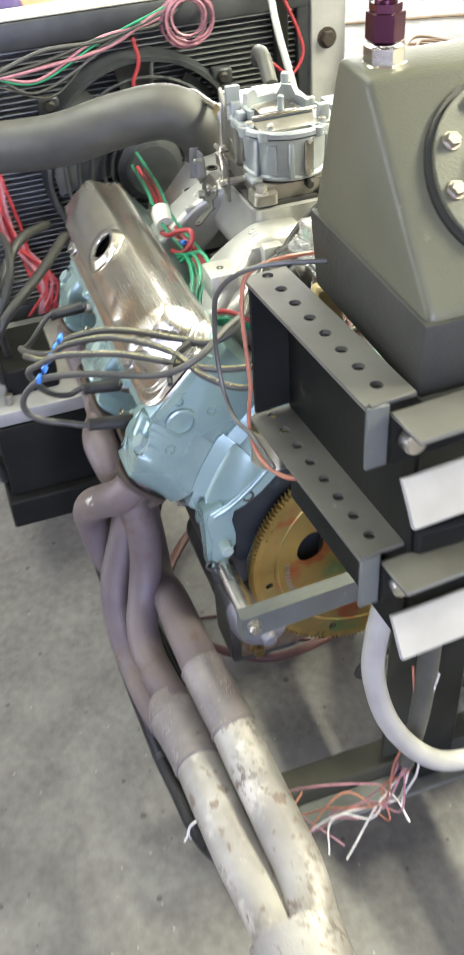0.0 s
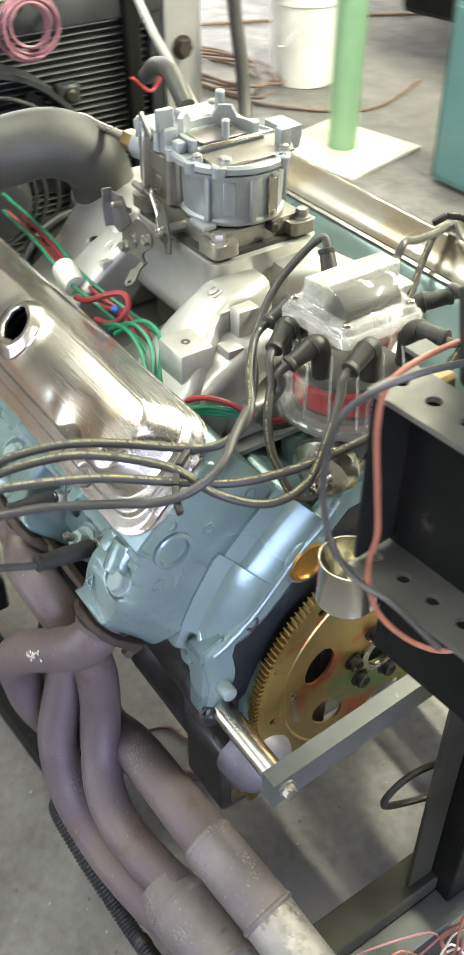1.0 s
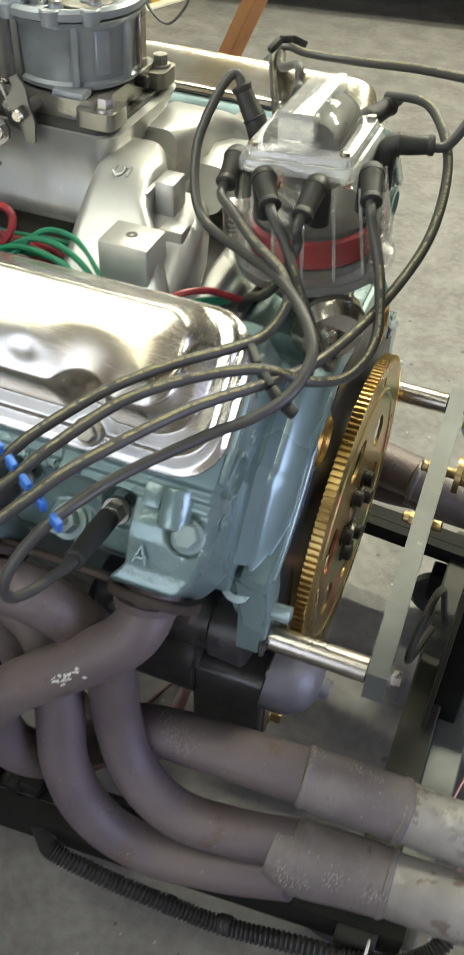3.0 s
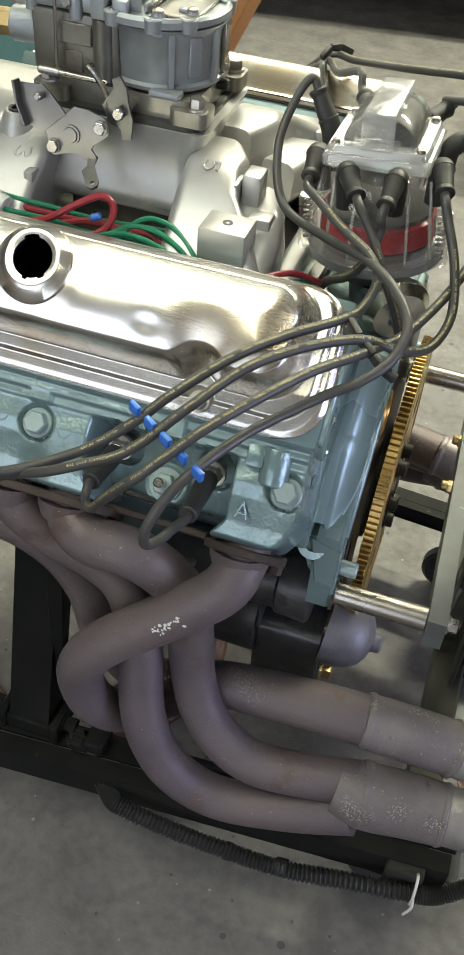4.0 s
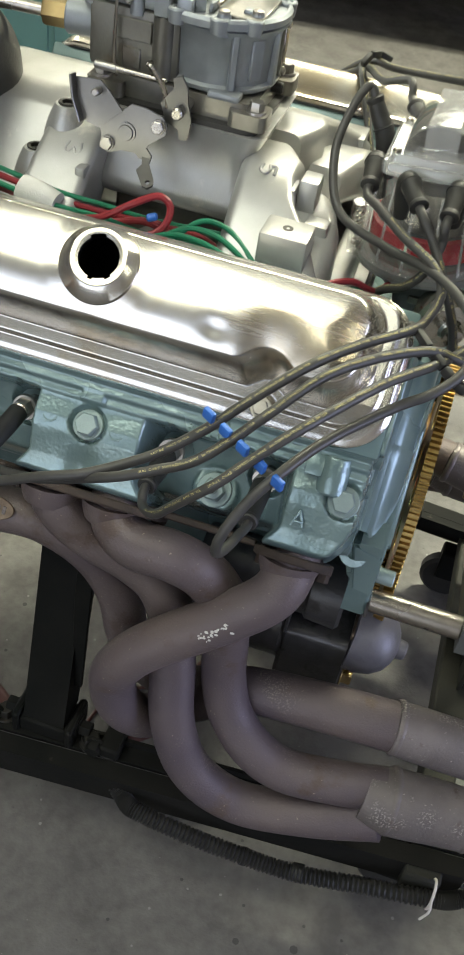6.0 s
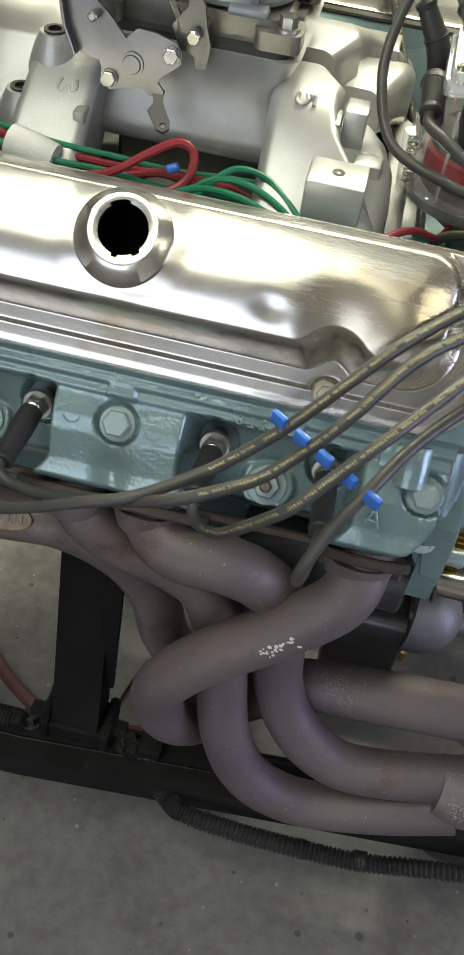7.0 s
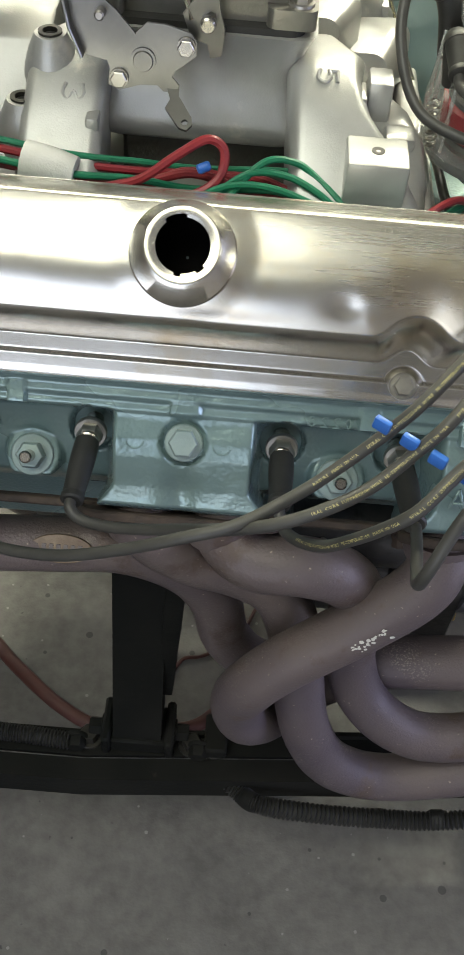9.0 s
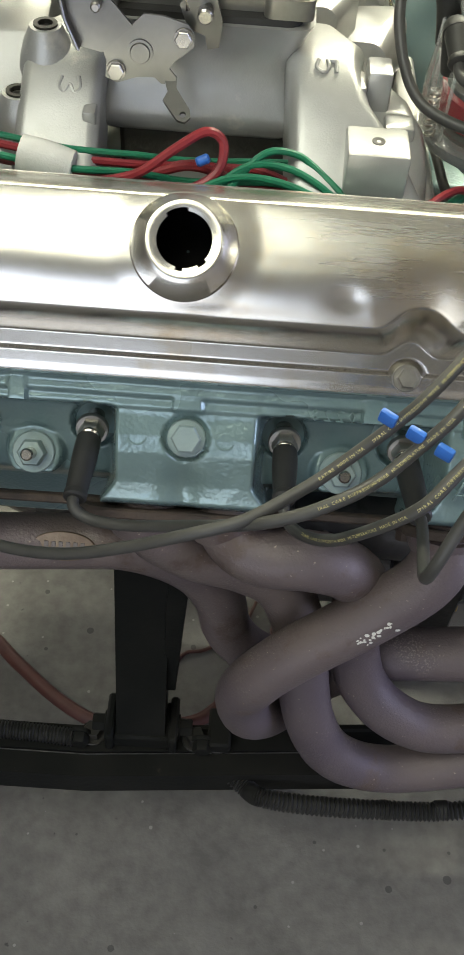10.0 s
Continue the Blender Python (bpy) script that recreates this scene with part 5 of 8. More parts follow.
def throttle_bracket():
    t = thing("throttle_bracket", "dull steel throttle cable bracket bolted beside the carburetor", "bracket", place=(-0.05, -0.09, 0.83))
    w = Matrix.Translation((-0.050, -0.088, 0.837)) @ Matrix.Rotation(radians(82), 4, "X")
    out = [(-0.0275, 0.003), (-0.016, 0.016), (-0.005, 0.0185), (0.0025, 0.0255), (0.016, 0.025), (0.033, 0.0205), (0.0375, 0.0145), (0.037, 0.006), (0.030, 0.0), (0.0225, -0.0055), (0.0205, -0.010), (0.0255, -0.0155), (0.0245, -0.0205), (0.0145, -0.0205), (0.010, -0.0165), (-0.0025, -0.017), (-0.0165, -0.022), (-0.025, -0.0185), (-0.0238, -0.007)]
    part("bracket_plate", plate(out, [], w, 0.0024), BRACKET, t)
    part("pivot_washer", lathe(w @ Vector((0, 0, 0.0024)), w @ Vector((0, 0, 0.0055)), [(0, 0.0090), (0.5, 0.0090), (0.52, 0.0072), (1, 0.0066)], 24), BRACKET, t)
    for u, v in ((-0.017, -0.013), (0.030, 0.012)):
        part("bracket_bolt", hexbolt(w @ Vector((u, v, 0.0024)), w @ Vector((u, v, 0.05)), 0.0105, 0.0045, 0.0068), BOLT, t)
    wa = Matrix(((1, 0, 0, -0.029), (0, 0.894, -0.447, -0.0895), (0, 0.447, 0.894, 0.8185), (0, 0, 0, 1)))
    low = [(-0.0055, 0.002), (0.0045, 0.002), (0.005, -0.008), (0.0155, -0.024), (0.0165, -0.030), (0.0125, -0.0345), (0.007, -0.033), (-0.004, -0.018), (-0.001, -0.011)]
    part("lower_arm", plate(low, [circle_pts(0.011, -0.0285, 0.0024, 12)], wa, 0.0024), BRACKET, t)
    arm = [(-0.041, 0.002), (-0.026, -0.001), (-0.005, 0.0180), (-0.019, 0.033), (-0.028, 0.040), (-0.0535, 0.038), (-0.0525, 0.031), (-0.049, 0.022)]
    part("upper_arm", plate(arm, [], w @ Matrix.Translation((0, 0, 0.0026)), 0.0024), BRACKET, t)
    part("turned_tab", prism([(-0.0545, 0.041), (-0.051, 0.022), (-0.0425, 0.002), (-0.0405, 0.002), (-0.049, 0.022), (-0.052, 0.041)], w @ Matrix.Translation((0, 0, 0.0028)), 0.012, 0.0006, 1), BRACKET, t)
    part("cable_stud", rod(w @ Vector((-0.0285, 0.031, 0.003)), w @ Vector((-0.0285, 0.031, 0.016)), 0.0035), BOLT, t)


throttle_bracket()

DB, DT = Vector((0.239, -0.014, 0.740)), Vector((0.229, -0.014, 0.861))


def dlocal():
    """The distributor's frame at its cap's top: z up its shaft, x to the rear."""
    z = (DT - DB).normalized()
    x = (Vector((1, 0, 0)) - z * z.x).normalized()
    y = z.cross(x)
    return Matrix((( x.x, y.x, z.x, DT.x), (x.y, y.y, z.y, DT.y), (x.z, y.z, z.z, DT.z), (0, 0, 0, 1)))


DM = dlocal()


def distributor():
    t = thing("distributor", "clear capped distributor with red base and black plug boots", "distributor", place=(0.236, 0, 0.70))

    def D(x, y, z):
        return DM @ Vector((x, y, z))

    part("housing", lathe(D(0, 0, -0.165), D(0, 0, -0.098), [(0, 0.022), (0.35, 0.024), (0.45, 0.035), (0.7, 0.050), (0.85, 0.066), (1, 0.068)], 36), ZINC, t)
    part("clamp", box((0.235, -0.03, 0.694), (0.285, 0.022, 0.702), 0.003, 2), BLUE, t)
    part("clamp_bolt", hexbolt((0.268, 0.006, 0.702), (0.268, 0.006, 0.74), 0.016, 0.010, 0.016), DARKBOLT, t)
    part("cap_base_ring", lathe(D(0, 0, -0.104), D(0, 0, -0.094), [(0, 0.066), (0.2, 0.0735), (0.8, 0.0735), (1, 0.070)], 48), CLEAR, t)
    part("cap_wall", lathe(D(0, 0, -0.094), D(0, 0, -0.012), [(0, 0.0705), (0.35, 0.069), (0.75, 0.062), (1, 0.058)], 48, cap=False), CLEAR, t)
    part("red_rotor_ring", lathe(D(0, 0, -0.090), D(0, 0, -0.064), [(0, 0.052), (0.1, 0.056), (0.9, 0.055), (1, 0.050)], 36), CAPRED, t)
    part("rotor_arm", lathe(D(0, 0, -0.0642), D(0, 0, -0.058), [(0, 0.0515), (0.5, 0.050), (1, 0.030)], 32), DARKCORE, t)
    part("inner_core", lathe(D(0, 0, -0.103), D(0, 0, -0.0875), [(0, 0.056), (0.8, 0.054), (1, 0.045)], 32), ZINC_WARM, t)
    part("upper_core", lathe(D(0, 0, -0.035), D(0, 0, -0.014), [(0, 0.024), (1, 0.020)], 24), GREYPLASTIC, t)
    R = DM.to_3x3()
    part("cap_top_plate", loft([rsec(D(0, 0, z), R @ Vector((1, 0, 0)), R @ Vector((0, 1, 0)), h, h, 0.009) for z, h in ((-0.012, 0.0475), (-0.010, 0.0495), (-0.003, 0.0495), (-0.0005, 0.0480), (0.0, 0.0455), (0.005, 0.0450), (0.007, 0.0435))]), CLEAR_TOP, t)
    for k in range(4):
        c, e = ((1, 1), (-1, 1), (-1, -1), (1, -1))[k]
        part("cover_screw", lathe(D(0.038 * c, 0.038 * e, 0.0072), D(0.038 * c, 0.038 * e, 0.0105), [(0, 0.0042), (0.7, 0.004), (1, 0.0025)], 14), STEEL, t)
    arch = [(0.034 * math.cos(radians(k)), 0.0075 + 0.026 * math.sin(radians(k))) for k in range(0, 181, 12)]
    part("coil", loft([[D(x * f, y, 0.0075 + (z - 0.0075) * f) for x, z in arch] for y, f in ((-0.033, 0.93), (-0.031, 0.96), (0.031, 0.96), (0.033, 0.93))]), HOSE, t, "dark grey coil winding under the cover")
    part("coil_dome", loft([[D(x * f, y, 0.0075 + (z - 0.0075) * f) for x, z in arch] for y, f in ((-0.0355, 1.0), (-0.034, 1.03), (0.034, 1.03), (0.0355, 1.0))]), CLEAR, t)
    part("coil_cover", loft([rsec(D(0, y, 0.022), R @ Vector((1, 0, 0)), R @ Vector((0, 0, 1)), 0.0145, 0.0165, 0.002) for y in (-0.045, 0.045)]), CLEAR_TOP, t)
    for y in (-0.0465, 0.0465):
        part("cover_end_lip", box((-0.021, y - 0.0015, 0.0075), (0.021, y + 0.0015, 0.018), 0.001, 1, DM), CLEAR, t)
    for k in range(16):
        r = radians(22.5 * k + 11)
        part("cap_rib", rod(D(0.0690 * math.cos(r), 0.0690 * math.sin(r), -0.093), D(0.0600 * math.cos(r), 0.0600 * math.sin(r), -0.020), 0.0016, 6, 0.0004), CLEAR_TOP, t)
    for a in (200, 340, 80):
        r = radians(a)
        x, y = 0.068 * math.cos(r), 0.068 * math.sin(r)
        part("hold_down_post", rod(D(x, y, -0.104), D(x, y, -0.052), 0.0095), CLEAR, t)
        pts = [D(x + 0.004 * math.cos(k * 1.05), y + 0.004 * math.sin(k * 1.05), -0.098 + 0.0009 * k) for k in range(46)]
        part("hold_down_spring", sweep(pts, 0.0011, 6, 2), STEEL, t)
    # vacuum advance can on the near side
    part("vacuum_can", lathe((0.262, -0.050, 0.728), (0.285, -0.086, 0.722), [(0, 0.020), (0.3, 0.030), (0.45, 0.0335), (0.6, 0.0335), (0.68, 0.030), (0.85, 0.026), (0.9, 0.012), (1, 0.008)], 36), PLATED, t, "plated round vacuum advance can")
    part("vacuum_nipple", lathe((0.285, -0.086, 0.722), (0.291, -0.100, 0.719), [(0, 0.010), (0.5, 0.010), (0.6, 0.004), (1, 0.004)], 12), STEEL, t)
    part("vacuum_arm", box((0.236, -0.055, 0.722), (0.262, -0.03, 0.730), 0.001, 1), STEEL, t)
    return t


distributor()


def boot_at(angle):
    """Where a tower's boot starts, turns and ends."""
    r = radians(angle)
    c, s = math.cos(r), math.sin(r)
    a = DM @ Vector((0.057 * c, 0.057 * s, -0.044))
    b = DM @ Vector((0.061 * c, 0.061 * s, -0.006))
    return a, b


TEXT = "SPIRAL CORE SUPPRESSION WIRE  HI-TEMPERATURE  MADE IN USA     "


def lettering(t, C, size=0.0029):
    """The jacket's yellow print, letter by letter along its upper side."""
    run = [0.0]
    for a, b in zip(C, C[1:]):
        run.append(run[-1] + (b - a).length)
    bm = BM()
    d, k = 0.05, 0
    while d < run[-1] - 0.06:
        ch = TEXT[k % len(TEXT)]
        k += 1
        if ch == " ":
            d += size * 0.45
            continue
        vs, fs, w = glyph(ch)
        if d > run[-1] - 0.06 or C[min(range(len(run)), key=lambda j: abs(run[j] - d))].x < 0.085:
            d += size
            continue
        i = max(j for j in range(len(run)) if run[j] <= d)
        i = min(i, len(C) - 2)
        tdir = (C[i + 1] - C[i]).normalized()
        p = C[i] + tdir * (d - run[i])
        if tdir.x < 0:
            tdir = -tdir
            p = p - tdir * w * size
        up = Vector((0.1, -0.62, 0.78))
        up = (up - tdir * up.dot(tdir)).normalized()
        sd = up.cross(tdir)
        new_vs = []
        for v in vs:
            a = ((v.y - 0.35) * size + 0.0006) / 0.0042
            new_vs.append(bm.verts.new(p + tdir * v.x * size + 0.00428 * (up * math.cos(a) + sd * math.sin(a))))
        for f in fs:
            bm.faces.new([new_vs[q] for q in f])
        d += w * size
    tagged(part("jacket_print", bm, LETTER, t, "worn yellow print"), kind="stuff")


def plug_wire(pts, label, boot_angle=None, out=None, plug_x=None, print_marks=True):
    """A spark plug lead through pts, with its boots."""
    t = thing("spark_plug_wire", label, "ignition wire", "spark plug wires", pts[0])
    pts = [Vector(p) for p in pts]
    if boot_angle is not None:
        a, b = boot_at(boot_angle)
        o = Vector(out).normalized()
        c = b + o * 0.018
        d = b + o * 0.036
        elbow = part("distributor_boot", sweep([a, a.lerp(b, 0.75), b + o * 0.007, c, d], [0.0094, 0.0095, 0.0096, 0.0088, 0.0074], 16, 5), BOOT, t, "angled black rubber boot")
        part("boot_lip", lathe(d - o * 0.004, d + o * 0.002, [(0, 0.0078), (0.3, 0.0087), (0.8, 0.0087), (1, 0.0068)], 16), BOOT, elbow)
        part("boot_collar", lathe(b + o * 0.008, b + o * 0.0105, [(0, 0.0093), (0.3, 0.0104), (0.7, 0.0104), (1, 0.0092)], 16), BOOT, elbow)
        pts = [d - o * 0.006, d + o * 0.012] + pts
    if plug_x is not None:
        m = bank(-1)
        a = (m @ Vector((plug_x, 0.050, 0.327))) + Vector((0, -0.94, 0.34)) * 0.016
        e = pts[-1]
        w = (e - a).normalized()
        mm = e - w * 0.004
        ww = w
        straight = part("plug_boot", sweep([a, a.lerp(e, 0.3), a.lerp(e, 0.6), mm], [0.0092, 0.0094, 0.0086, 0.0078], 16, 5), BOOT, t, "straight black rubber boot")
        part("boot_lip", lathe(mm - ww * 0.005, mm + ww * 0.002, [(0, 0.0078), (0.3, 0.0086), (0.8, 0.0086), (1, 0.0072)], 16), BOOT, straight)
        pts = pts[:-1] + [e + ww * 0.003, mm - ww * 0.006]
    part("cable", sweep(pts, 0.0042, 12, 8), RUBBER, t)
    if print_marks:
        C = spline(pts, 26)
        lettering(t, C if C[-1].x > C[0].x else C[::-1])
    return t


W1 = [(0.192, -0.100, 0.832), (0.220, -0.124, 0.824), (0.250, -0.144, 0.816), (0.263, -0.162, 0.804), (0.258, -0.188, 0.791), (0.246, -0.222, 0.797), (0.213, -0.262, 0.798), (0.182, -0.300, 0.793), (0.147, -0.336, 0.772), (0.126, -0.346, 0.750), (0.099, -0.358, 0.727), (0.078, -0.370, 0.716), (0.042, -0.388, 0.703), (0.005, -0.392, 0.688), (-0.034, -0.388, 0.664), (-0.077, -0.380, 0.640), (-0.122, -0.366, 0.624), (-0.152, -0.350, 0.624), (-0.163, -0.330, 0.635)]
W2 = [(0.305, -0.088, 0.832), (0.320, -0.112, 0.806), (0.329, -0.140, 0.774), (0.320, -0.175, 0.762), (0.300, -0.212, 0.776), (0.275, -0.232, 0.792), (0.255, -0.247, 0.796), (0.225, -0.275, 0.797), (0.195, -0.306, 0.791), (0.164, -0.348, 0.773), (0.140, -0.362, 0.748), (0.120, -0.374, 0.733), (0.098, -0.386, 0.727), (0.071, -0.391, 0.714), (0.042, -0.387, 0.697), (0.004, -0.366, 0.662), (-0.022, -0.357, 0.646), (-0.046, -0.350, 0.636), (-0.066, -0.343, 0.632), (-0.075, -0.333, 0.636)]
W3 = [(0.268, 0.075, 0.872), (0.305, 0.065, 0.874), (0.335, 0.020, 0.852), (0.342, -0.045, 0.818), (0.325, -0.115, 0.790), (0.300, -0.185, 0.778), (0.276, -0.240, 0.787), (0.239, -0.294, 0.791), (0.192, -0.357, 0.778), (0.165, -0.379, 0.756), (0.146, -0.394, 0.739), (0.129, -0.394, 0.719), (0.111, -0.386, 0.692), (0.099, -0.376, 0.671), (0.087, -0.362, 0.654), (0.076, -0.345, 0.643), (0.072, -0.328, 0.645)]
W4 = [(0.138, 0.000, 0.876), (0.134, -0.034, 0.842), (0.154, -0.072, 0.806), (0.206, -0.108, 0.802), (0.245, -0.142, 0.811), (0.276, -0.178, 0.814), (0.299, -0.212, 0.804), (0.297, -0.244, 0.790), (0.278, -0.268, 0.778), (0.253, -0.286, 0.768), (0.212, -0.335, 0.758), (0.186, -0.378, 0.748), (0.170, -0.398, 0.730), (0.159, -0.411, 0.705), (0.157, -0.408, 0.684), (0.160, -0.390, 0.670), (0.164, -0.362, 0.660), (0.166, -0.340, 0.652)]
WL = "dark grey spark plug lead draped over the chrome cover"
plug_wire(W1, WL, 202.5, (0.07, -0.93, -0.36), -0.162)
plug_wire(W2, WL, 337.5, (0.27, -0.90, -0.32), -0.072)
plug_wire(W3, WL, 67.5, (0.45, 0.80, 0.20), 0.073)
plug_wire(W4, WL, 157.5, (-0.48, 0.12, 0.75), 0.163, False)
# the far bank's leads
PL = "dark grey spark plug lead running to the far bank"
plug_wire([(0.243, -0.116, 0.824), (0.262, -0.134, 0.800), (0.281, -0.136, 0.762), (0.29, -0.10, 0.712), (0.26, 0.06, 0.715), (0.215, 0.16, 0.74), (0.18, 0.235, 0.77), (0.10, 0.30, 0.75)], "dark grey spark plug lead looping under the distributor", 247.5, (0.48, -0.80, -0.28))
plug_wire([(0.345, 0.045, 0.882), (0.350, 0.085, 0.890), (0.290, 0.120, 0.882), (0.21, 0.165, 0.862), (0.15, 0.212, 0.844), (0.120, 0.238, 0.838), (0.09, 0.28, 0.81), (0.03, 0.34, 0.74)], PL, 22.5, (0.8, 0.2, 0.05))
plug_wire([(0.252, -0.112, 0.822), (0.246, -0.124, 0.800), (0.232, -0.122, 0.778), (0.212, -0.104, 0.758), (0.196, -0.07, 0.725), (0.192, 0.02, 0.715), (0.170, 0.10, 0.74), (0.116, 0.206, 0.828), (0.10, 0.26, 0.815), (0.04, 0.33, 0.76), (-0.02, 0.36, 0.71)], PL, 292.5, (-0.04, -0.90, -0.42))
plug_wire([(0.176, 0.100, 0.874), (0.145, 0.150, 0.850), (0.120, 0.222, 0.834), (0.10, 0.27, 0.815), (0.05, 0.33, 0.76), (-0.08, 0.36, 0.71)], PL, 112.5, (-0.45, 0.8, 0.2))


def wire_separator(pts, name, label, material, r, w):
    t = thing(name, label, "wire clip", place=pts[0])
    for a, b in zip(pts, pts[1:]):
        a, b = Vector(a), Vector(b)
        q, ln = aim(a, b)
        part("clip", box((-w, -r, 0.0), (w, r, ln), 0.002, 2, q), material, t)
    return t


wire_separator([(0.246, -0.196, 0.786), (0.254, -0.214, 0.794), (0.266, -0.232, 0.793), (0.281, -0.244, 0.787), (0.292, -0.250, 0.781), (0.303, -0.253, 0.777)], "wire_separator", "black plastic wire separator clamped at the cover end", BOOT, 0.0044, 0.0032)
wire_separator([(0.112, 0.205, 0.842), (0.118, 0.220, 0.850), (0.126, 0.235, 0.848), (0.138, 0.246, 0.840)], "wire_separator", "black plastic wire separator on the far cover", BOOT, 0.0040, 0.0032)


def blue_spacer():
    t = thing("wire_spacer", "bright blue nylon spacer holding four plug leads apart", "wire spacer", place=(0.155, -0.37, 0.755))
    A, Bv = Vector((0.123, -0.347, 0.760)), Vector((0.189, -0.387, 0.751))
    for k in range(5):
        c = A.lerp(Bv, k / 4)
        q, ln = aim(A, Bv)
        q.translation = c
        part("spacer_link", box((-0.0024, -0.0048, -0.0056), (0.0024, 0.0048, 0.0056), 0.0015, 2, q), TIE, t)


blue_spacer()


def flexplate():
    t = thing("flexplate", "yellow zinc plated flexplate with toothed ring gear", "flexplate", place=(0.31, CY, CZ))
    holes = [circle_pts(CY, CZ, 0.021, 28)]
    for k in range(6):
        a = radians(60 * k + 41)
        hole = []
        for i in range(22):
            b = 2 * math.pi * i / 22
            u, v = 0.019 * math.cos(b), 0.027 * math.sin(b)
            hole.append((CY + 0.098 * math.cos(a) + u * math.cos(a) - v * math.sin(a), CZ + 0.098 * math.sin(a) + u * math.sin(a) + v * math.cos(a)))
        holes.append(hole)
    for k in range(6):
        a = radians(60 * k + 8)
        holes.append(circle_pts(CY + 0.156 * math.cos(a), CZ + 0.156 * math.sin(a), 0.0058, 12))
    part("disc", plate(circle_pts(CY, CZ, 0.1715, 96), holes, face_yz(0.3085), 0.0035), GOLD, t)
    part("pressed_step", lathe((0.3118, CY, CZ), (0.3135, CY, CZ), [(0, 0.147), (1, 0.145), (1, 0.142), (0, 0.140)], 80, cap=False), GOLD, t)
    n = 166
    out = []
    for i in range(n):
        for f, r in ((0.0, 0.1765), (0.22, 0.1765), (0.36, 0.1820), (0.62, 0.1820), (0.78, 0.1765)):
            a = 2 * math.pi * (i + f) / n
            out.append((CY + r * math.cos(a), CZ + r * math.sin(a)))
    inner = [(CY + 0.168 * math.cos(2 * math.pi * (i / len(out))), CZ + 0.168 * math.sin(2 * math.pi * (i / len(out)))) for i in range(len(out))]
    part("ring_gear", loft([[(0.301, y, z) for y, z in inner], [(0.301, y, z) for y, z in out], [(0.3125, y, z) for y, z in out], [(0.3125, y, z) for y, z in inner]], cap=False), GOLD_EDGE, t, sharp=25)
    part("hub_ring", lathe((0.3118, CY, CZ), (0.317, CY, CZ), [(0, 0.030), (0.7, 0.030), (1, 0.028), (1, 0.0215), (0, 0.021)], 32, cap=False), STEEL, t)
    for k in range(6):
        a = radians(60 * k + 50)
        y, z = CY + 0.043 * math.cos(a), CZ + 0.043 * math.sin(a)
        part("crank_bolt", lathe((0.312, y, z), (0.323, y, z), [(0, 0.012), (0.2, 0.012), (0.22, 0.0092), (0.9, 0.0092), (1, 0.008), (1, 0.005), (0.8, 0.001)], 12), DARKBOLT, t)
    # unreadable stamped line
    for k in range(9):
        a = radians(176 + k * 3.2)
        y, z = CY + 0.128 * math.cos(a), CZ + 0.128 * math.sin(a)
        w = Matrix.Translation((0.3121, y, z)) @ Matrix.Rotation(a, 4, "X")
        part("stamped_mark", box((0, -0.0035, -0.002), (0.0005, 0.0035, 0.002), 0, 1, w), BOLT, t)
    return t


flexplate()


def header_path(side, pts):
    # the far set is tucked in towards the rear
    tuck = lambda x: 0.085 * sstep(0.12, 0.36, x) if side > 0 else 0.0
    return [(x, CY + side * (CY - y) - tuck(x), z) for x, y, z in pts]


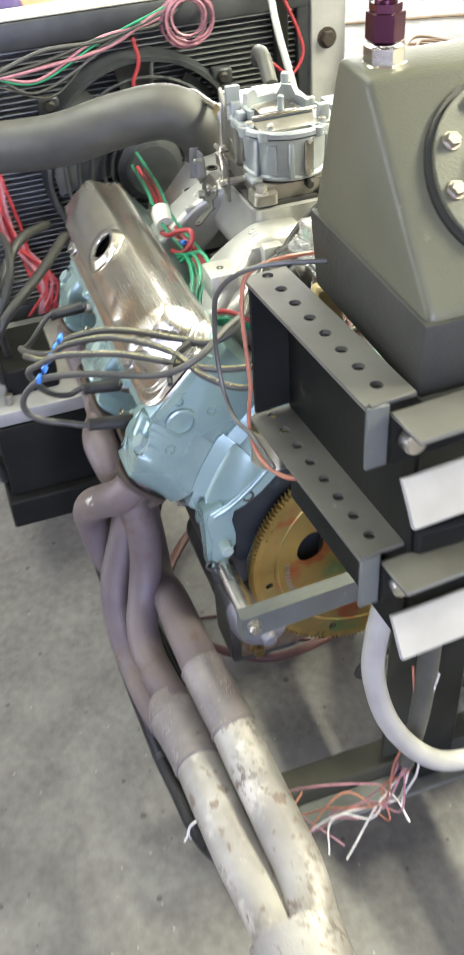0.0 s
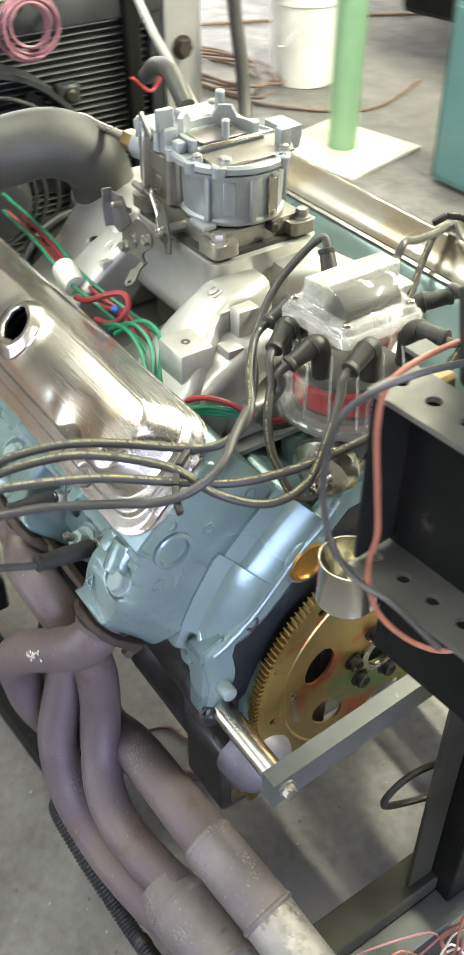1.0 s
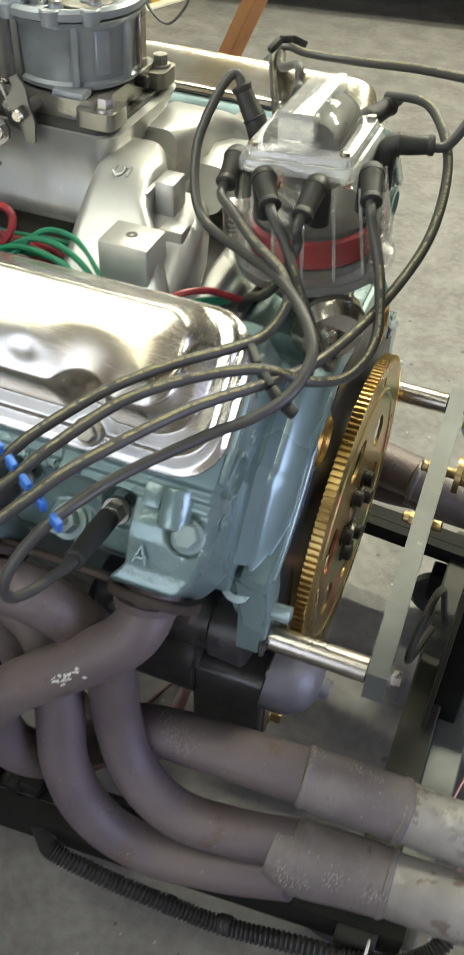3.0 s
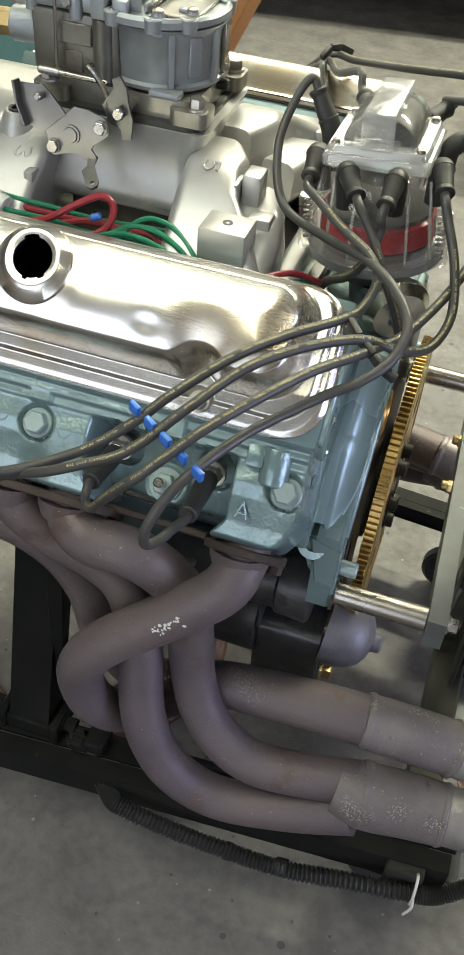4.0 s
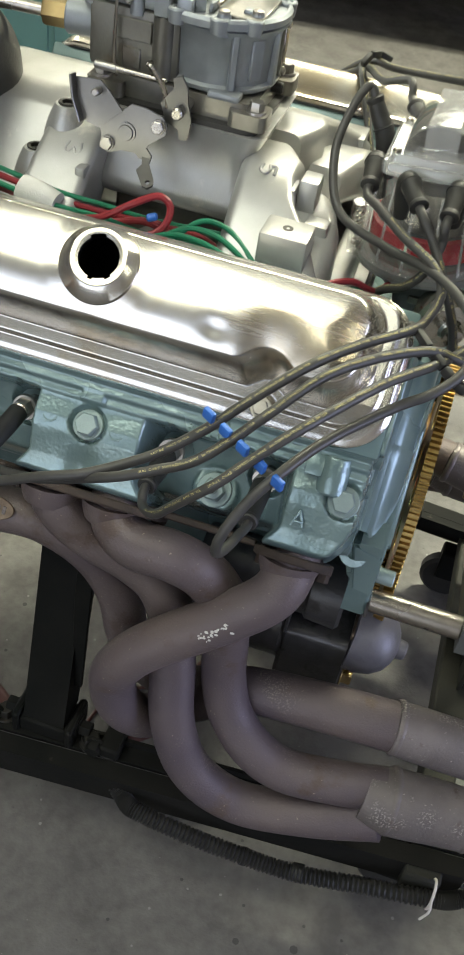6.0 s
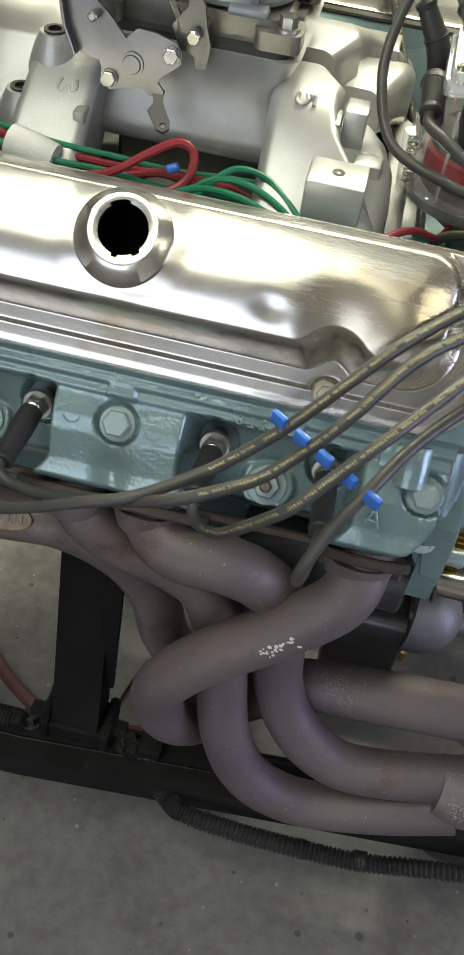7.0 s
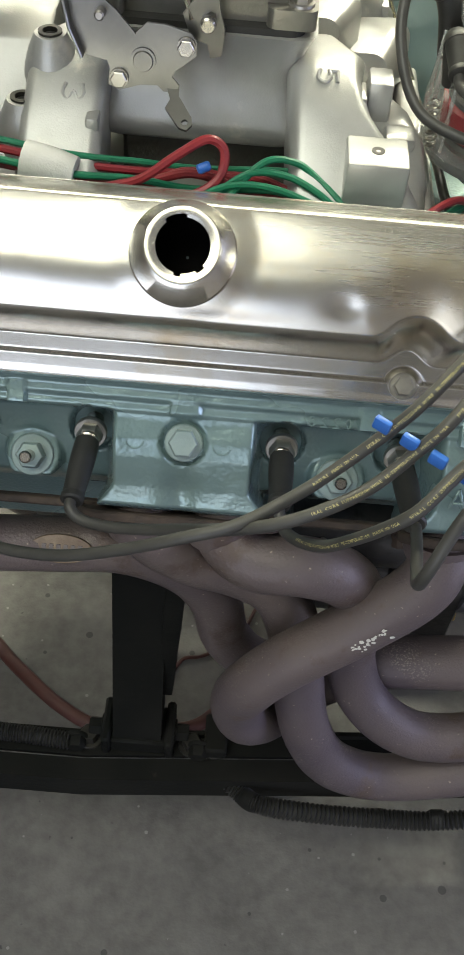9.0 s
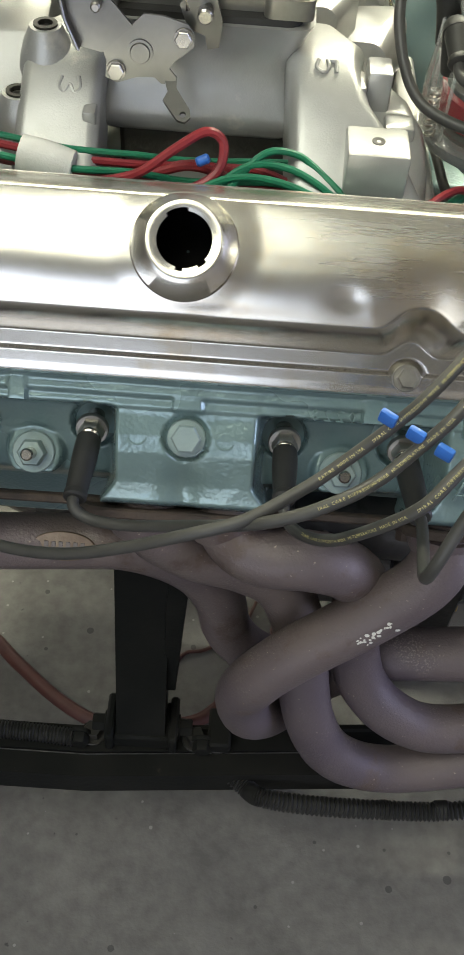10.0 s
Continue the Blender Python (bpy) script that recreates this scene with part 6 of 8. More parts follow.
def exhaust_header(side):
    t = thing("exhaust_header", "purple-brown four-tube exhaust header" if side < 0 else "purple-brown exhaust header on the far side", "exhaust header", "exhaust headers", (0.1, CY + side * 0.3, 0.2))
    m = bank(side)
    r = 0.0242
    hp = lambda pts: header_path(side, pts)
    tubes = [
        ("tube", [(0.204, -0.277, 0.590), (0.207, -0.296, 0.570), (0.197, -0.317, 0.546), (0.157, -0.333, 0.511), (0.098, -0.347, 0.459), (0.070, -0.352, 0.420), (0.060, -0.348, 0.378), (0.070, -0.340, 0.326), (0.094, -0.318, 0.288), (0.13, -0.288, 0.292), (0.19, -0.271, 0.326)]),
        ("tube", [(0.030, -0.277, 0.590), (0.038, -0.300, 0.564), (0.062, -0.314, 0.556), (0.098, -0.318, 0.560), (0.128, -0.313, 0.545), (0.149, -0.300, 0.505), (0.157, -0.290, 0.455), (0.161, -0.289, 0.410), (0.166, -0.294, 0.370), (0.182, -0.306, 0.330), (0.212, -0.320, 0.303), (0.252, -0.324, 0.284), (0.307, -0.320, 0.286), (0.367, -0.313, 0.295)]),
        ("tube", [(-0.032, -0.277, 0.590), (-0.026, -0.294, 0.560), (0.006, -0.292, 0.525), (0.050, -0.286, 0.500), (0.084, -0.287, 0.475), (0.104, -0.297, 0.435), (0.113, -0.312, 0.390), (0.128, -0.338, 0.322), (0.160, -0.346, 0.256), (0.217, -0.342, 0.217), (0.298, -0.338, 0.236), (0.369, -0.330, 0.262)]),
        ("tube", [(-0.204, -0.277, 0.590), (-0.200, -0.295, 0.555), (-0.170, -0.288, 0.515), (-0.11, -0.277, 0.502), (-0.05, -0.272, 0.500), (0.002, -0.268, 0.470), (0.032, -0.264, 0.415), (0.046, -0.262, 0.345), (0.080, -0.264, 0.300), (0.13, -0.270, 0.300), (0.19, -0.268, 0.322)]),
    ]
    for name, pts in tubes:
        part(name, sweep(hp(pts), r, 22, 7), HEADER, t)
    # paired secondaries, their slip joints and the merge
    part("secondary_pipe", sweep(hp([(0.15, -0.275, 0.318), (0.20, -0.270, 0.330), (0.282, -0.270, 0.342), (0.357, -0.268, 0.345)]), [0.024, 0.026, 0.0272, 0.0278], 24, 6), HEADER, t)
    part("slip_joint", sweep(hp([(0.357, -0.268, 0.345), (0.40, -0.263, 0.338), (0.452, -0.256, 0.328)]), [0.0295, 0.0305, 0.0305], 24, 6), SLIP, t, "stained grey slip joint")
    part("merge_socket", sweep(hp([(0.345, -0.317, 0.286), (0.375, -0.318, 0.284), (0.42, -0.313, 0.284), (0.462, -0.310, 0.284)]), [0.030, 0.036, 0.035, 0.033], 28, 6), SLIP, t, "stained grey slip joint")
    part("collector_pipe", sweep(hp([(0.455, -0.310, 0.284), (0.50, -0.308, 0.284), (0.592, -0.301, 0.279), (0.66, -0.293, 0.275), (0.74, -0.284, 0.27)]), [0.0315, 0.0315, 0.032, 0.032, 0.032], 28, 6), HEADER_HOT, t, "burnt pale grey pipe")
    part("collector_pipe", sweep(hp([(0.448, -0.257, 0.329), (0.50, -0.254, 0.322), (0.588, -0.247, 0.31), (0.66, -0.243, 0.297), (0.74, -0.255, 0.28)]), [0.0298, 0.0298, 0.030, 0.030, 0.030], 28, 6), HEADER_HOT, t, "burnt pale grey pipe")
    part("final_collector", sweep(hp([(0.705, -0.272, 0.276), (0.76, -0.270, 0.27), (0.86, -0.262, 0.262), (0.98, -0.25, 0.255)]), [0.056, 0.052, 0.045, 0.044], 32, 5), HEADER_HOT, t, "burnt pale grey pipe")
    # weld beads
    for a, b, rr in (((0.353, -0.268, 0.345), (0.362, -0.267, 0.344), 0.0310), ((0.448, -0.257, 0.329), (0.455, -0.256, 0.327), 0.0325), ((0.368, -0.318, 0.285), (0.378, -0.317, 0.284), 0.0372), ((0.455, -0.310, 0.284), (0.463, -0.310, 0.284), 0.0345)):
        a, b = hp([a, b])
        part("weld_bead", lathe(a, b, [(0, rr * 0.94), (0.3, rr), (0.7, rr), (1, rr * 0.94)], 28), SLIP, t)
    for x in (0.204, 0.030, -0.032, -0.204):
        a = m @ Vector((x, 0.108, 0.308))
        b = m @ Vector((x, 0.126, 0.300))
        part("port_flare", lathe(a, b, [(0, 0.0300), (0.5, 0.0285), (1, 0.0250)], 24), HEADER, t)
    # flange plates against the head
    for x0, x1 in ((-0.242, -0.170), (-0.080, 0.080), (0.170, 0.244)):
        part("flange_plate", prism([(x0, 0.280), (x0 + 0.012, 0.268), (x1 - 0.012, 0.268), (x1, 0.280), (x1, 0.318), (x1 - 0.008, 0.332), (x1 - 0.024, 0.340), (x0 + 0.024, 0.340), (x0 + 0.008, 0.332), (x0, 0.318)], m @ Matrix(((1, 0, 0, 0), (0, 0, 1, 0.1075), (0, 1, 0, 0), (0, 0, 0, 1))), 0.008, 0.0015, 1), GASKET, t, "rusty steel flange plate")
        for x in (x0 + 0.008, x1 - 0.008):
            part("flange_bolt", hexbolt(m @ Vector((x, 0.1155, 0.285)), m @ Vector((x, 0.16, 0.285)), 0.012, 0.008, 0.008), GASKET, t)
    part("flange_strip", box((-0.17, 0.104, 0.296), (0.17, 0.111, 0.312), 0.0015, 1, m), GASKET, t, "rusty steel flange plate")
    if side < 0:
        # oval badge on the front tube
        q = Matrix.Translation((-0.098, -0.2925, 0.5190)) @ Matrix.Rotation(radians(48), 4, "X")
        bad = prism(circle_pts(0, 0, 0.026, 28, 0, 0.0125), q, 0.0025, 0.0006, 1)
        part("oval_badge", bad, BADGE, t, "aged oval maker's badge, lettering worn")
        for k in range(6):
            part("badge_bar", box((-0.016 + k * 0.006, -0.004, 0.0025), (-0.0125 + k * 0.006, 0.004, 0.0032), 0.0003, 1, q), SLIP, t)
        for k in range(26):
            # flakes of white paint
            random.seed(k)
            c = Vector((0.157 + random.uniform(-0.014, 0.014), 0, 0))
            ang = radians(random.uniform(25, 60))
            base = Vector((0.157, -0.333, 0.511)).lerp(Vector((0.098, -0.347, 0.459)), (0.157 - c.x) / 0.059)
            nrm = Vector((0.55, -math.cos(ang), math.sin(ang))).normalized()
            axis = Vector((0.059, 0.014, 0.052)).normalized()
            nrm = (nrm - axis * nrm.dot(axis)).normalized()
            q2 = Matrix.Translation(base + nrm * 0.0243) @ nrm.to_track_quat("Z", "X").to_matrix().to_4x4()
            part("paint_fleck", prism(circle_pts(0, 0, random.uniform(0.0006, 0.0018), 7, random.random() * 3, random.uniform(0.0006, 0.0022)), q2, 0.0003), TAPE, t)
    return t


exhaust_header(-1)
exhaust_header(1)


def starter_motor():
    t = thing("starter_motor", "grimy dark grey starter motor bolted under the block", "starter motor", place=(0.17, -0.14, 0.36))
    part("field_case", rod((0.07, -0.150, 0.335), (0.212, -0.150, 0.335), 0.056, 32, 0.006), STARTER, t)
    part("drive_housing", loft([rsec((x, -0.150, z), (0, 1, 0), (0, 0, 1), a, b, 0.012) for x, z, a, b in ((0.208, 0.306, 0.050, 0.060), (0.213, 0.304, 0.054, 0.064), (0.284, 0.304, 0.054, 0.064), (0.286, 0.304, 0.052, 0.062))]), STARTER, t)
    part("solenoid", loft([rsec((x, -0.178, 0.425), (0, 1, 0), (0, 0, 1), r, r, r * 0.9, 7) for x, r in ((0.10, 0.030), (0.105, 0.033), (0.225, 0.034), (0.228, 0.038), (0.262, 0.040), (0.266, 0.036))]), STARTER, t)
    part("housing_rib", box((0.2095, -0.205, 0.36), (0.2135, -0.10, 0.452), 0.001, 1), STARTER, t)
    part("terminal_stud", rod((0.13, -0.205, 0.44), (0.13, -0.226, 0.448), 0.005), BOLT, t)
    part("nose_cone", lathe((0.285, -0.165, 0.352), (0.350, -0.165, 0.346), [(0, 0.044), (0.25, 0.044), (0.5, 0.040), (0.7, 0.031), (0.8, 0.020), (0.84, 0.012), (0.97, 0.011), (1, 0.009)], 32), NOSE, t, "bare cast alloy nose cone")
    for y in (-0.185, -0.105):
        part("case_bolt", hexbolt((0.262, y, 0.34), (0.28, y, 0.34), 0.013, 0.008, 0.01), BRASS, t)
    return t


starter_motor()


def oil_pan():
    t = thing("oil_pan", "grimy black pressed steel oil pan", "oil pan", place=(0, CY, 0.25))
    part("pan", loft([rsec((x, CY, z), (1, 0, 0), (0, 1, 0), h, w, 0.03) for x, z, h, w in ((0.0, 0.378, 0.27, 0.135), (0.0, 0.36, 0.262, 0.125), (0.02, 0.30, 0.23, 0.115), (0.06, 0.24, 0.18, 0.105), (0.07, 0.23, 0.17, 0.09))]), OIL, t)
    part("flange", loft([rsec((0.0, CY, z), (1, 0, 0), (0, 1, 0), 0.274, 0.15, 0.012) for z in (0.372, 0.378)]), OIL, t)
    part("flywheel_cover", loft([rsec((x, -0.12, 0.315), (0, 1, 0), (0, 0, 1), 0.070, 0.062, 0.006) for x in (0.284, 0.288)]), BADGE, t, "rusty brown lower cover plate")
    part("drain_plug", hexbolt((0.288, -0.166, 0.266), (0.3, -0.166, 0.266), 0.016, 0.012, 0.012), BRASS, t)


oil_pan()


def front_drive():
    """Timing cover, water pump and the black pulley at the engine's nose."""
    t = thing("front_cover", "bare alloy timing cover and water pump at the engine's nose", "engine cover", place=(-0.3, CY, 0.5))
    part("timing_cover", loft([rsec((x, CY, 0.52), (0, 1, 0), (0, 0, 1), w, 0.16, 0.05) for x, w in ((-0.33, 0.10), (-0.272, 0.13))]), BLUE, t)
    part("water_pump", lathe((-0.30, CY, 0.62), (-0.40, CY, 0.62), [(0, 0.075), (0.3, 0.07), (0.5, 0.04), (1, 0.035)], 28), BLUE, t)
    part("pulley", lathe((-0.385, CY, 0.62), (-0.43, CY, 0.62), [(0, 0.085), (0.2, 0.088), (0.5, 0.07), (0.8, 0.088), (1, 0.088), (1, 0.08), (0.6, 0.03), (0.6, 0.001)], 40), BLACK, t)
    part("thermostat_housing", lathe((-0.235, CY - 0.02, 0.76), (-0.285, CY - 0.02, 0.815), [(0, 0.034), (0.3, 0.033), (0.5, 0.026), (1, 0.025)], 28), ALU, t)
    part("drive_belt", sweep([(-0.41, CY + 0.09 * math.cos(a), 0.62 + 0.09 * math.sin(a)) for a in [k * 0.3 for k in range(22)]], 0.006, 8, 2), BOOT, t)
    return t


front_drive()


# ---- run stand ----
def run_stand():
    t = thing("engine_stand", "black welded steel engine run stand", "engine stand", place=(0, 0, 0.1))
    for sd in (-1, 1):
        y = lambda v: CY + sd * v
        # the rails run in a little towards the rear
        bend = lambda x: 0.075 * max(0.0, x + 0.1)
        rail = lambda a, b, z0, z1, xe: loft([[(x, y(a - bend(x)), z0), (x, y(b - bend(x)), z0), (x, y(b - bend(x)), z1), (x, y(a - bend(x)), z1)] for x in (-1.0, -0.1, xe)])
        part("base_rail", rail(0.350, 0.325, 0.102, 0.146, 0.496), BLACK, t)
        part("base_channel", rail(0.322, 0.296, 0.142, 0.148, 0.500), BLACK, t)
        part("channel_web", rail(0.301, 0.296, 0.148, 0.158, 0.500), BLACK, t)
        for x in (-0.095, 0.02, 0.045):
            part("rail_bolt", hexbolt((x, y(0.300), 0.148), (x, y(0.300), 0.2), 0.019, 0.012, 0.015), DARKBOLT, t)
        # sleeve under the post with its collars and cross bolts
        lo, hi = sorted((y(0.314), y(0.268)))
        part("sleeve", box((-0.072, lo, 0.148), (-0.008, hi, 0.174), 0.003, 1), BLACK, t)
        for x0 in (-0.080, -0.010):
            part("sleeve_collar", box((x0, min(y(0.318), y(0.264)), 0.146), (x0 + 0.010, max(y(0.318), y(0.264)), 0.182), 0.003, 1), BLACK, t)
        for x0, sx in ((-0.080, -1), (0.000, 1)):
            part("clamp_bolt", hexbolt((x0, y(0.292), 0.162), (x0 + sx, y(0.292), 0.162), 0.018, 0.014, 0.014), BLACK, t)
            part("clamp_nut", hexbolt((x0 + sx * 0.028, y(0.306), 0.160), (x0 + sx * 0.028, y(0.4), 0.160), 0.018, 0.012, 0.012), BLACK, t)
        part("clamp_ear", box((0.034, lo, 0.148), (0.060, hi, 0.168), 0.003, 1), BLACK, t)
        part("front_post", loft([[(xx, y(yy + o), z) for xx, o in ((-0.067, 0.0), (-0.014, 0.0), (-0.014, -0.045), (-0.067, -0.045))] for z, yy in ((0.172, 0.310), (0.56, 0.215))]), BLACK, t)
        lo, hi = sorted((y(0.278), y(0.272)))
        part("post_brace", prism([(-0.016, 0.390), (-0.012, 0.455), (-0.010, 0.50), (0.009, 0.50), (-0.005, 0.223), (-0.018, 0.223)], Matrix(((1, 0, 0, 0), (0, 0, 1, lo), (0, 1, 0, 0), (0, 0, 0, 1))), hi - lo, 0.001, 1), BLACK, t)
        lo, hi = sorted((y(0.215), y(0.14)))
        part("mount_arm", box((-0.09, lo, 0.505), (-0.02, hi, 0.540), 0.003, 1), BLACK, t)
        for x in (-0.95, 0.425):
            part("caster_wheel", lathe((x, y(0.296 - bend(x)), 0.044), (x, y(0.320 - bend(x)), 0.044), [(0, 0.038), (0.2, 0.044), (0.8, 0.044), (1, 0.038)], 24), BOOT, t)
            part("caster_fork", box((x - 0.02, min(y(0.290 - bend(x)), y(0.324 - bend(x))), 0.044), (x + 0.02, max(y(0.290 - bend(x)), y(0.324 - bend(x))), 0.104), 0.003, 1), BLACK, t)
        # long spacer tube to the rear bar
        xe = 0.387 if sd < 0 else 0.371
        part("spacer_tube", rod((0.288, y(0.210), 0.458), (xe, y(0.210), 0.458), 0.0128, 24), STEEL, t, "bare turned steel tube")
        part("end_bolt", hexbolt((xe + 0.020, y(0.210), 0.460), (0.45, y(0.210), 0.460), 0.014, 0.009, 0.010), BOLT, t)
    for x in (-0.98, 0.425):
        part("cross_member", box((x, CY - 0.322, 0.104), (x + 0.045, CY + 0.322, 0.144), 0.003, 1), BLACK_GREEN, t)
    part("cross_flange", box((0.470, CY - 0.300, 0.110), (0.512, CY + 0.322, 0.116), 0.002, 1), BARSTEEL, t)
    part("rear_bar", loft([[(x, y, z + dz) for x, z in ((x0, 0.434), (x0 + 0.020, 0.434), (x0 + 0.020, 0.472), (x0, 0.472))] for y, x0, dz in ((CY - 0.226, 0.387, 0.003), (CY + 0.215, 0.371, 0.010))]), BARSTEEL, t, "grey flat steel bar")
    for yy in (0.090, 0.0):
        part("bar_stud", rod((0.366, yy + 0.01, 0.452), (0.41, yy + 0.01, 0.452), 0.0065), BRASS, t)
        part("bar_nut", hexbolt((0.384, yy + 0.01, 0.452), (0.3, yy + 0.01, 0.452), 0.014, 0.009), BRASS, t)
    part("pivot_washer", lathe((0.406, 0.10, 0.452), (0.413, 0.10, 0.452), [(0, 0.022), (1, 0.022)], 24), BRASS, t)
    part("pivot_rod", rod((0.413, 0.10, 0.452), (0.49, 0.10, 0.452), 0.012), BRASS, t, "yellow zinc plated rod")
    part("rear_upright", box((0.452, 0.005, 0.110), (0.492, 0.060, 0.840), 0.002, 1), BLACK, t)
    part("upright_angle", box((0.452, -0.035, 0.110), (0.458, 0.005, 0.840), 0.001, 1), BLACK_GREEN, t)
    return t


run_stand()


def tank_rack():
    t = thing("tank_rack", "black steel rack of punched angle rails on the stand", "rack", place=(0.58, -0.17, 0.85))
    base = Matrix.Translation((0.464, -0.193, 0)) @ Matrix.Rotation(radians(4.2), 4, "Z")
    for z in (0.982, 0.832):
        holes = [circle_pts(0.008 + 0.0268 * k, 0.0, 0.0052, 14) for k in range(8)]
        part("punched_rail", plate([(0, -0.021), (0.216, -0.021), (0.216, 0.021), (0, 0.021)], holes, base @ Matrix.Translation((0, 0, z - 0.004)), 0.004), SHELF, t, "bare steel rail with a row of holes")
        part("rail_end", box((0.216, -0.021, z - 0.056), (0.220, -0.003, z - 0.0005), 0.0008, 1, base), BARSTEEL, t)
        part("rail_weld", sweep([base @ Vector((0.217, v, z + 0.0006)) for v in (-0.018, -0.006, 0.006, 0.018)], 0.0016, 8, 4), SHELF, t)
        # angle across the rack, with its bolt and the bent lip under it
        part("cross_angle", box((0.222, -0.004, z - 0.010), (0.262, 0.50, z - 0.006), 0.001, 1, base), SHELF, t, "bare steel angle")
        part("cross_angle_web", box((0.222, -0.004, z - 0.052), (0.226, 0.50, z - 0.010), 0.001, 1, base), BLACK, t)
        part("rail_bolt", rod(base @ Vector((0.226, 0.010, z - 0.030)), base @ Vector((0.238, 0.010, z - 0.030)), 0.0095, 20), BOLT, t)
        tip = base @ Matrix.Translation((0.236, 0, z - 0.058)) @ Matrix.Rotation(radians(-32), 4, "Y")
        part("shelf_lip", box((0.0, -0.002, -0.040), (0.005, 0.50, 0.0), 0.001, 1, tip), GREYPLASTIC, t, "pale bent sheet lip")
    part("back_panel", box((0.0, 0.021, 0.712), (0.222, 0.025, 0.976), 0.001, 1, base), BLACK, t)
    part("end_panel", box((0.0, -0.016, 0.836), (0.004, 0.021, 0.976), 0.0008, 1, base), BLACK, t)
    part("panel_scratch", box((-0.0006, -0.006, 0.916), (0.0002, 0.004, 0.920), 0, 1, base @ Matrix.Translation((0, 0, 0.918)) @ Matrix.Rotation(radians(40), 4, "X") @ Matrix.Translation((0, 0, -0.918))), TIN, t, "bright scratch in the black paint")
    part("hanging_panel", box((0.02, 0.014, 0.740), (0.19, 0.018, 0.828), 0.001, 1, base), BLACK, t)
    part("lower_box", box((0.510, -0.152, 0.720), (0.690, 0.334, 0.850), 0.004, 1), BLACK, t)
    part("rack_leg", box((0.905, 0.13, 0.10), (0.94, 0.17, 0.725), 0.002, 1), BLACK, t)
    return t


tank_rack()


def fuel_cell():
    t = thing("fuel_cell", "olive grey plastic fuel cell with a bolted round plate", "fuel tank", place=(0.57, 0.05, 0.96))
    prof = [(0.486, 0.970), (0.668, 0.970), (0.672, 1.036), (0.562, 1.164), (0.512, 1.166), (0.470, 1.038)]
    m = Matrix(((1, 0, 0, 0), (0, 0, -1, 0.33), (0, 1, 0, 0), (0, 0, 0, 1)))
    part("tank_body", prism(prof, m, 0.478, 0.006, 3), TANK, t)
    # darker band round the lower part of the tank
    lower = [(0.482, 0.969), (0.672, 0.969), (0.675, 1.032), (0.467, 1.034)]
    part("lower_band", prism(lower, Matrix(((1, 0, 0, 0), (0, 0, -1, 0.334), (0, 1, 0, 0), (0, 0, 0, 1))), 0.486, 0.004, 2), TANK_DARK, t, "darker lower part of the tank")
    # sloping face with its round plate
    a, b = Vector((0.672, 0, 1.036)), Vector((0.562, 0, 1.164))
    v = (b - a).normalized()
    n = Vector((v.z, 0, -v.x))
    c = a.lerp(b, 0.52) + Vector((0, -0.055, 0))
    q = Matrix(((0, v.x, n.x, c.x), (1, 0, 0, c.y), (0, v.z, n.z, c.z), (0, 0, 0, 1)))
    part("plate_seal", prism(circle_pts(0, 0, 0.070, 40), q, 0.004), TANK_DARK, t)
    part("round_plate", prism(circle_pts(0, 0, 0.066, 40), q @ Matrix.Translation((0, 0, 0.004)), 0.005, 0.001, 1), TANK, t, "grey bolted filler plate")
    part("filler_cap", lathe(q @ Vector((0.01, 0, 0.009)), q @ Vector((0.01, 0, 0.030)), [(0, 0.038), (0.8, 0.036), (1, 0.03)], 32), BLACK, t)
    for k in range(10):
        ang = radians(36 * k + 8)
        e = q @ Vector((0.055 * math.cos(ang), 0.055 * math.sin(ang), 0.009))
        part("plate_bolt", hexbolt(e, e + n, 0.0090, 0.005, 0.0070), STEEL, t)
    part("fitting_base", lathe((0.535, -0.122, 1.160), (0.535, -0.122, 1.176), [(0, 0.0175), (0.3, 0.0175), (0.35, 0.0145), (1, 0.0145)], 6), STEEL, t)
    part("fitting_seat", rod((0.535, -0.122, 1.155), (0.535, -0.122, 1.162), 0.019, 24), STEEL, t)
    part("fitting_cap", lathe((0.535, -0.122, 1.178), (0.535, -0.122, 1.204), [(0, 0.011), (0.1, 0.0138), (0.78, 0.0138), (0.8, 0.0115), (1, 0.0112)], 6), ANODIZED, t, "dark purple anodized cap")
    part("fitting_tip", lathe((0.535, -0.122, 1.203), (0.535, -0.122, 1.210), [(0, 0.008), (0.5, 0.008), (1, 0.004)], 20), ANODIZED, t)
    return t


fuel_cell()


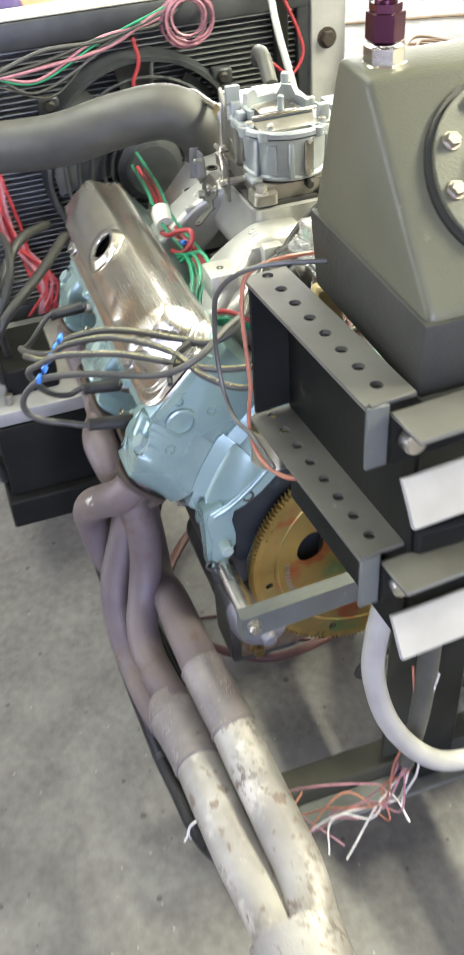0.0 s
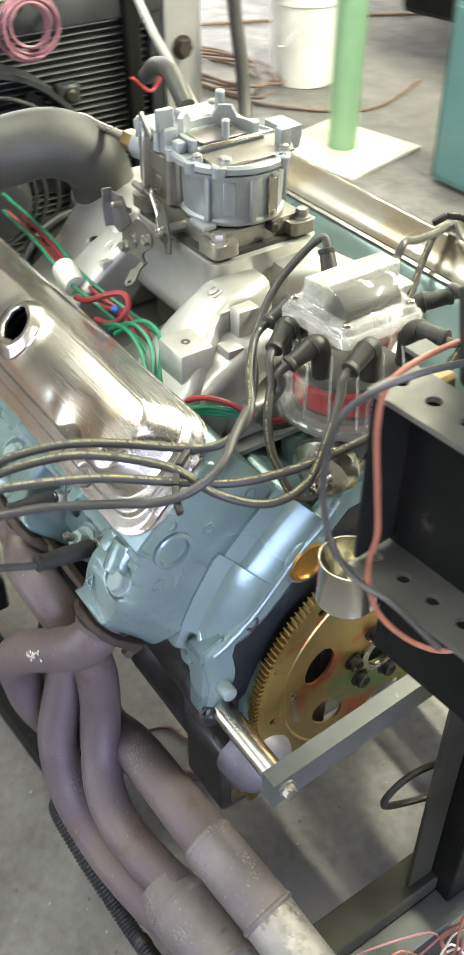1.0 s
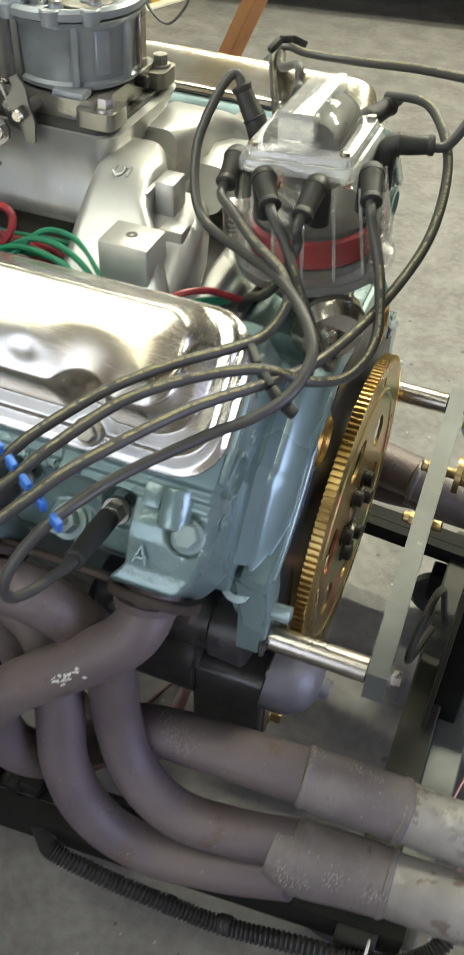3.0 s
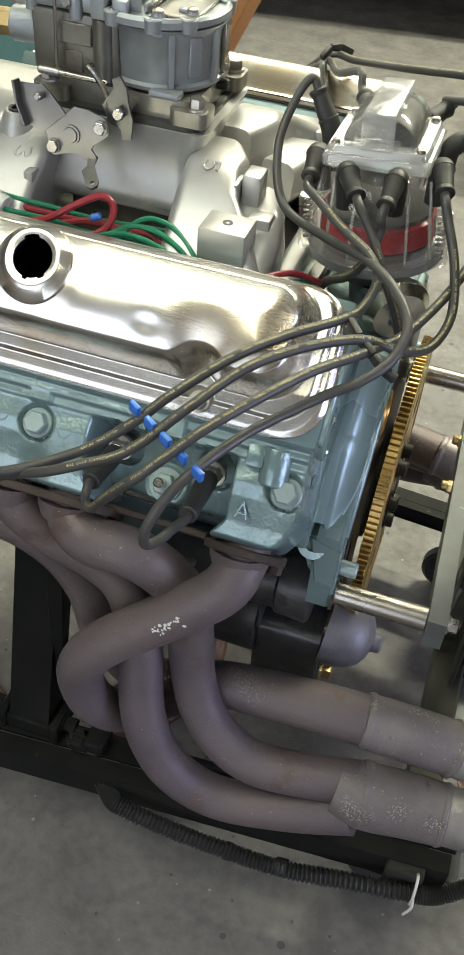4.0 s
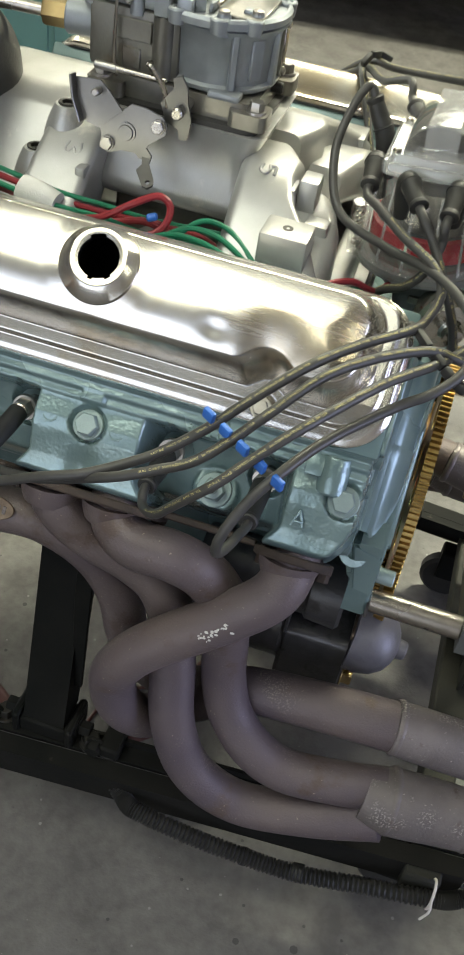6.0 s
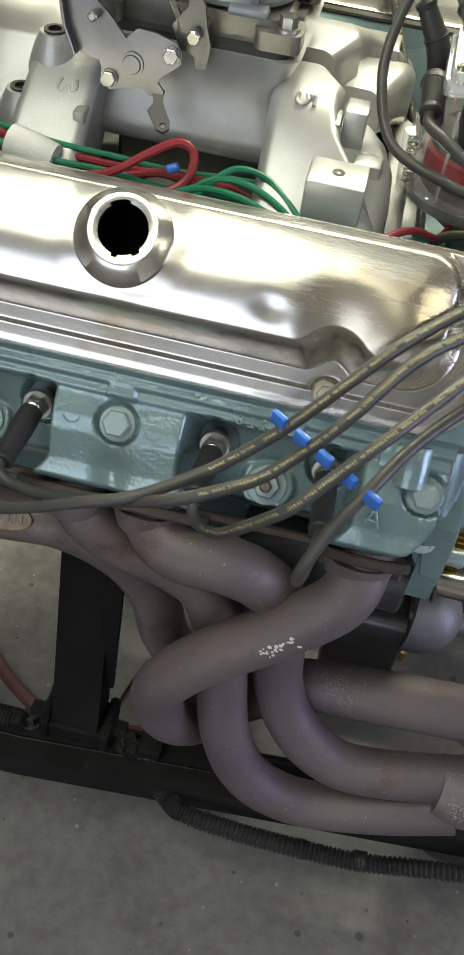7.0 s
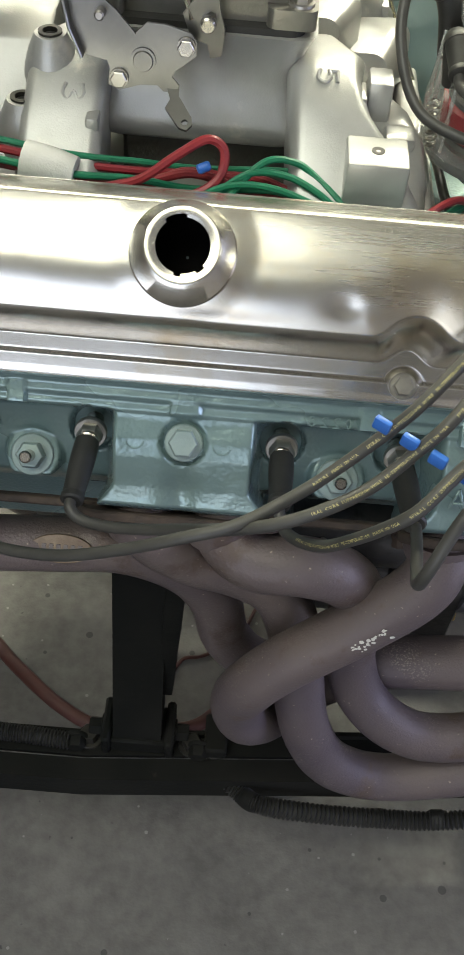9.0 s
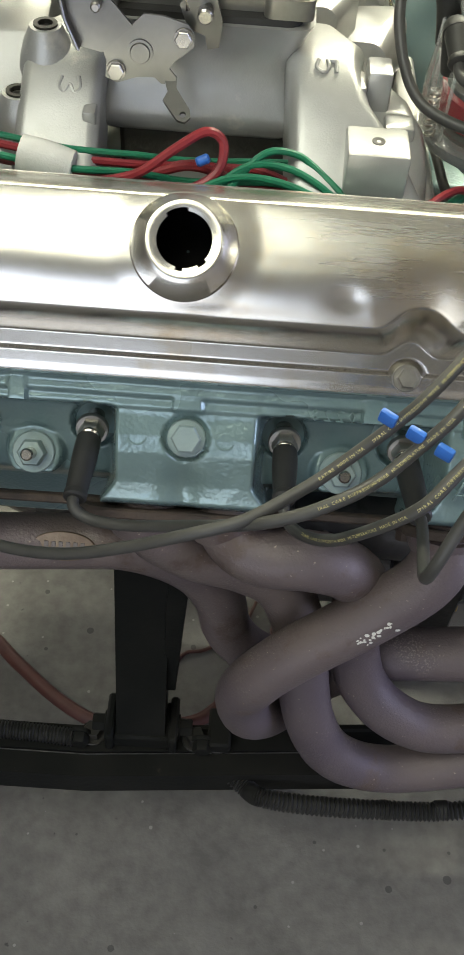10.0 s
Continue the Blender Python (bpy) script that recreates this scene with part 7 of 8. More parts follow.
# ---- cooling ----
def radiator():
    t = thing("radiator", "black aluminium radiator with fine horizontal tubes", "radiator", place=(-0.66, -0.06, 0.42))
    part("core_back", box((-0.700, -0.46, 0.40), (-0.672, 0.30, 0.90), 0.002, 1), RAD, t)
    part("top_tank", box((-0.710, -0.50, 0.895), (-0.640, 0.31, 0.945), 0.008, 2), RAD, t)
    part("top_rail", box((-0.712, -0.50, 0.945), (-0.645, 0.31, 0.952), 0.002, 1), CREAM, t, "cream painted top edge")
    part("bottom_tank", box((-0.710, -0.50, 0.36), (-0.640, 0.31, 0.405), 0.008, 2), RAD, t)
    for y in (-0.50, 0.285):
        part("side_frame", box((-0.705, y, 0.36), (-0.645, y + 0.025, 0.945), 0.003, 1), RAD, t)
    tube = part("core_tube", box((-0.672, -0.475, 0.408), (-0.658, 0.285, 0.4105), 0), TUBEFACE, t)
    for k in range(1, 46):
        share(tube, Matrix.Translation((0, 0, k * 0.0107)), t)
    bm = BM()
    for k in range(190):
        y = -0.472 + k * 0.004
        add_box(bm, (-0.671, y, 0.41), (-0.663, y + 0.0009, 0.893))
    tagged(part("fin_pack", bm, FIN, t), kind="stuff")
    part("mount_strip", box((-0.660, 0.312, 0.42), (-0.640, 0.385, 0.985), 0.003, 1), TIN, t, "pale galvanised mounting strip")
    part("strip_bolt", hexbolt((-0.640, 0.345, 0.835), (-0.6, 0.345, 0.835), 0.026, 0.012, 0.020), GASKET, t)
    part("black_strut", box((-0.650, 0.235, 0.40), (-0.630, 0.262, 0.99), 0.003, 1), BLACK, t)
    return t


radiator()


def cooling_fan():
    c = Vector((-0.615, -0.045, 0.665))
    t = thing("cooling_fan", "black plastic electric fan with round guard", "fan", place=c)

    def ring(r, w, x, name="guard_ring"):
        part(name, sweep([(x, c.y + r * math.cos(a), c.z + r * math.sin(a)) for a in [k * math.pi / 16 for k in range(33)]], w, 8, 2), RAD, t)

    part("shroud", lathe((-0.655, c.y, c.z), (-0.600, c.y, c.z), [(0, 0.205), (0.5, 0.200), (0.9, 0.198), (1, 0.200), (1, 0.192), (0.2, 0.188), (0, 0.188)], 56, cap=False), RAD, t)
    for r in (0.165, 0.14, 0.115, 0.092, 0.075):
        ring(r, 0.0035, -0.600)
    for k in range(6):
        a = radians(60 * k + 22)
        part("guard_spoke", rod((-0.600, c.y + 0.05 * math.cos(a), c.z + 0.05 * math.sin(a)), (-0.605, c.y + 0.194 * math.cos(a), c.z + 0.194 * math.sin(a)), 0.004, 8), RAD, t)
    part("motor", lathe((-0.62, c.y, c.z), (-0.565, c.y, c.z), [(0, 0.066), (0.5, 0.064), (0.6, 0.05), (0.95, 0.048), (1, 0.03)], 36), RAD, t)
    for k in range(8):
        a = radians(45 * k)
        bl = loft([[(-0.645 + 0.012 * math.sin(f) * s, c.y + r * math.cos(a + s * 0.22), c.z + r * math.sin(a + s * 0.22)) for s, f in ((-1, 1), (0, 1), (1, 1))] + [(-0.642 + 0.012 * s, c.y + r * math.cos(a + s * 0.22), c.z + r * math.sin(a + s * 0.22)) for s in (1, 0, -1)] for r in (0.05, 0.12, 0.182)])
        part("blade", bl, RAD, t)
    for a in (38, 142, 218, 322):
        r = radians(a)
        y, z = c.y + 0.215 * math.cos(r), c.z + 0.215 * math.sin(r)
        part("mounting_foot", box((-0.655, y - 0.02, z - 0.016), (-0.63, y + 0.02, z + 0.016), 0.004, 1), RAD, t)
        part("foot_screw", lathe((-0.63, y, z), (-0.622, y, z), [(0, 0.012), (0.6, 0.011), (1, 0.007)], 14), DARKBOLT, t)
    return t


cooling_fan()


def simple_hose(name, label, cat, pts, r, material, n=14, k=8, ribs=0.0, group=""):
    t = thing(name, label, cat, group, pts[0])
    part("hose" if r > 0.008 else "strand", sweep(pts, r, n, k, True, ribs), material, t)
    return t


h = simple_hose("radiator_hose", "large grey-black rubber hose arching over the engine's front", "hose", [(-0.262, -0.015, 0.770), (-0.230, -0.030, 0.815), (-0.222, -0.048, 0.862), (-0.232, -0.095, 0.890), (-0.262, -0.165, 0.878), (-0.305, -0.250, 0.850), (-0.39, -0.345, 0.825), (-0.50, -0.46, 0.80), (-0.62, -0.60, 0.75)], 0.040, HOSE, 28, 10)
part("hose_clamp", lathe((-0.242, -0.026, 0.800), (-0.236, -0.028, 0.812), [(0, 0.0415), (1, 0.0415)], 28), STEEL, h)
fh = simple_hose("floor_hose", "black corrugated hose slung along the stand rail", "hose", [(0.040, -0.300, 0.124), (0.080, -0.336, 0.122), (0.105, -0.350, 0.128), (0.170, -0.349, 0.114), (0.240, -0.344, 0.101), (0.306, -0.340, 0.097), (0.377, -0.334, 0.110), (0.455, -0.328, 0.124), (0.497, -0.314, 0.122), (0.535, -0.285, 0.140), (0.56, -0.22, 0.16)], 0.0098, BOOT, 14, 26, 0.16)
for a, b in (((0.300, -0.3383, 0.0958), (0.316, -0.3374, 0.0972)), ((0.236, -0.3424, 0.0977), (0.246, -0.3416, 0.0963))):
    part("tape_band", rod(a, b, 0.0112, 16), BOOT, fh, "wrap of dark tape")
simple_hose("wire_loom", "black corrugated loom lying along the stand rail", "cable sleeve", [(-0.70, -0.302, 0.160), (-0.42, -0.300, 0.160), (-0.30, -0.300, 0.160), (-0.215, -0.302, 0.160), (-0.165, -0.303, 0.159), (-0.115, -0.306, 0.158)], 0.0095, BOOT, 12, 26, 0.14)
t = thing("cable_tie", "white nylon cable tie round the corrugated hose", "cable tie", place=(0.462, -0.325, 0.12))
part("tie_band", sweep([(0.462, -0.324 + 0.015 * math.cos(a), 0.130 + 0.024 * math.sin(a)) for a in [k * 0.6283 for k in range(11)]], 0.0018, 8, 2), PALEWIRE, t)
part("tie_tail", sweep([(0.462, -0.338, 0.140), (0.464, -0.343, 0.124), (0.458, -0.346, 0.106)], 0.0016, 6), PALEWIRE, t)


# ---- loose wiring ----
def loose_wire(pts, r, material, label, name="wire"):
    return simple_hose(name, label, "wire", pts, r, material, 8, 7, 0.0, "loose wires")


# harness lying behind the near cover
for i, (dy, dz, r, mt, lb) in enumerate(((0.0, 0.0, 0.0034, RED, "red wire in the valley harness"), (0.010, 0.004, 0.003, RED, "red wire in the valley harness"), (-0.006, 0.006, 0.0026, GREEN, "green wire in the valley harness"), (0.006, -0.006, 0.003, RED, "red wire in the valley harness"), (0.012, 0.010, 0.0024, GREEN, "green wire in the valley harness"))):
    random.seed(40 + i)
    loose_wire([(-0.26 - 0.02 * i, -0.135 + dy, 0.785 + dz), (-0.20, -0.138 + dy, 0.784 + dz), (-0.15, -0.142 + dy, 0.781 + dz), (-0.10, -0.144 + dy, 0.775 + dz), (-0.05, -0.142 + dy, 0.770 + dz + 0.006 * random.random()), (-0.01, -0.135 + dy, 0.771 + 0.010 * random.random()), (0.03 + 0.012 * i, -0.140 + dy, 0.772 + dz), (0.09, -0.15, 0.765)], r, mt, lb)
loose_wire([(-0.07, -0.158, 0.778), (-0.045, -0.155, 0.785), (-0.02, -0.145, 0.800), (0.000, -0.135, 0.808), (0.012, -0.135, 0.800), (0.010, -0.145, 0.785), (-0.005, -0.152, 0.775), (-0.03, -0.155, 0.768)], 0.0034, RED, "thick red wire looped behind the chrome cover")
for k in range(3):
    loose_wire([(-0.01 + 0.012 * k, -0.155, 0.772), (0.02 + 0.010 * k, -0.150 + 0.006 * k, 0.783 + 0.006 * k), (0.05 + 0.006 * k, -0.152 + 0.010 * k, 0.784 + 0.005 * k), (0.08, -0.158 + 0.011 * k, 0.777 + 0.004 * k), (0.107 + 0.004 * k, -0.167 + 0.004 * k, 0.767), (0.15, -0.165, 0.757), (0.175, -0.140, 0.757 + 0.004 * k), (0.20, -0.10, 0.752)], 0.0026, GREEN, "green wire arched behind the chrome cover")
loose_wire([(0.145, -0.160, 0.757), (0.165, -0.145, 0.772), (0.185, -0.125, 0.770), (0.205, -0.10, 0.752), (0.215, -0.07, 0.745)], 0.003, RED, "short red wire to the distributor")
t = thing("tape_wrap", "white cloth tape wrapped round the wires", "tape", place=(-0.14, -0.145, 0.775))
part("wrap", sweep([(-0.130, -0.142, 0.784), (-0.112, -0.144, 0.781), (-0.093, -0.146, 0.778)], [0.014, 0.0145, 0.0125], 14, 5), TAPE, t)
t = thing("wire_connector", "small blue crimp connector on a wire", "connector", place=(-0.005, -0.15, 0.785))
part("crimp", rod((-0.006, -0.146, 0.790), (0.003, -0.143, 0.793), 0.0036), TIE, t)
loose_wire([(-0.03, -0.190, 0.003), (-0.022, -0.150, 0.003), (-0.005, -0.112, 0.003), (0.024, -0.103, 0.003), (0.07, -0.07, 0.003), (0.10, 0.0, 0.003)], 0.0026, DULLRED, "thin dull red wire lying on the floor")
# wires hanging on the rack and the block's rear
loose_wire([(x + 0.03, y - 0.006, z + 0.015) for x, y, z in ((0.43, -0.09, 0.965), (0.445, -0.16, 0.982), (0.452, -0.205, 0.980), (0.456, -0.216, 0.955), (0.464, -0.217, 0.91), (0.468, -0.216, 0.875), (0.466, -0.218, 0.850), (0.472, -0.2205, 0.830), (0.486, -0.219, 0.813), (0.510, -0.213, 0.808), (0.528, -0.200, 0.808), (0.534, -0.175, 0.808))], 0.0020, ORANGEWIRE, "faded orange wire hanging over the rack end")
loose_wire([(x + 0.03, y - 0.006, z + 0.015) for x, y, z in ((0.48, -0.12, 0.985), (0.465, -0.20, 0.990), (0.445, -0.232, 0.965), (0.436, -0.236, 0.925), (0.436, -0.236, 0.890), (0.448, -0.235, 0.858), (0.472, -0.233, 0.845), (0.500, -0.228, 0.846), (0.54, -0.222, 0.836))], 0.0023, RUBBER, "thin dark wire looped beside the rack")
for k in range(4):
    loose_wire([(0.34 + 0.02 * k, 0.16, 0.86), (0.39, 0.06 - 0.012 * k, 0.93 + 0.006 * k), (0.43, -0.03 - 0.01 * k, 0.965 + 0.004 * k), (0.47, -0.10, 0.982), (0.51, -0.10, 0.985)], 0.003, (RUBBER, PALEWIRE, RUBBER, PINKWIRE)[k], "thin wire running up to the rack")
loop = [(0.60, -0.120, 0.70), (0.602, -0.134, 0.63), (0.602, -0.136, 0.56), (0.602, -0.115, 0.47), (0.602, -0.075, 0.39), (0.602, -0.03, 0.34), (0.602, 0.03, 0.325), (0.602, 0.10, 0.34), (0.602, 0.16, 0.42)]
simple_hose("drain_hose", "pale grey plastic hose looped under the rack", "hose", loop, 0.0125, GREYPLASTIC, 18, 8)
random.seed(11)
for k in range(8):
    a, b, c, d = (random.uniform(-0.012, 0.012) for _ in range(4))
    mt, lb = ((PINKWIRE, "faded pink wire in a frayed loom end"), (PALEWIRE, "white wire in a frayed loom end"), (ORANGEWIRE, "faded orange wire in a frayed loom end"))[k % 3]
    loose_wire([(0.575 + a, -0.055 + b, 0.50), (0.572 + c, -0.052 + d, 0.40), (0.57 + a, -0.065 + b, 0.30), (0.57 + c * 2, -0.075 + d * 2, 0.235), (0.56 + a * 3, -0.11 + b * 4, 0.20 + c * 2), (0.545 + d * 4, -0.15 + a * 6, 0.19 + b * 3), (0.535 + b * 5, -0.175 + c * 6, 0.16)], 0.0014, mt, lb)
t = thing("loom_sleeve", "torn grey loom sleeve hanging from the rack", "cable sleeve", place=(0.573, -0.055, 0.4))
part("sleeve", sweep([(0.576, -0.055, 0.62), (0.574, -0.052, 0.52), (0.572, -0.055, 0.40), (0.570, -0.064, 0.31)], [0.012, 0.013, 0.012, 0.010], 12, 6), HOSE, t)


# ---- beside the engine ----
def battery_box():
    t = thing("battery_box", "black steel box with leads on the stand's front corner", "battery box", place=(-0.45, -0.36, 0.15))
    part("tray", box((-0.66, -0.470, 0.120), (-0.285, -0.245, 0.185), 0.004, 1), BLACK, t)
    part("case", box((-0.645, -0.458, 0.185), (-0.305, -0.258, 0.345), 0.006, 2), BLACK, t)
    part("case_top", box((-0.64, -0.454, 0.345), (-0.31, -0.262, 0.375), 0.005, 2), GREYPLASTIC, t, "dusty pale grey top")
    part("terminal_block", box((-0.52, -0.42, 0.375), (-0.36, -0.32, 0.43), 0.004, 1), BLACK, t)
    part("post", rod((-0.34, -0.42, 0.375), (-0.34, -0.42, 0.395), 0.008), BOLT, t)
    return t


battery_box()
for k, (r, pts) in enumerate((
        (0.009, [(-0.34, -0.46, 0.27), (-0.33, -0.475, 0.36), (-0.36, -0.455, 0.47), (-0.42, -0.40, 0.55), (-0.52, -0.33, 0.60), (-0.62, -0.26, 0.58)]),
        (0.009, [(-0.38, -0.42, 0.40), (-0.34, -0.43, 0.48), (-0.34, -0.39, 0.55), (-0.42, -0.31, 0.58), (-0.55, -0.24, 0.58)]),
        (0.007, [(-0.42, -0.40, 0.42), (-0.38, -0.40, 0.52), (-0.42, -0.36, 0.60), (-0.52, -0.36, 0.62), (-0.66, -0.42, 0.60)]),
        (0.011, [(-0.36, -0.465, 0.19), (-0.34, -0.48, 0.30), (-0.37, -0.47, 0.42), (-0.45, -0.43, 0.52), (-0.58, -0.40, 0.56)]))):
    simple_hose("battery_cable", "thick black cable looping from the battery box", "cable", pts, r, BOOT, 12, 8, 0.0, "battery cables")
for k in range(9):
    random.seed(60 + k)
    o = [random.uniform(-0.02, 0.02) for _ in range(8)]
    loose_wire([(-0.63 + o[0] * 0.3, -0.335 + o[0], 0.93), (-0.625, -0.345 + o[1], 0.82), (-0.62, -0.35 + o[2], 0.70), (-0.62 + o[3] * 0.3, -0.33 + o[4], 0.58), (-0.61, -0.30 + o[5] * 1.6, 0.47), (-0.60, -0.30 + o[6] * 2, 0.40)], 0.0034, (RED, RED, PINKWIRE)[k % 3], "red wire hanging down the radiator's edge")
for k in range(7):
    random.seed(80 + k)
    o = [random.uniform(-0.015, 0.015) for _ in range(8)]
    loose_wire([(-0.625, -0.42, 0.90 - 0.02 * k), (-0.615, -0.33 + o[0], 0.865 + o[1]), (-0.61, -0.22 + o[2], 0.885 + o[3] - 0.01 * k), (-0.61, -0.10 + o[4], 0.90 + o[5]), (-0.61, 0.0 + o[6], 0.925 + o[7]), (-0.63, 0.08, 0.955)], 0.004 - 0.0003 * k, (RUBBER, PINKWIRE, HOSE, PINKWIRE, RUBBER, GREEN, HOSE)[k], "thin wire draped across the radiator's top")
for k in range(7):
    random.seed(100 + k)
    c = Vector((-0.612, 0.055 + random.uniform(-0.006, 0.006), 0.915 + random.uniform(-0.006, 0.006)))
    rr = 0.040 + random.uniform(-0.008, 0.008)
    loose_wire([(c.x + 0.002 * k, c.y + rr * math.cos(a), c.z + rr * 0.95 * math.sin(a)) for a in [j * 0.6283 + k for j in range(11)]], 0.0024, PINKWIRE, "coil of faded pink wire hung on the radiator")
loose_wire([(-0.60, 0.20, 1.02), (-0.50, 0.175, 0.98), (-0.40, 0.150, 0.94), (-0.28, 0.125, 0.90), (-0.15, 0.095, 0.86)], 0.006, GREYPLASTIC, "straight pale grey tube beside the radiator", "dipstick_tube")
loose_wire([(-0.61, 0.225, 0.98), (-0.60, 0.24, 0.93), (-0.59, 0.265, 0.87), (-0.58, 0.27, 0.83), (-0.57, 0.24, 0.80), (-0.56, 0.20, 0.83)], 0.003, RED, "red wire hanging by the radiator strut")
loose_wire([(-0.60, -0.05, 0.90), (-0.595, -0.045, 0.86), (-0.59, -0.06, 0.82), (-0.58, -0.03, 0.79)], 0.0034, RED, "short red wire on the fan shroud")
simple_hose("vent_hose", "black rubber hose curving down past the strip", "hose", [(-0.66, 0.36, 0.98), (-0.64, 0.40, 0.985), (-0.62, 0.425, 0.95), (-0.60, 0.43, 0.86), (-0.56, 0.42, 0.75), (-0.48, 0.36, 0.68)], 0.012, HOSE, 14, 8)
simple_hose("fuel_line", "dark rubber hose at the carburetor's front", "hose", [(-0.15, 0.045, 0.93), (-0.19, 0.05, 0.955), (-0.24, 0.06, 0.95), (-0.30, 0.08, 0.92)], 0.011, HOSE, 14, 8)
simple_hose("fuel_pipe", "bare metal fuel pipe at the carburetor's front", "pipe", [(-0.155, -0.032, 0.905), (-0.20, -0.038, 0.905), (-0.27, -0.05, 0.90), (-0.34, -0.10, 0.85)], 0.0055, STEEL, 12, 8)
simple_hose("red_cable", "dull red cable lying across the floor", "cable", [(-0.62, 0.10, 0.012), (-0.42, 0.00, 0.012), (-0.285, -0.095, 0.016), (-0.225, -0.150, 0.022), (-0.155, -0.203, 0.020), (-0.092, -0.229, 0.020), (-0.014, -0.224, 0.020), (0.043, -0.196, 0.018), (0.12, -0.08, 0.012), (0.10, 0.10, 0.012)], 0.009, DULLRED, 12, 8)
loose_wire([(0.60, 0.40, 0.012), (0.50, 0.30, 0.012), (0.45, 0.18, 0.10), (0.43, 0.06, 0.30), (0.42, -0.02, 0.34), (0.415, -0.06, 0.30), (0.43, 0.02, 0.27)], 0.0045, BOOT, "thin black wire with a red terminal by the bar")


def open_cup():
    c, e = (0.434, -0.180, 0.748), (0.434, -0.180, 0.7925)
    t = thing("open_can", "open tin can with a red printed label by the rack", "can", place=c)
    part("can_wall", lathe(c, e, [(0, 0.0236), (0.03, 0.0246), (0.08, 0.0240), (0.92, 0.0240), (0.96, 0.0247), (1, 0.0250), (1, 0.0236), (0.93, 0.0232), (0.06, 0.0232), (0.05, 0.0005)], 48), PLATED, t)
    arc = [radians(a) for a in range(150, 236, 5)]
    for name, z0, z1, r, mat, lb in (("paper_label", 0.010, 0.034, 0.0243, CAPRED, "torn red paper label"), ("label_band", 0.020, 0.029, 0.0246, TAPE, "white band of the label")):
        part(name, loft([[(c[0] + q * math.cos(a), c[1] + q * math.sin(a), c[2] + z) for q, z in ((r, z0), (r, z1), (r - 0.0006, z1), (r - 0.0006, z0))] for a in (arc if r < 0.0245 else arc[4:-5])]), mat, t, lb)


open_cup()


def terminal_strip():
    t = thing("terminal_strip", "tan plastic terminal strip screwed to the rack", "terminal strip", place=(0.44, -0.17, 0.9))
    part("body", box((0.428, -0.135, 0.850), (0.444, -0.105, 0.940), 0.003, 1), TERMINAL, t)
    for z in (0.83, 0.88, 0.93):
        part("terminal_tab", box((0.412, -0.130, z + 0.02), (0.429, -0.110, z + 0.024), 0.0005, 1), BARSTEEL, t)


terminal_strip()


# ---- across the workshop ----
def column():
    t = thing("steel_column", "pale green painted steel column on a square base", "column", place=(-1.79, 1.73, 0))
    part("shaft", rod((-1.79, 1.73, 0.014), (-1.79, 1.73, ZC), 0.053, 36), COLGREEN, t)
    part("base_plate", box((-2.00, 1.52, 0), (-1.58, 1.93, 0.014), 0.003, 1, Matrix.Translation((-1.79, 1.73, 0)) @ Matrix.Rotation(radians(12), 4, "Z") @ Matrix.Translation((1.79, -1.73, 0))), CREAM, t, "cream painted base plate")


column()


def machine_cabinet():
    t = thing("machine_cabinet", "teal painted steel machine cabinet on the floor", "cabinet", place=(-1.17, 2.05, 0))
    part("body", box((-1.402, 1.80, 0.012), (-0.935, 2.02, 0.62), 0.006, 2), TEAL, t)
    part("front_panel", box((-1.385, 1.794, 0.03), (-1.02, 1.801, 0.56), 0.003, 1), TEAL, t)
    part("corner_post", box((-1.0, 1.792, 0.0), (-0.955, 1.80, 0.60), 0.003, 1), TEAL, t)
    part("top_housing", box((-1.33, 1.84, 0.62), (-1.0, 2.01, 1.15), 0.01, 2), TEAL, t)
    part("red_switch", rod((-1.03, 1.790, 0.575), (-1.03, 1.776, 0.575), 0.016, 16), RED, t)
    part("switch_plate", box((-1.07, 1.790, 0.545), (-0.99, 1.796, 0.605), 0.002, 1), TIN, t)
    part("label_plate", box((-1.22, 1.832, 0.70), (-1.10, 1.839, 0.80), 0.002, 1), TIN, t)
    part("hanging_cable", sweep([(-0.932, 1.851, 0.55), (-0.905, 1.850, 0.50), (-0.860, 1.848, 0.38), (-0.815, 1.845, 0.29), (-0.757, 1.842, 0.254), (-0.705, 1.842, 0.30), (-0.681, 1.842, 0.36), (-0.672, 1.844, 0.46), (-0.672, 1.846, 0.60), (-0.80, 1.88, 1.00), (-0.99, 1.92, 1.08)], 0.0042, 10, 7), BARSTEEL, t, "grey cable hanging in a loop")
    part("side_channel", box((-0.936, 1.86, 0.02), (-0.930, 1.93, 0.60), 0.002, 1), BOOT, t, "dark vertical slot")
    part("door_seam", box((-1.394, 1.7985, 0.02), (-1.388, 1.8005, 0.58)), BOOT, t)


machine_cabinet()


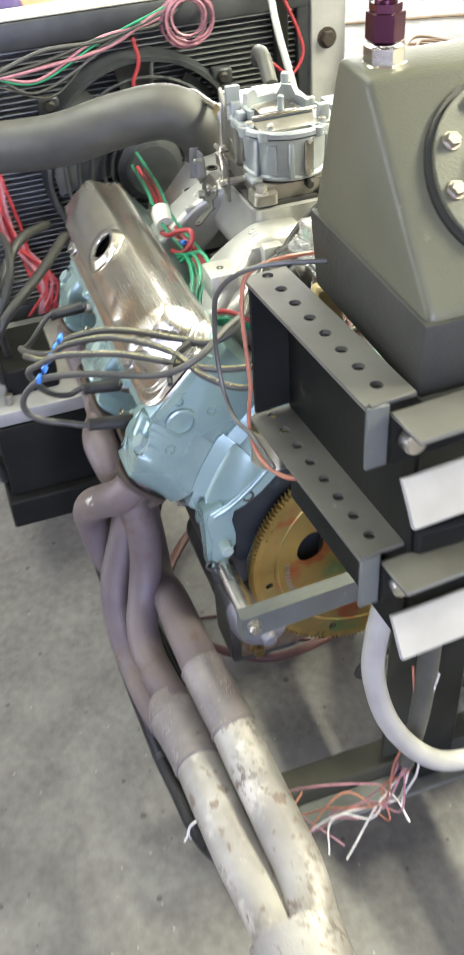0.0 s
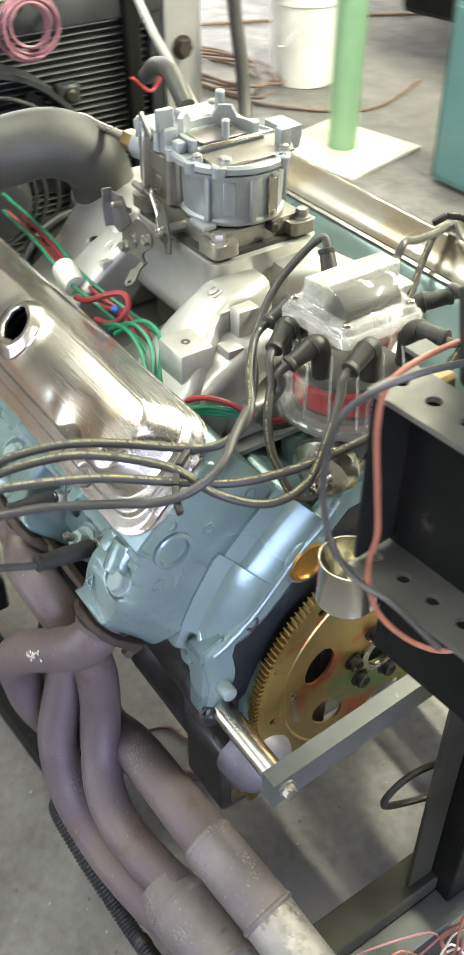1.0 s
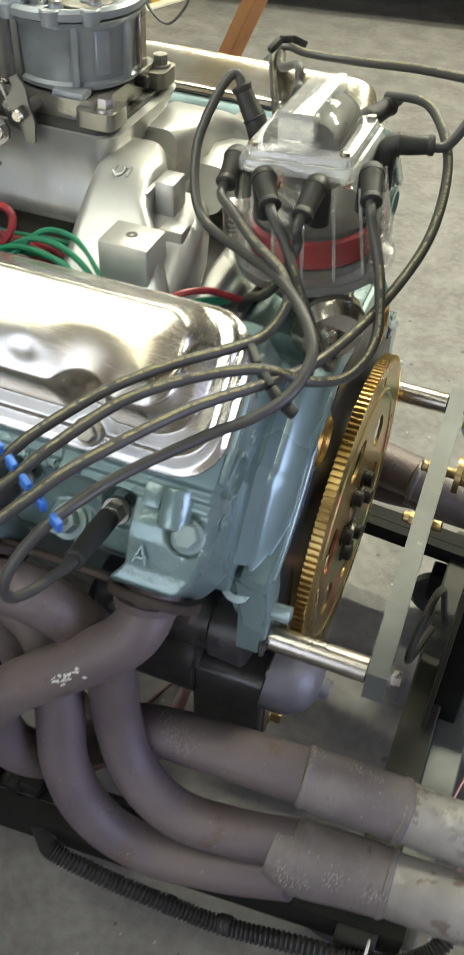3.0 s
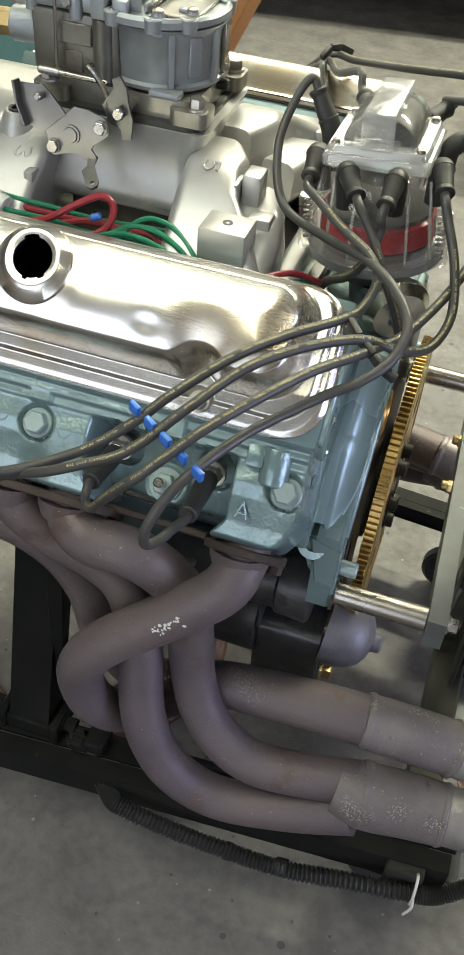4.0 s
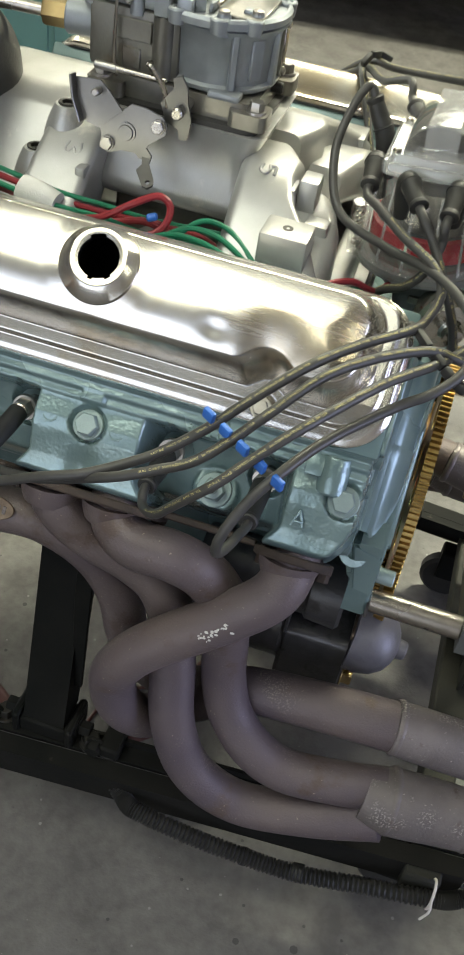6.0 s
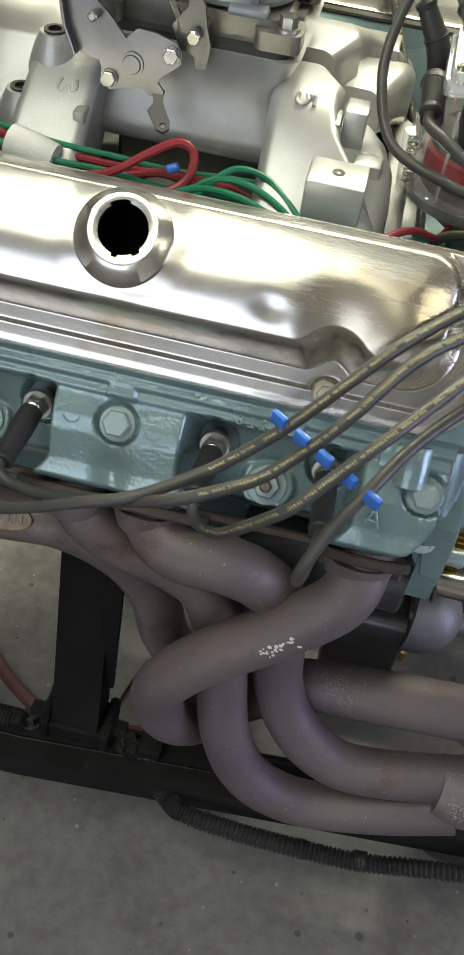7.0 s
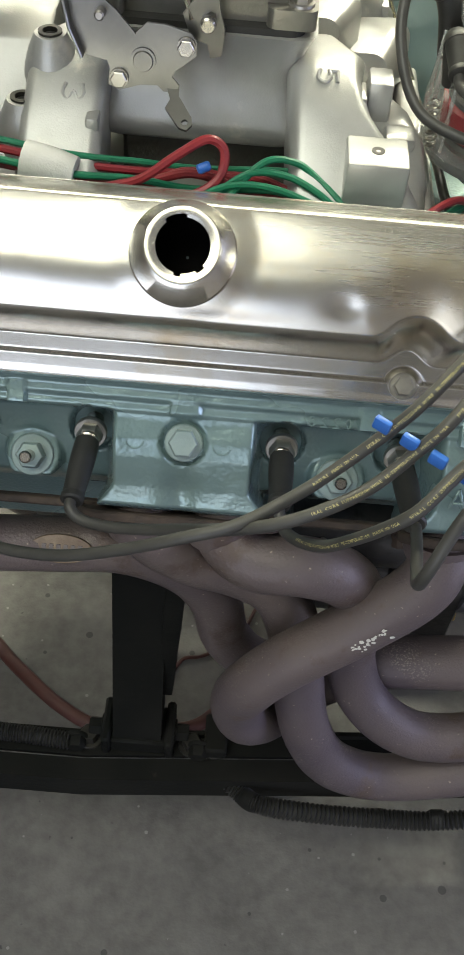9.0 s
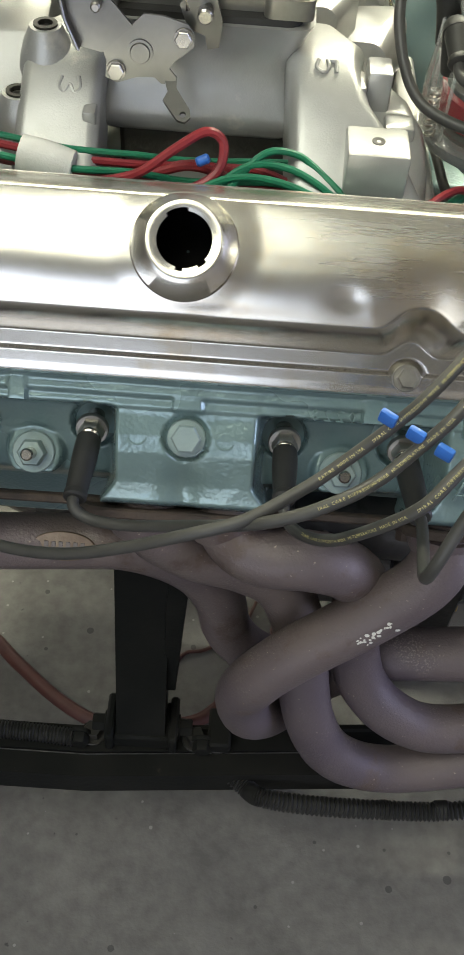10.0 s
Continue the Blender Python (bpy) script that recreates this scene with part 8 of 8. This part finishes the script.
def bucket():
    t = thing("bucket", "milky white plastic bucket with scraps inside", "bucket", place=(-2.50, 2.10, 0))
    part("pail", lathe((-2.50, 2.10, 0), (-2.50, 2.10, 0.37), [(0, 0.125), (0.01, 0.13), (0.86, 0.148), (0.87, 0.156), (0.93, 0.157), (1, 0.155), (1, 0.146), (0.5, 0.135), (0.5, 0.001)], 40), BUCKET, t)
    part("bail_handle", sweep([(-2.35, 2.02, 0.33), (-2.37, 1.95, 0.24), (-2.45, 1.94, 0.17), (-2.58, 1.99, 0.22), (-2.65, 2.08, 0.33)], 0.004, 8, 6), STEEL, t)
    part("scrap_rod", rod((-2.55, 2.08, 0.2), (-2.66, 2.05, 0.46), 0.022, 10), BLACK, t)
    part("scrap_offcut", box((-2.52, 2.06, 0.2), (-2.46, 2.12, 0.43), 0.004, 1), GREYPLASTIC, t)


bucket()
random.seed(7)
for k in range(7):
    c = Vector((-2.72 + random.uniform(-0.08, 0.08), 1.86 + random.uniform(-0.05, 0.05), 0))
    rx, ry = 0.26 + random.uniform(-0.07, 0.07), 0.17 + random.uniform(-0.04, 0.04)
    ph = random.random() * 6
    simple_hose("extension_cable", "brown extension cable lying in loose coils", "cable", [(c.x + rx * (1 + 0.15 * math.sin(3 * a)) * math.cos(a + ph), c.y + ry * math.sin(a + ph), 0.008 + 0.006 * k) for a in [j * 0.55 for j in range(11)]], 0.0065, BROWNCABLE, 8, 6, 0.0, "coils of cable")
simple_hose("extension_cable", "brown extension cable trailing over the floor", "cable", [(-2.6, 1.7, 0.008), (-2.35, 1.75, 0.008), (-2.1, 1.95, 0.008), (-2.05, 2.15, 0.008), (-2.2, 2.5, 0.008)], 0.0065, BROWNCABLE, 8, 6)
simple_hose("extension_cable", "brown extension cable trailing over the floor", "cable", [(-3.6, 1.6, 0.008), (-3.4, 2.3, 0.008), (-3.0, 3.2, 0.008), (-2.4, 3.9, 0.008), (-1.6, 4.3, 0.008)], 0.007, BROWNCABLE, 8, 8)


def hoist_leg():
    t = thing("timber_prop", "orange stained timber prop leaning on the floor", "timber prop", place=(-0.62, 1.75, 0))
    q, ln = aim((-0.618, 1.747, 0.03), (-0.057, 1.331, 1.10))
    part("beam", box((-0.022, -0.022, 0), (0.022, 0.022, ln), 0.003, 1, q), WOOD, t)
    part("dark_foot", box((-0.655, 1.715, 0), (-0.585, 1.785, 0.034), 0.004, 1), PURPLE, t, "dark purple wrapped foot")


hoist_leg()


def crane_leg():
    # stands for a yellow shop crane's leg; mast and cross beam are left out
    t = thing("crane_leg", "yellow painted steel crane leg reaching under the parked car", "floor jack", place=(0.29, 2.3, 0.1))
    part("arm", box((0.235, 1.78, 0.06), (0.345, 3.05, 0.17), 0.006, 1), YELLOW, t)
    part("end_cap", box((0.229, 1.772, 0.054), (0.351, 1.784, 0.176), 0.003, 1), YELLOW, t)
    for y in (1.84, 2.98):
        part("wheel", lathe((0.26, y, 0.05), (0.32, y, 0.05), [(0, 0.045), (0.2, 0.05), (0.8, 0.05), (1, 0.045)], 24), BOOT, t)


crane_leg()


def lift_ramp():
    t = thing("lift_ramp", "yellow steel lift ramp with a pale worn lower edge", "ramp", place=(-1.16, 2.76, 0))
    q = Matrix.Translation((-1.17, 2.76, 0)) @ Matrix.Rotation(radians(69), 4, "Z")
    part("ramp_side", box((-0.26, 0.0, 0.012), (0.23, 0.05, 0.105), 0.005, 1, q), YELLOW, t)
    part("base_flange", box((-0.26, -0.03, 0.0), (0.24, 0.06, 0.012), 0.002, 1, q), CREAM, t, "pale worn base flange")
    part("deck", box((-0.26, 0.05, 0.06), (0.21, 0.34, 0.085), 0.004, 1, q), BLACK, t)
    part("far_rail", rod(q @ Vector((-0.26, 0.12, 0.115)), q @ Vector((0.10, 0.10, 0.115)), 0.011, 12), YELLOW, t, "pale yellow rail")


lift_ramp()


def bench():
    t = thing("workbench", "cluttered dark timber workbench against the far side", "workbench", place=(-1.4, -0.6, 0))
    part("top", box((-1.75, -1.3, 0.72), (-1.15, 0.1, 0.77), 0.005, 1), WOOD, t)
    for x in (-1.72, -1.2):
        for y in (-1.27, 0.05):
            part("leg", box((x - 0.03, y - 0.03, 0), (x + 0.03, y + 0.03, 0.72), 0.003, 1), WOOD, t)
    c = thing("folded_cover", "folded purple cloth cover on the bench", "cloth", place=(-1.4, -0.3, 0.77))
    part("cloth", box((-1.6, -0.75, 0.77), (-1.25, -0.15, 0.85), 0.03, 4), PURPLE, c)


bench()


def parked_car():
    t = thing("parked_car", "dull green car with a lilac sill parked across the workshop", "car", place=(-0.5, 3.6, 0))
    q = Matrix.Translation((-1.21, 2.74, 0)) @ Matrix.Rotation(radians(9), 4, "Z")

    def sec(x, y0, y1, z0, z1, r):
        return rsec(q @ Vector((x, (y0 + y1) / 2, (z0 + z1) / 2)), q.to_3x3() @ Vector((0, 1, 0)), (0, 0, 1), (y1 - y0) / 2, (z1 - z0) / 2, r, 6)

    part("body", loft([sec(x, 0.03 + a, 1.75 - a, z0, z1, 0.09) for x, a, z0, z1 in ((-1.55, 0.24, 0.36, 0.60), (-1.45, 0.10, 0.30, 0.72), (-1.1, 0.0, 0.30, 0.80), (0.4, 0.0, 0.30, 0.86), (2.2, 0.0, 0.30, 0.86), (2.75, 0.06, 0.32, 0.80), (2.9, 0.22, 0.38, 0.64))]), CARGREEN, t)
    part("cabin", loft([sec(x, 0.20 + a, 1.58 - a, 0.80, z1, 0.10) for x, a, z1 in ((-0.35, 0.06, 0.98), (0.25, 0.08, 1.28), (1.35, 0.08, 1.28), (1.9, 0.05, 0.98))]), BOOT, t)
    part("floor_pan", box((-1.3, 0.10, 0.20), (2.6, 1.68, 0.31), 0.02, 1, q), BLACK, t)
    part("sill", box((-0.75, 0.0, 0.275), (1.75, 0.07, 0.335), 0.012, 2, q), LILAC, t, "lilac painted sill")
    for x in (-0.60, 2.1):
        for y in (0.06, 1.54):
            tyre = part("wheel", lathe(q @ Vector((x, y, 0.30)), q @ Vector((x, y + 0.18, 0.30)), [(0, 0.17), (0.04, 0.27), (0.15, 0.30), (0.85, 0.30), (0.96, 0.27), (1, 0.17)], 32), BOOT, t)
            part("rim", lathe(q @ Vector((x, y - 0.004, 0.30)), q @ Vector((x, y + 0.05, 0.30)), [(0, 0.16), (0.2, 0.165), (1, 0.15)], 24), TIN, tyre)


parked_car()
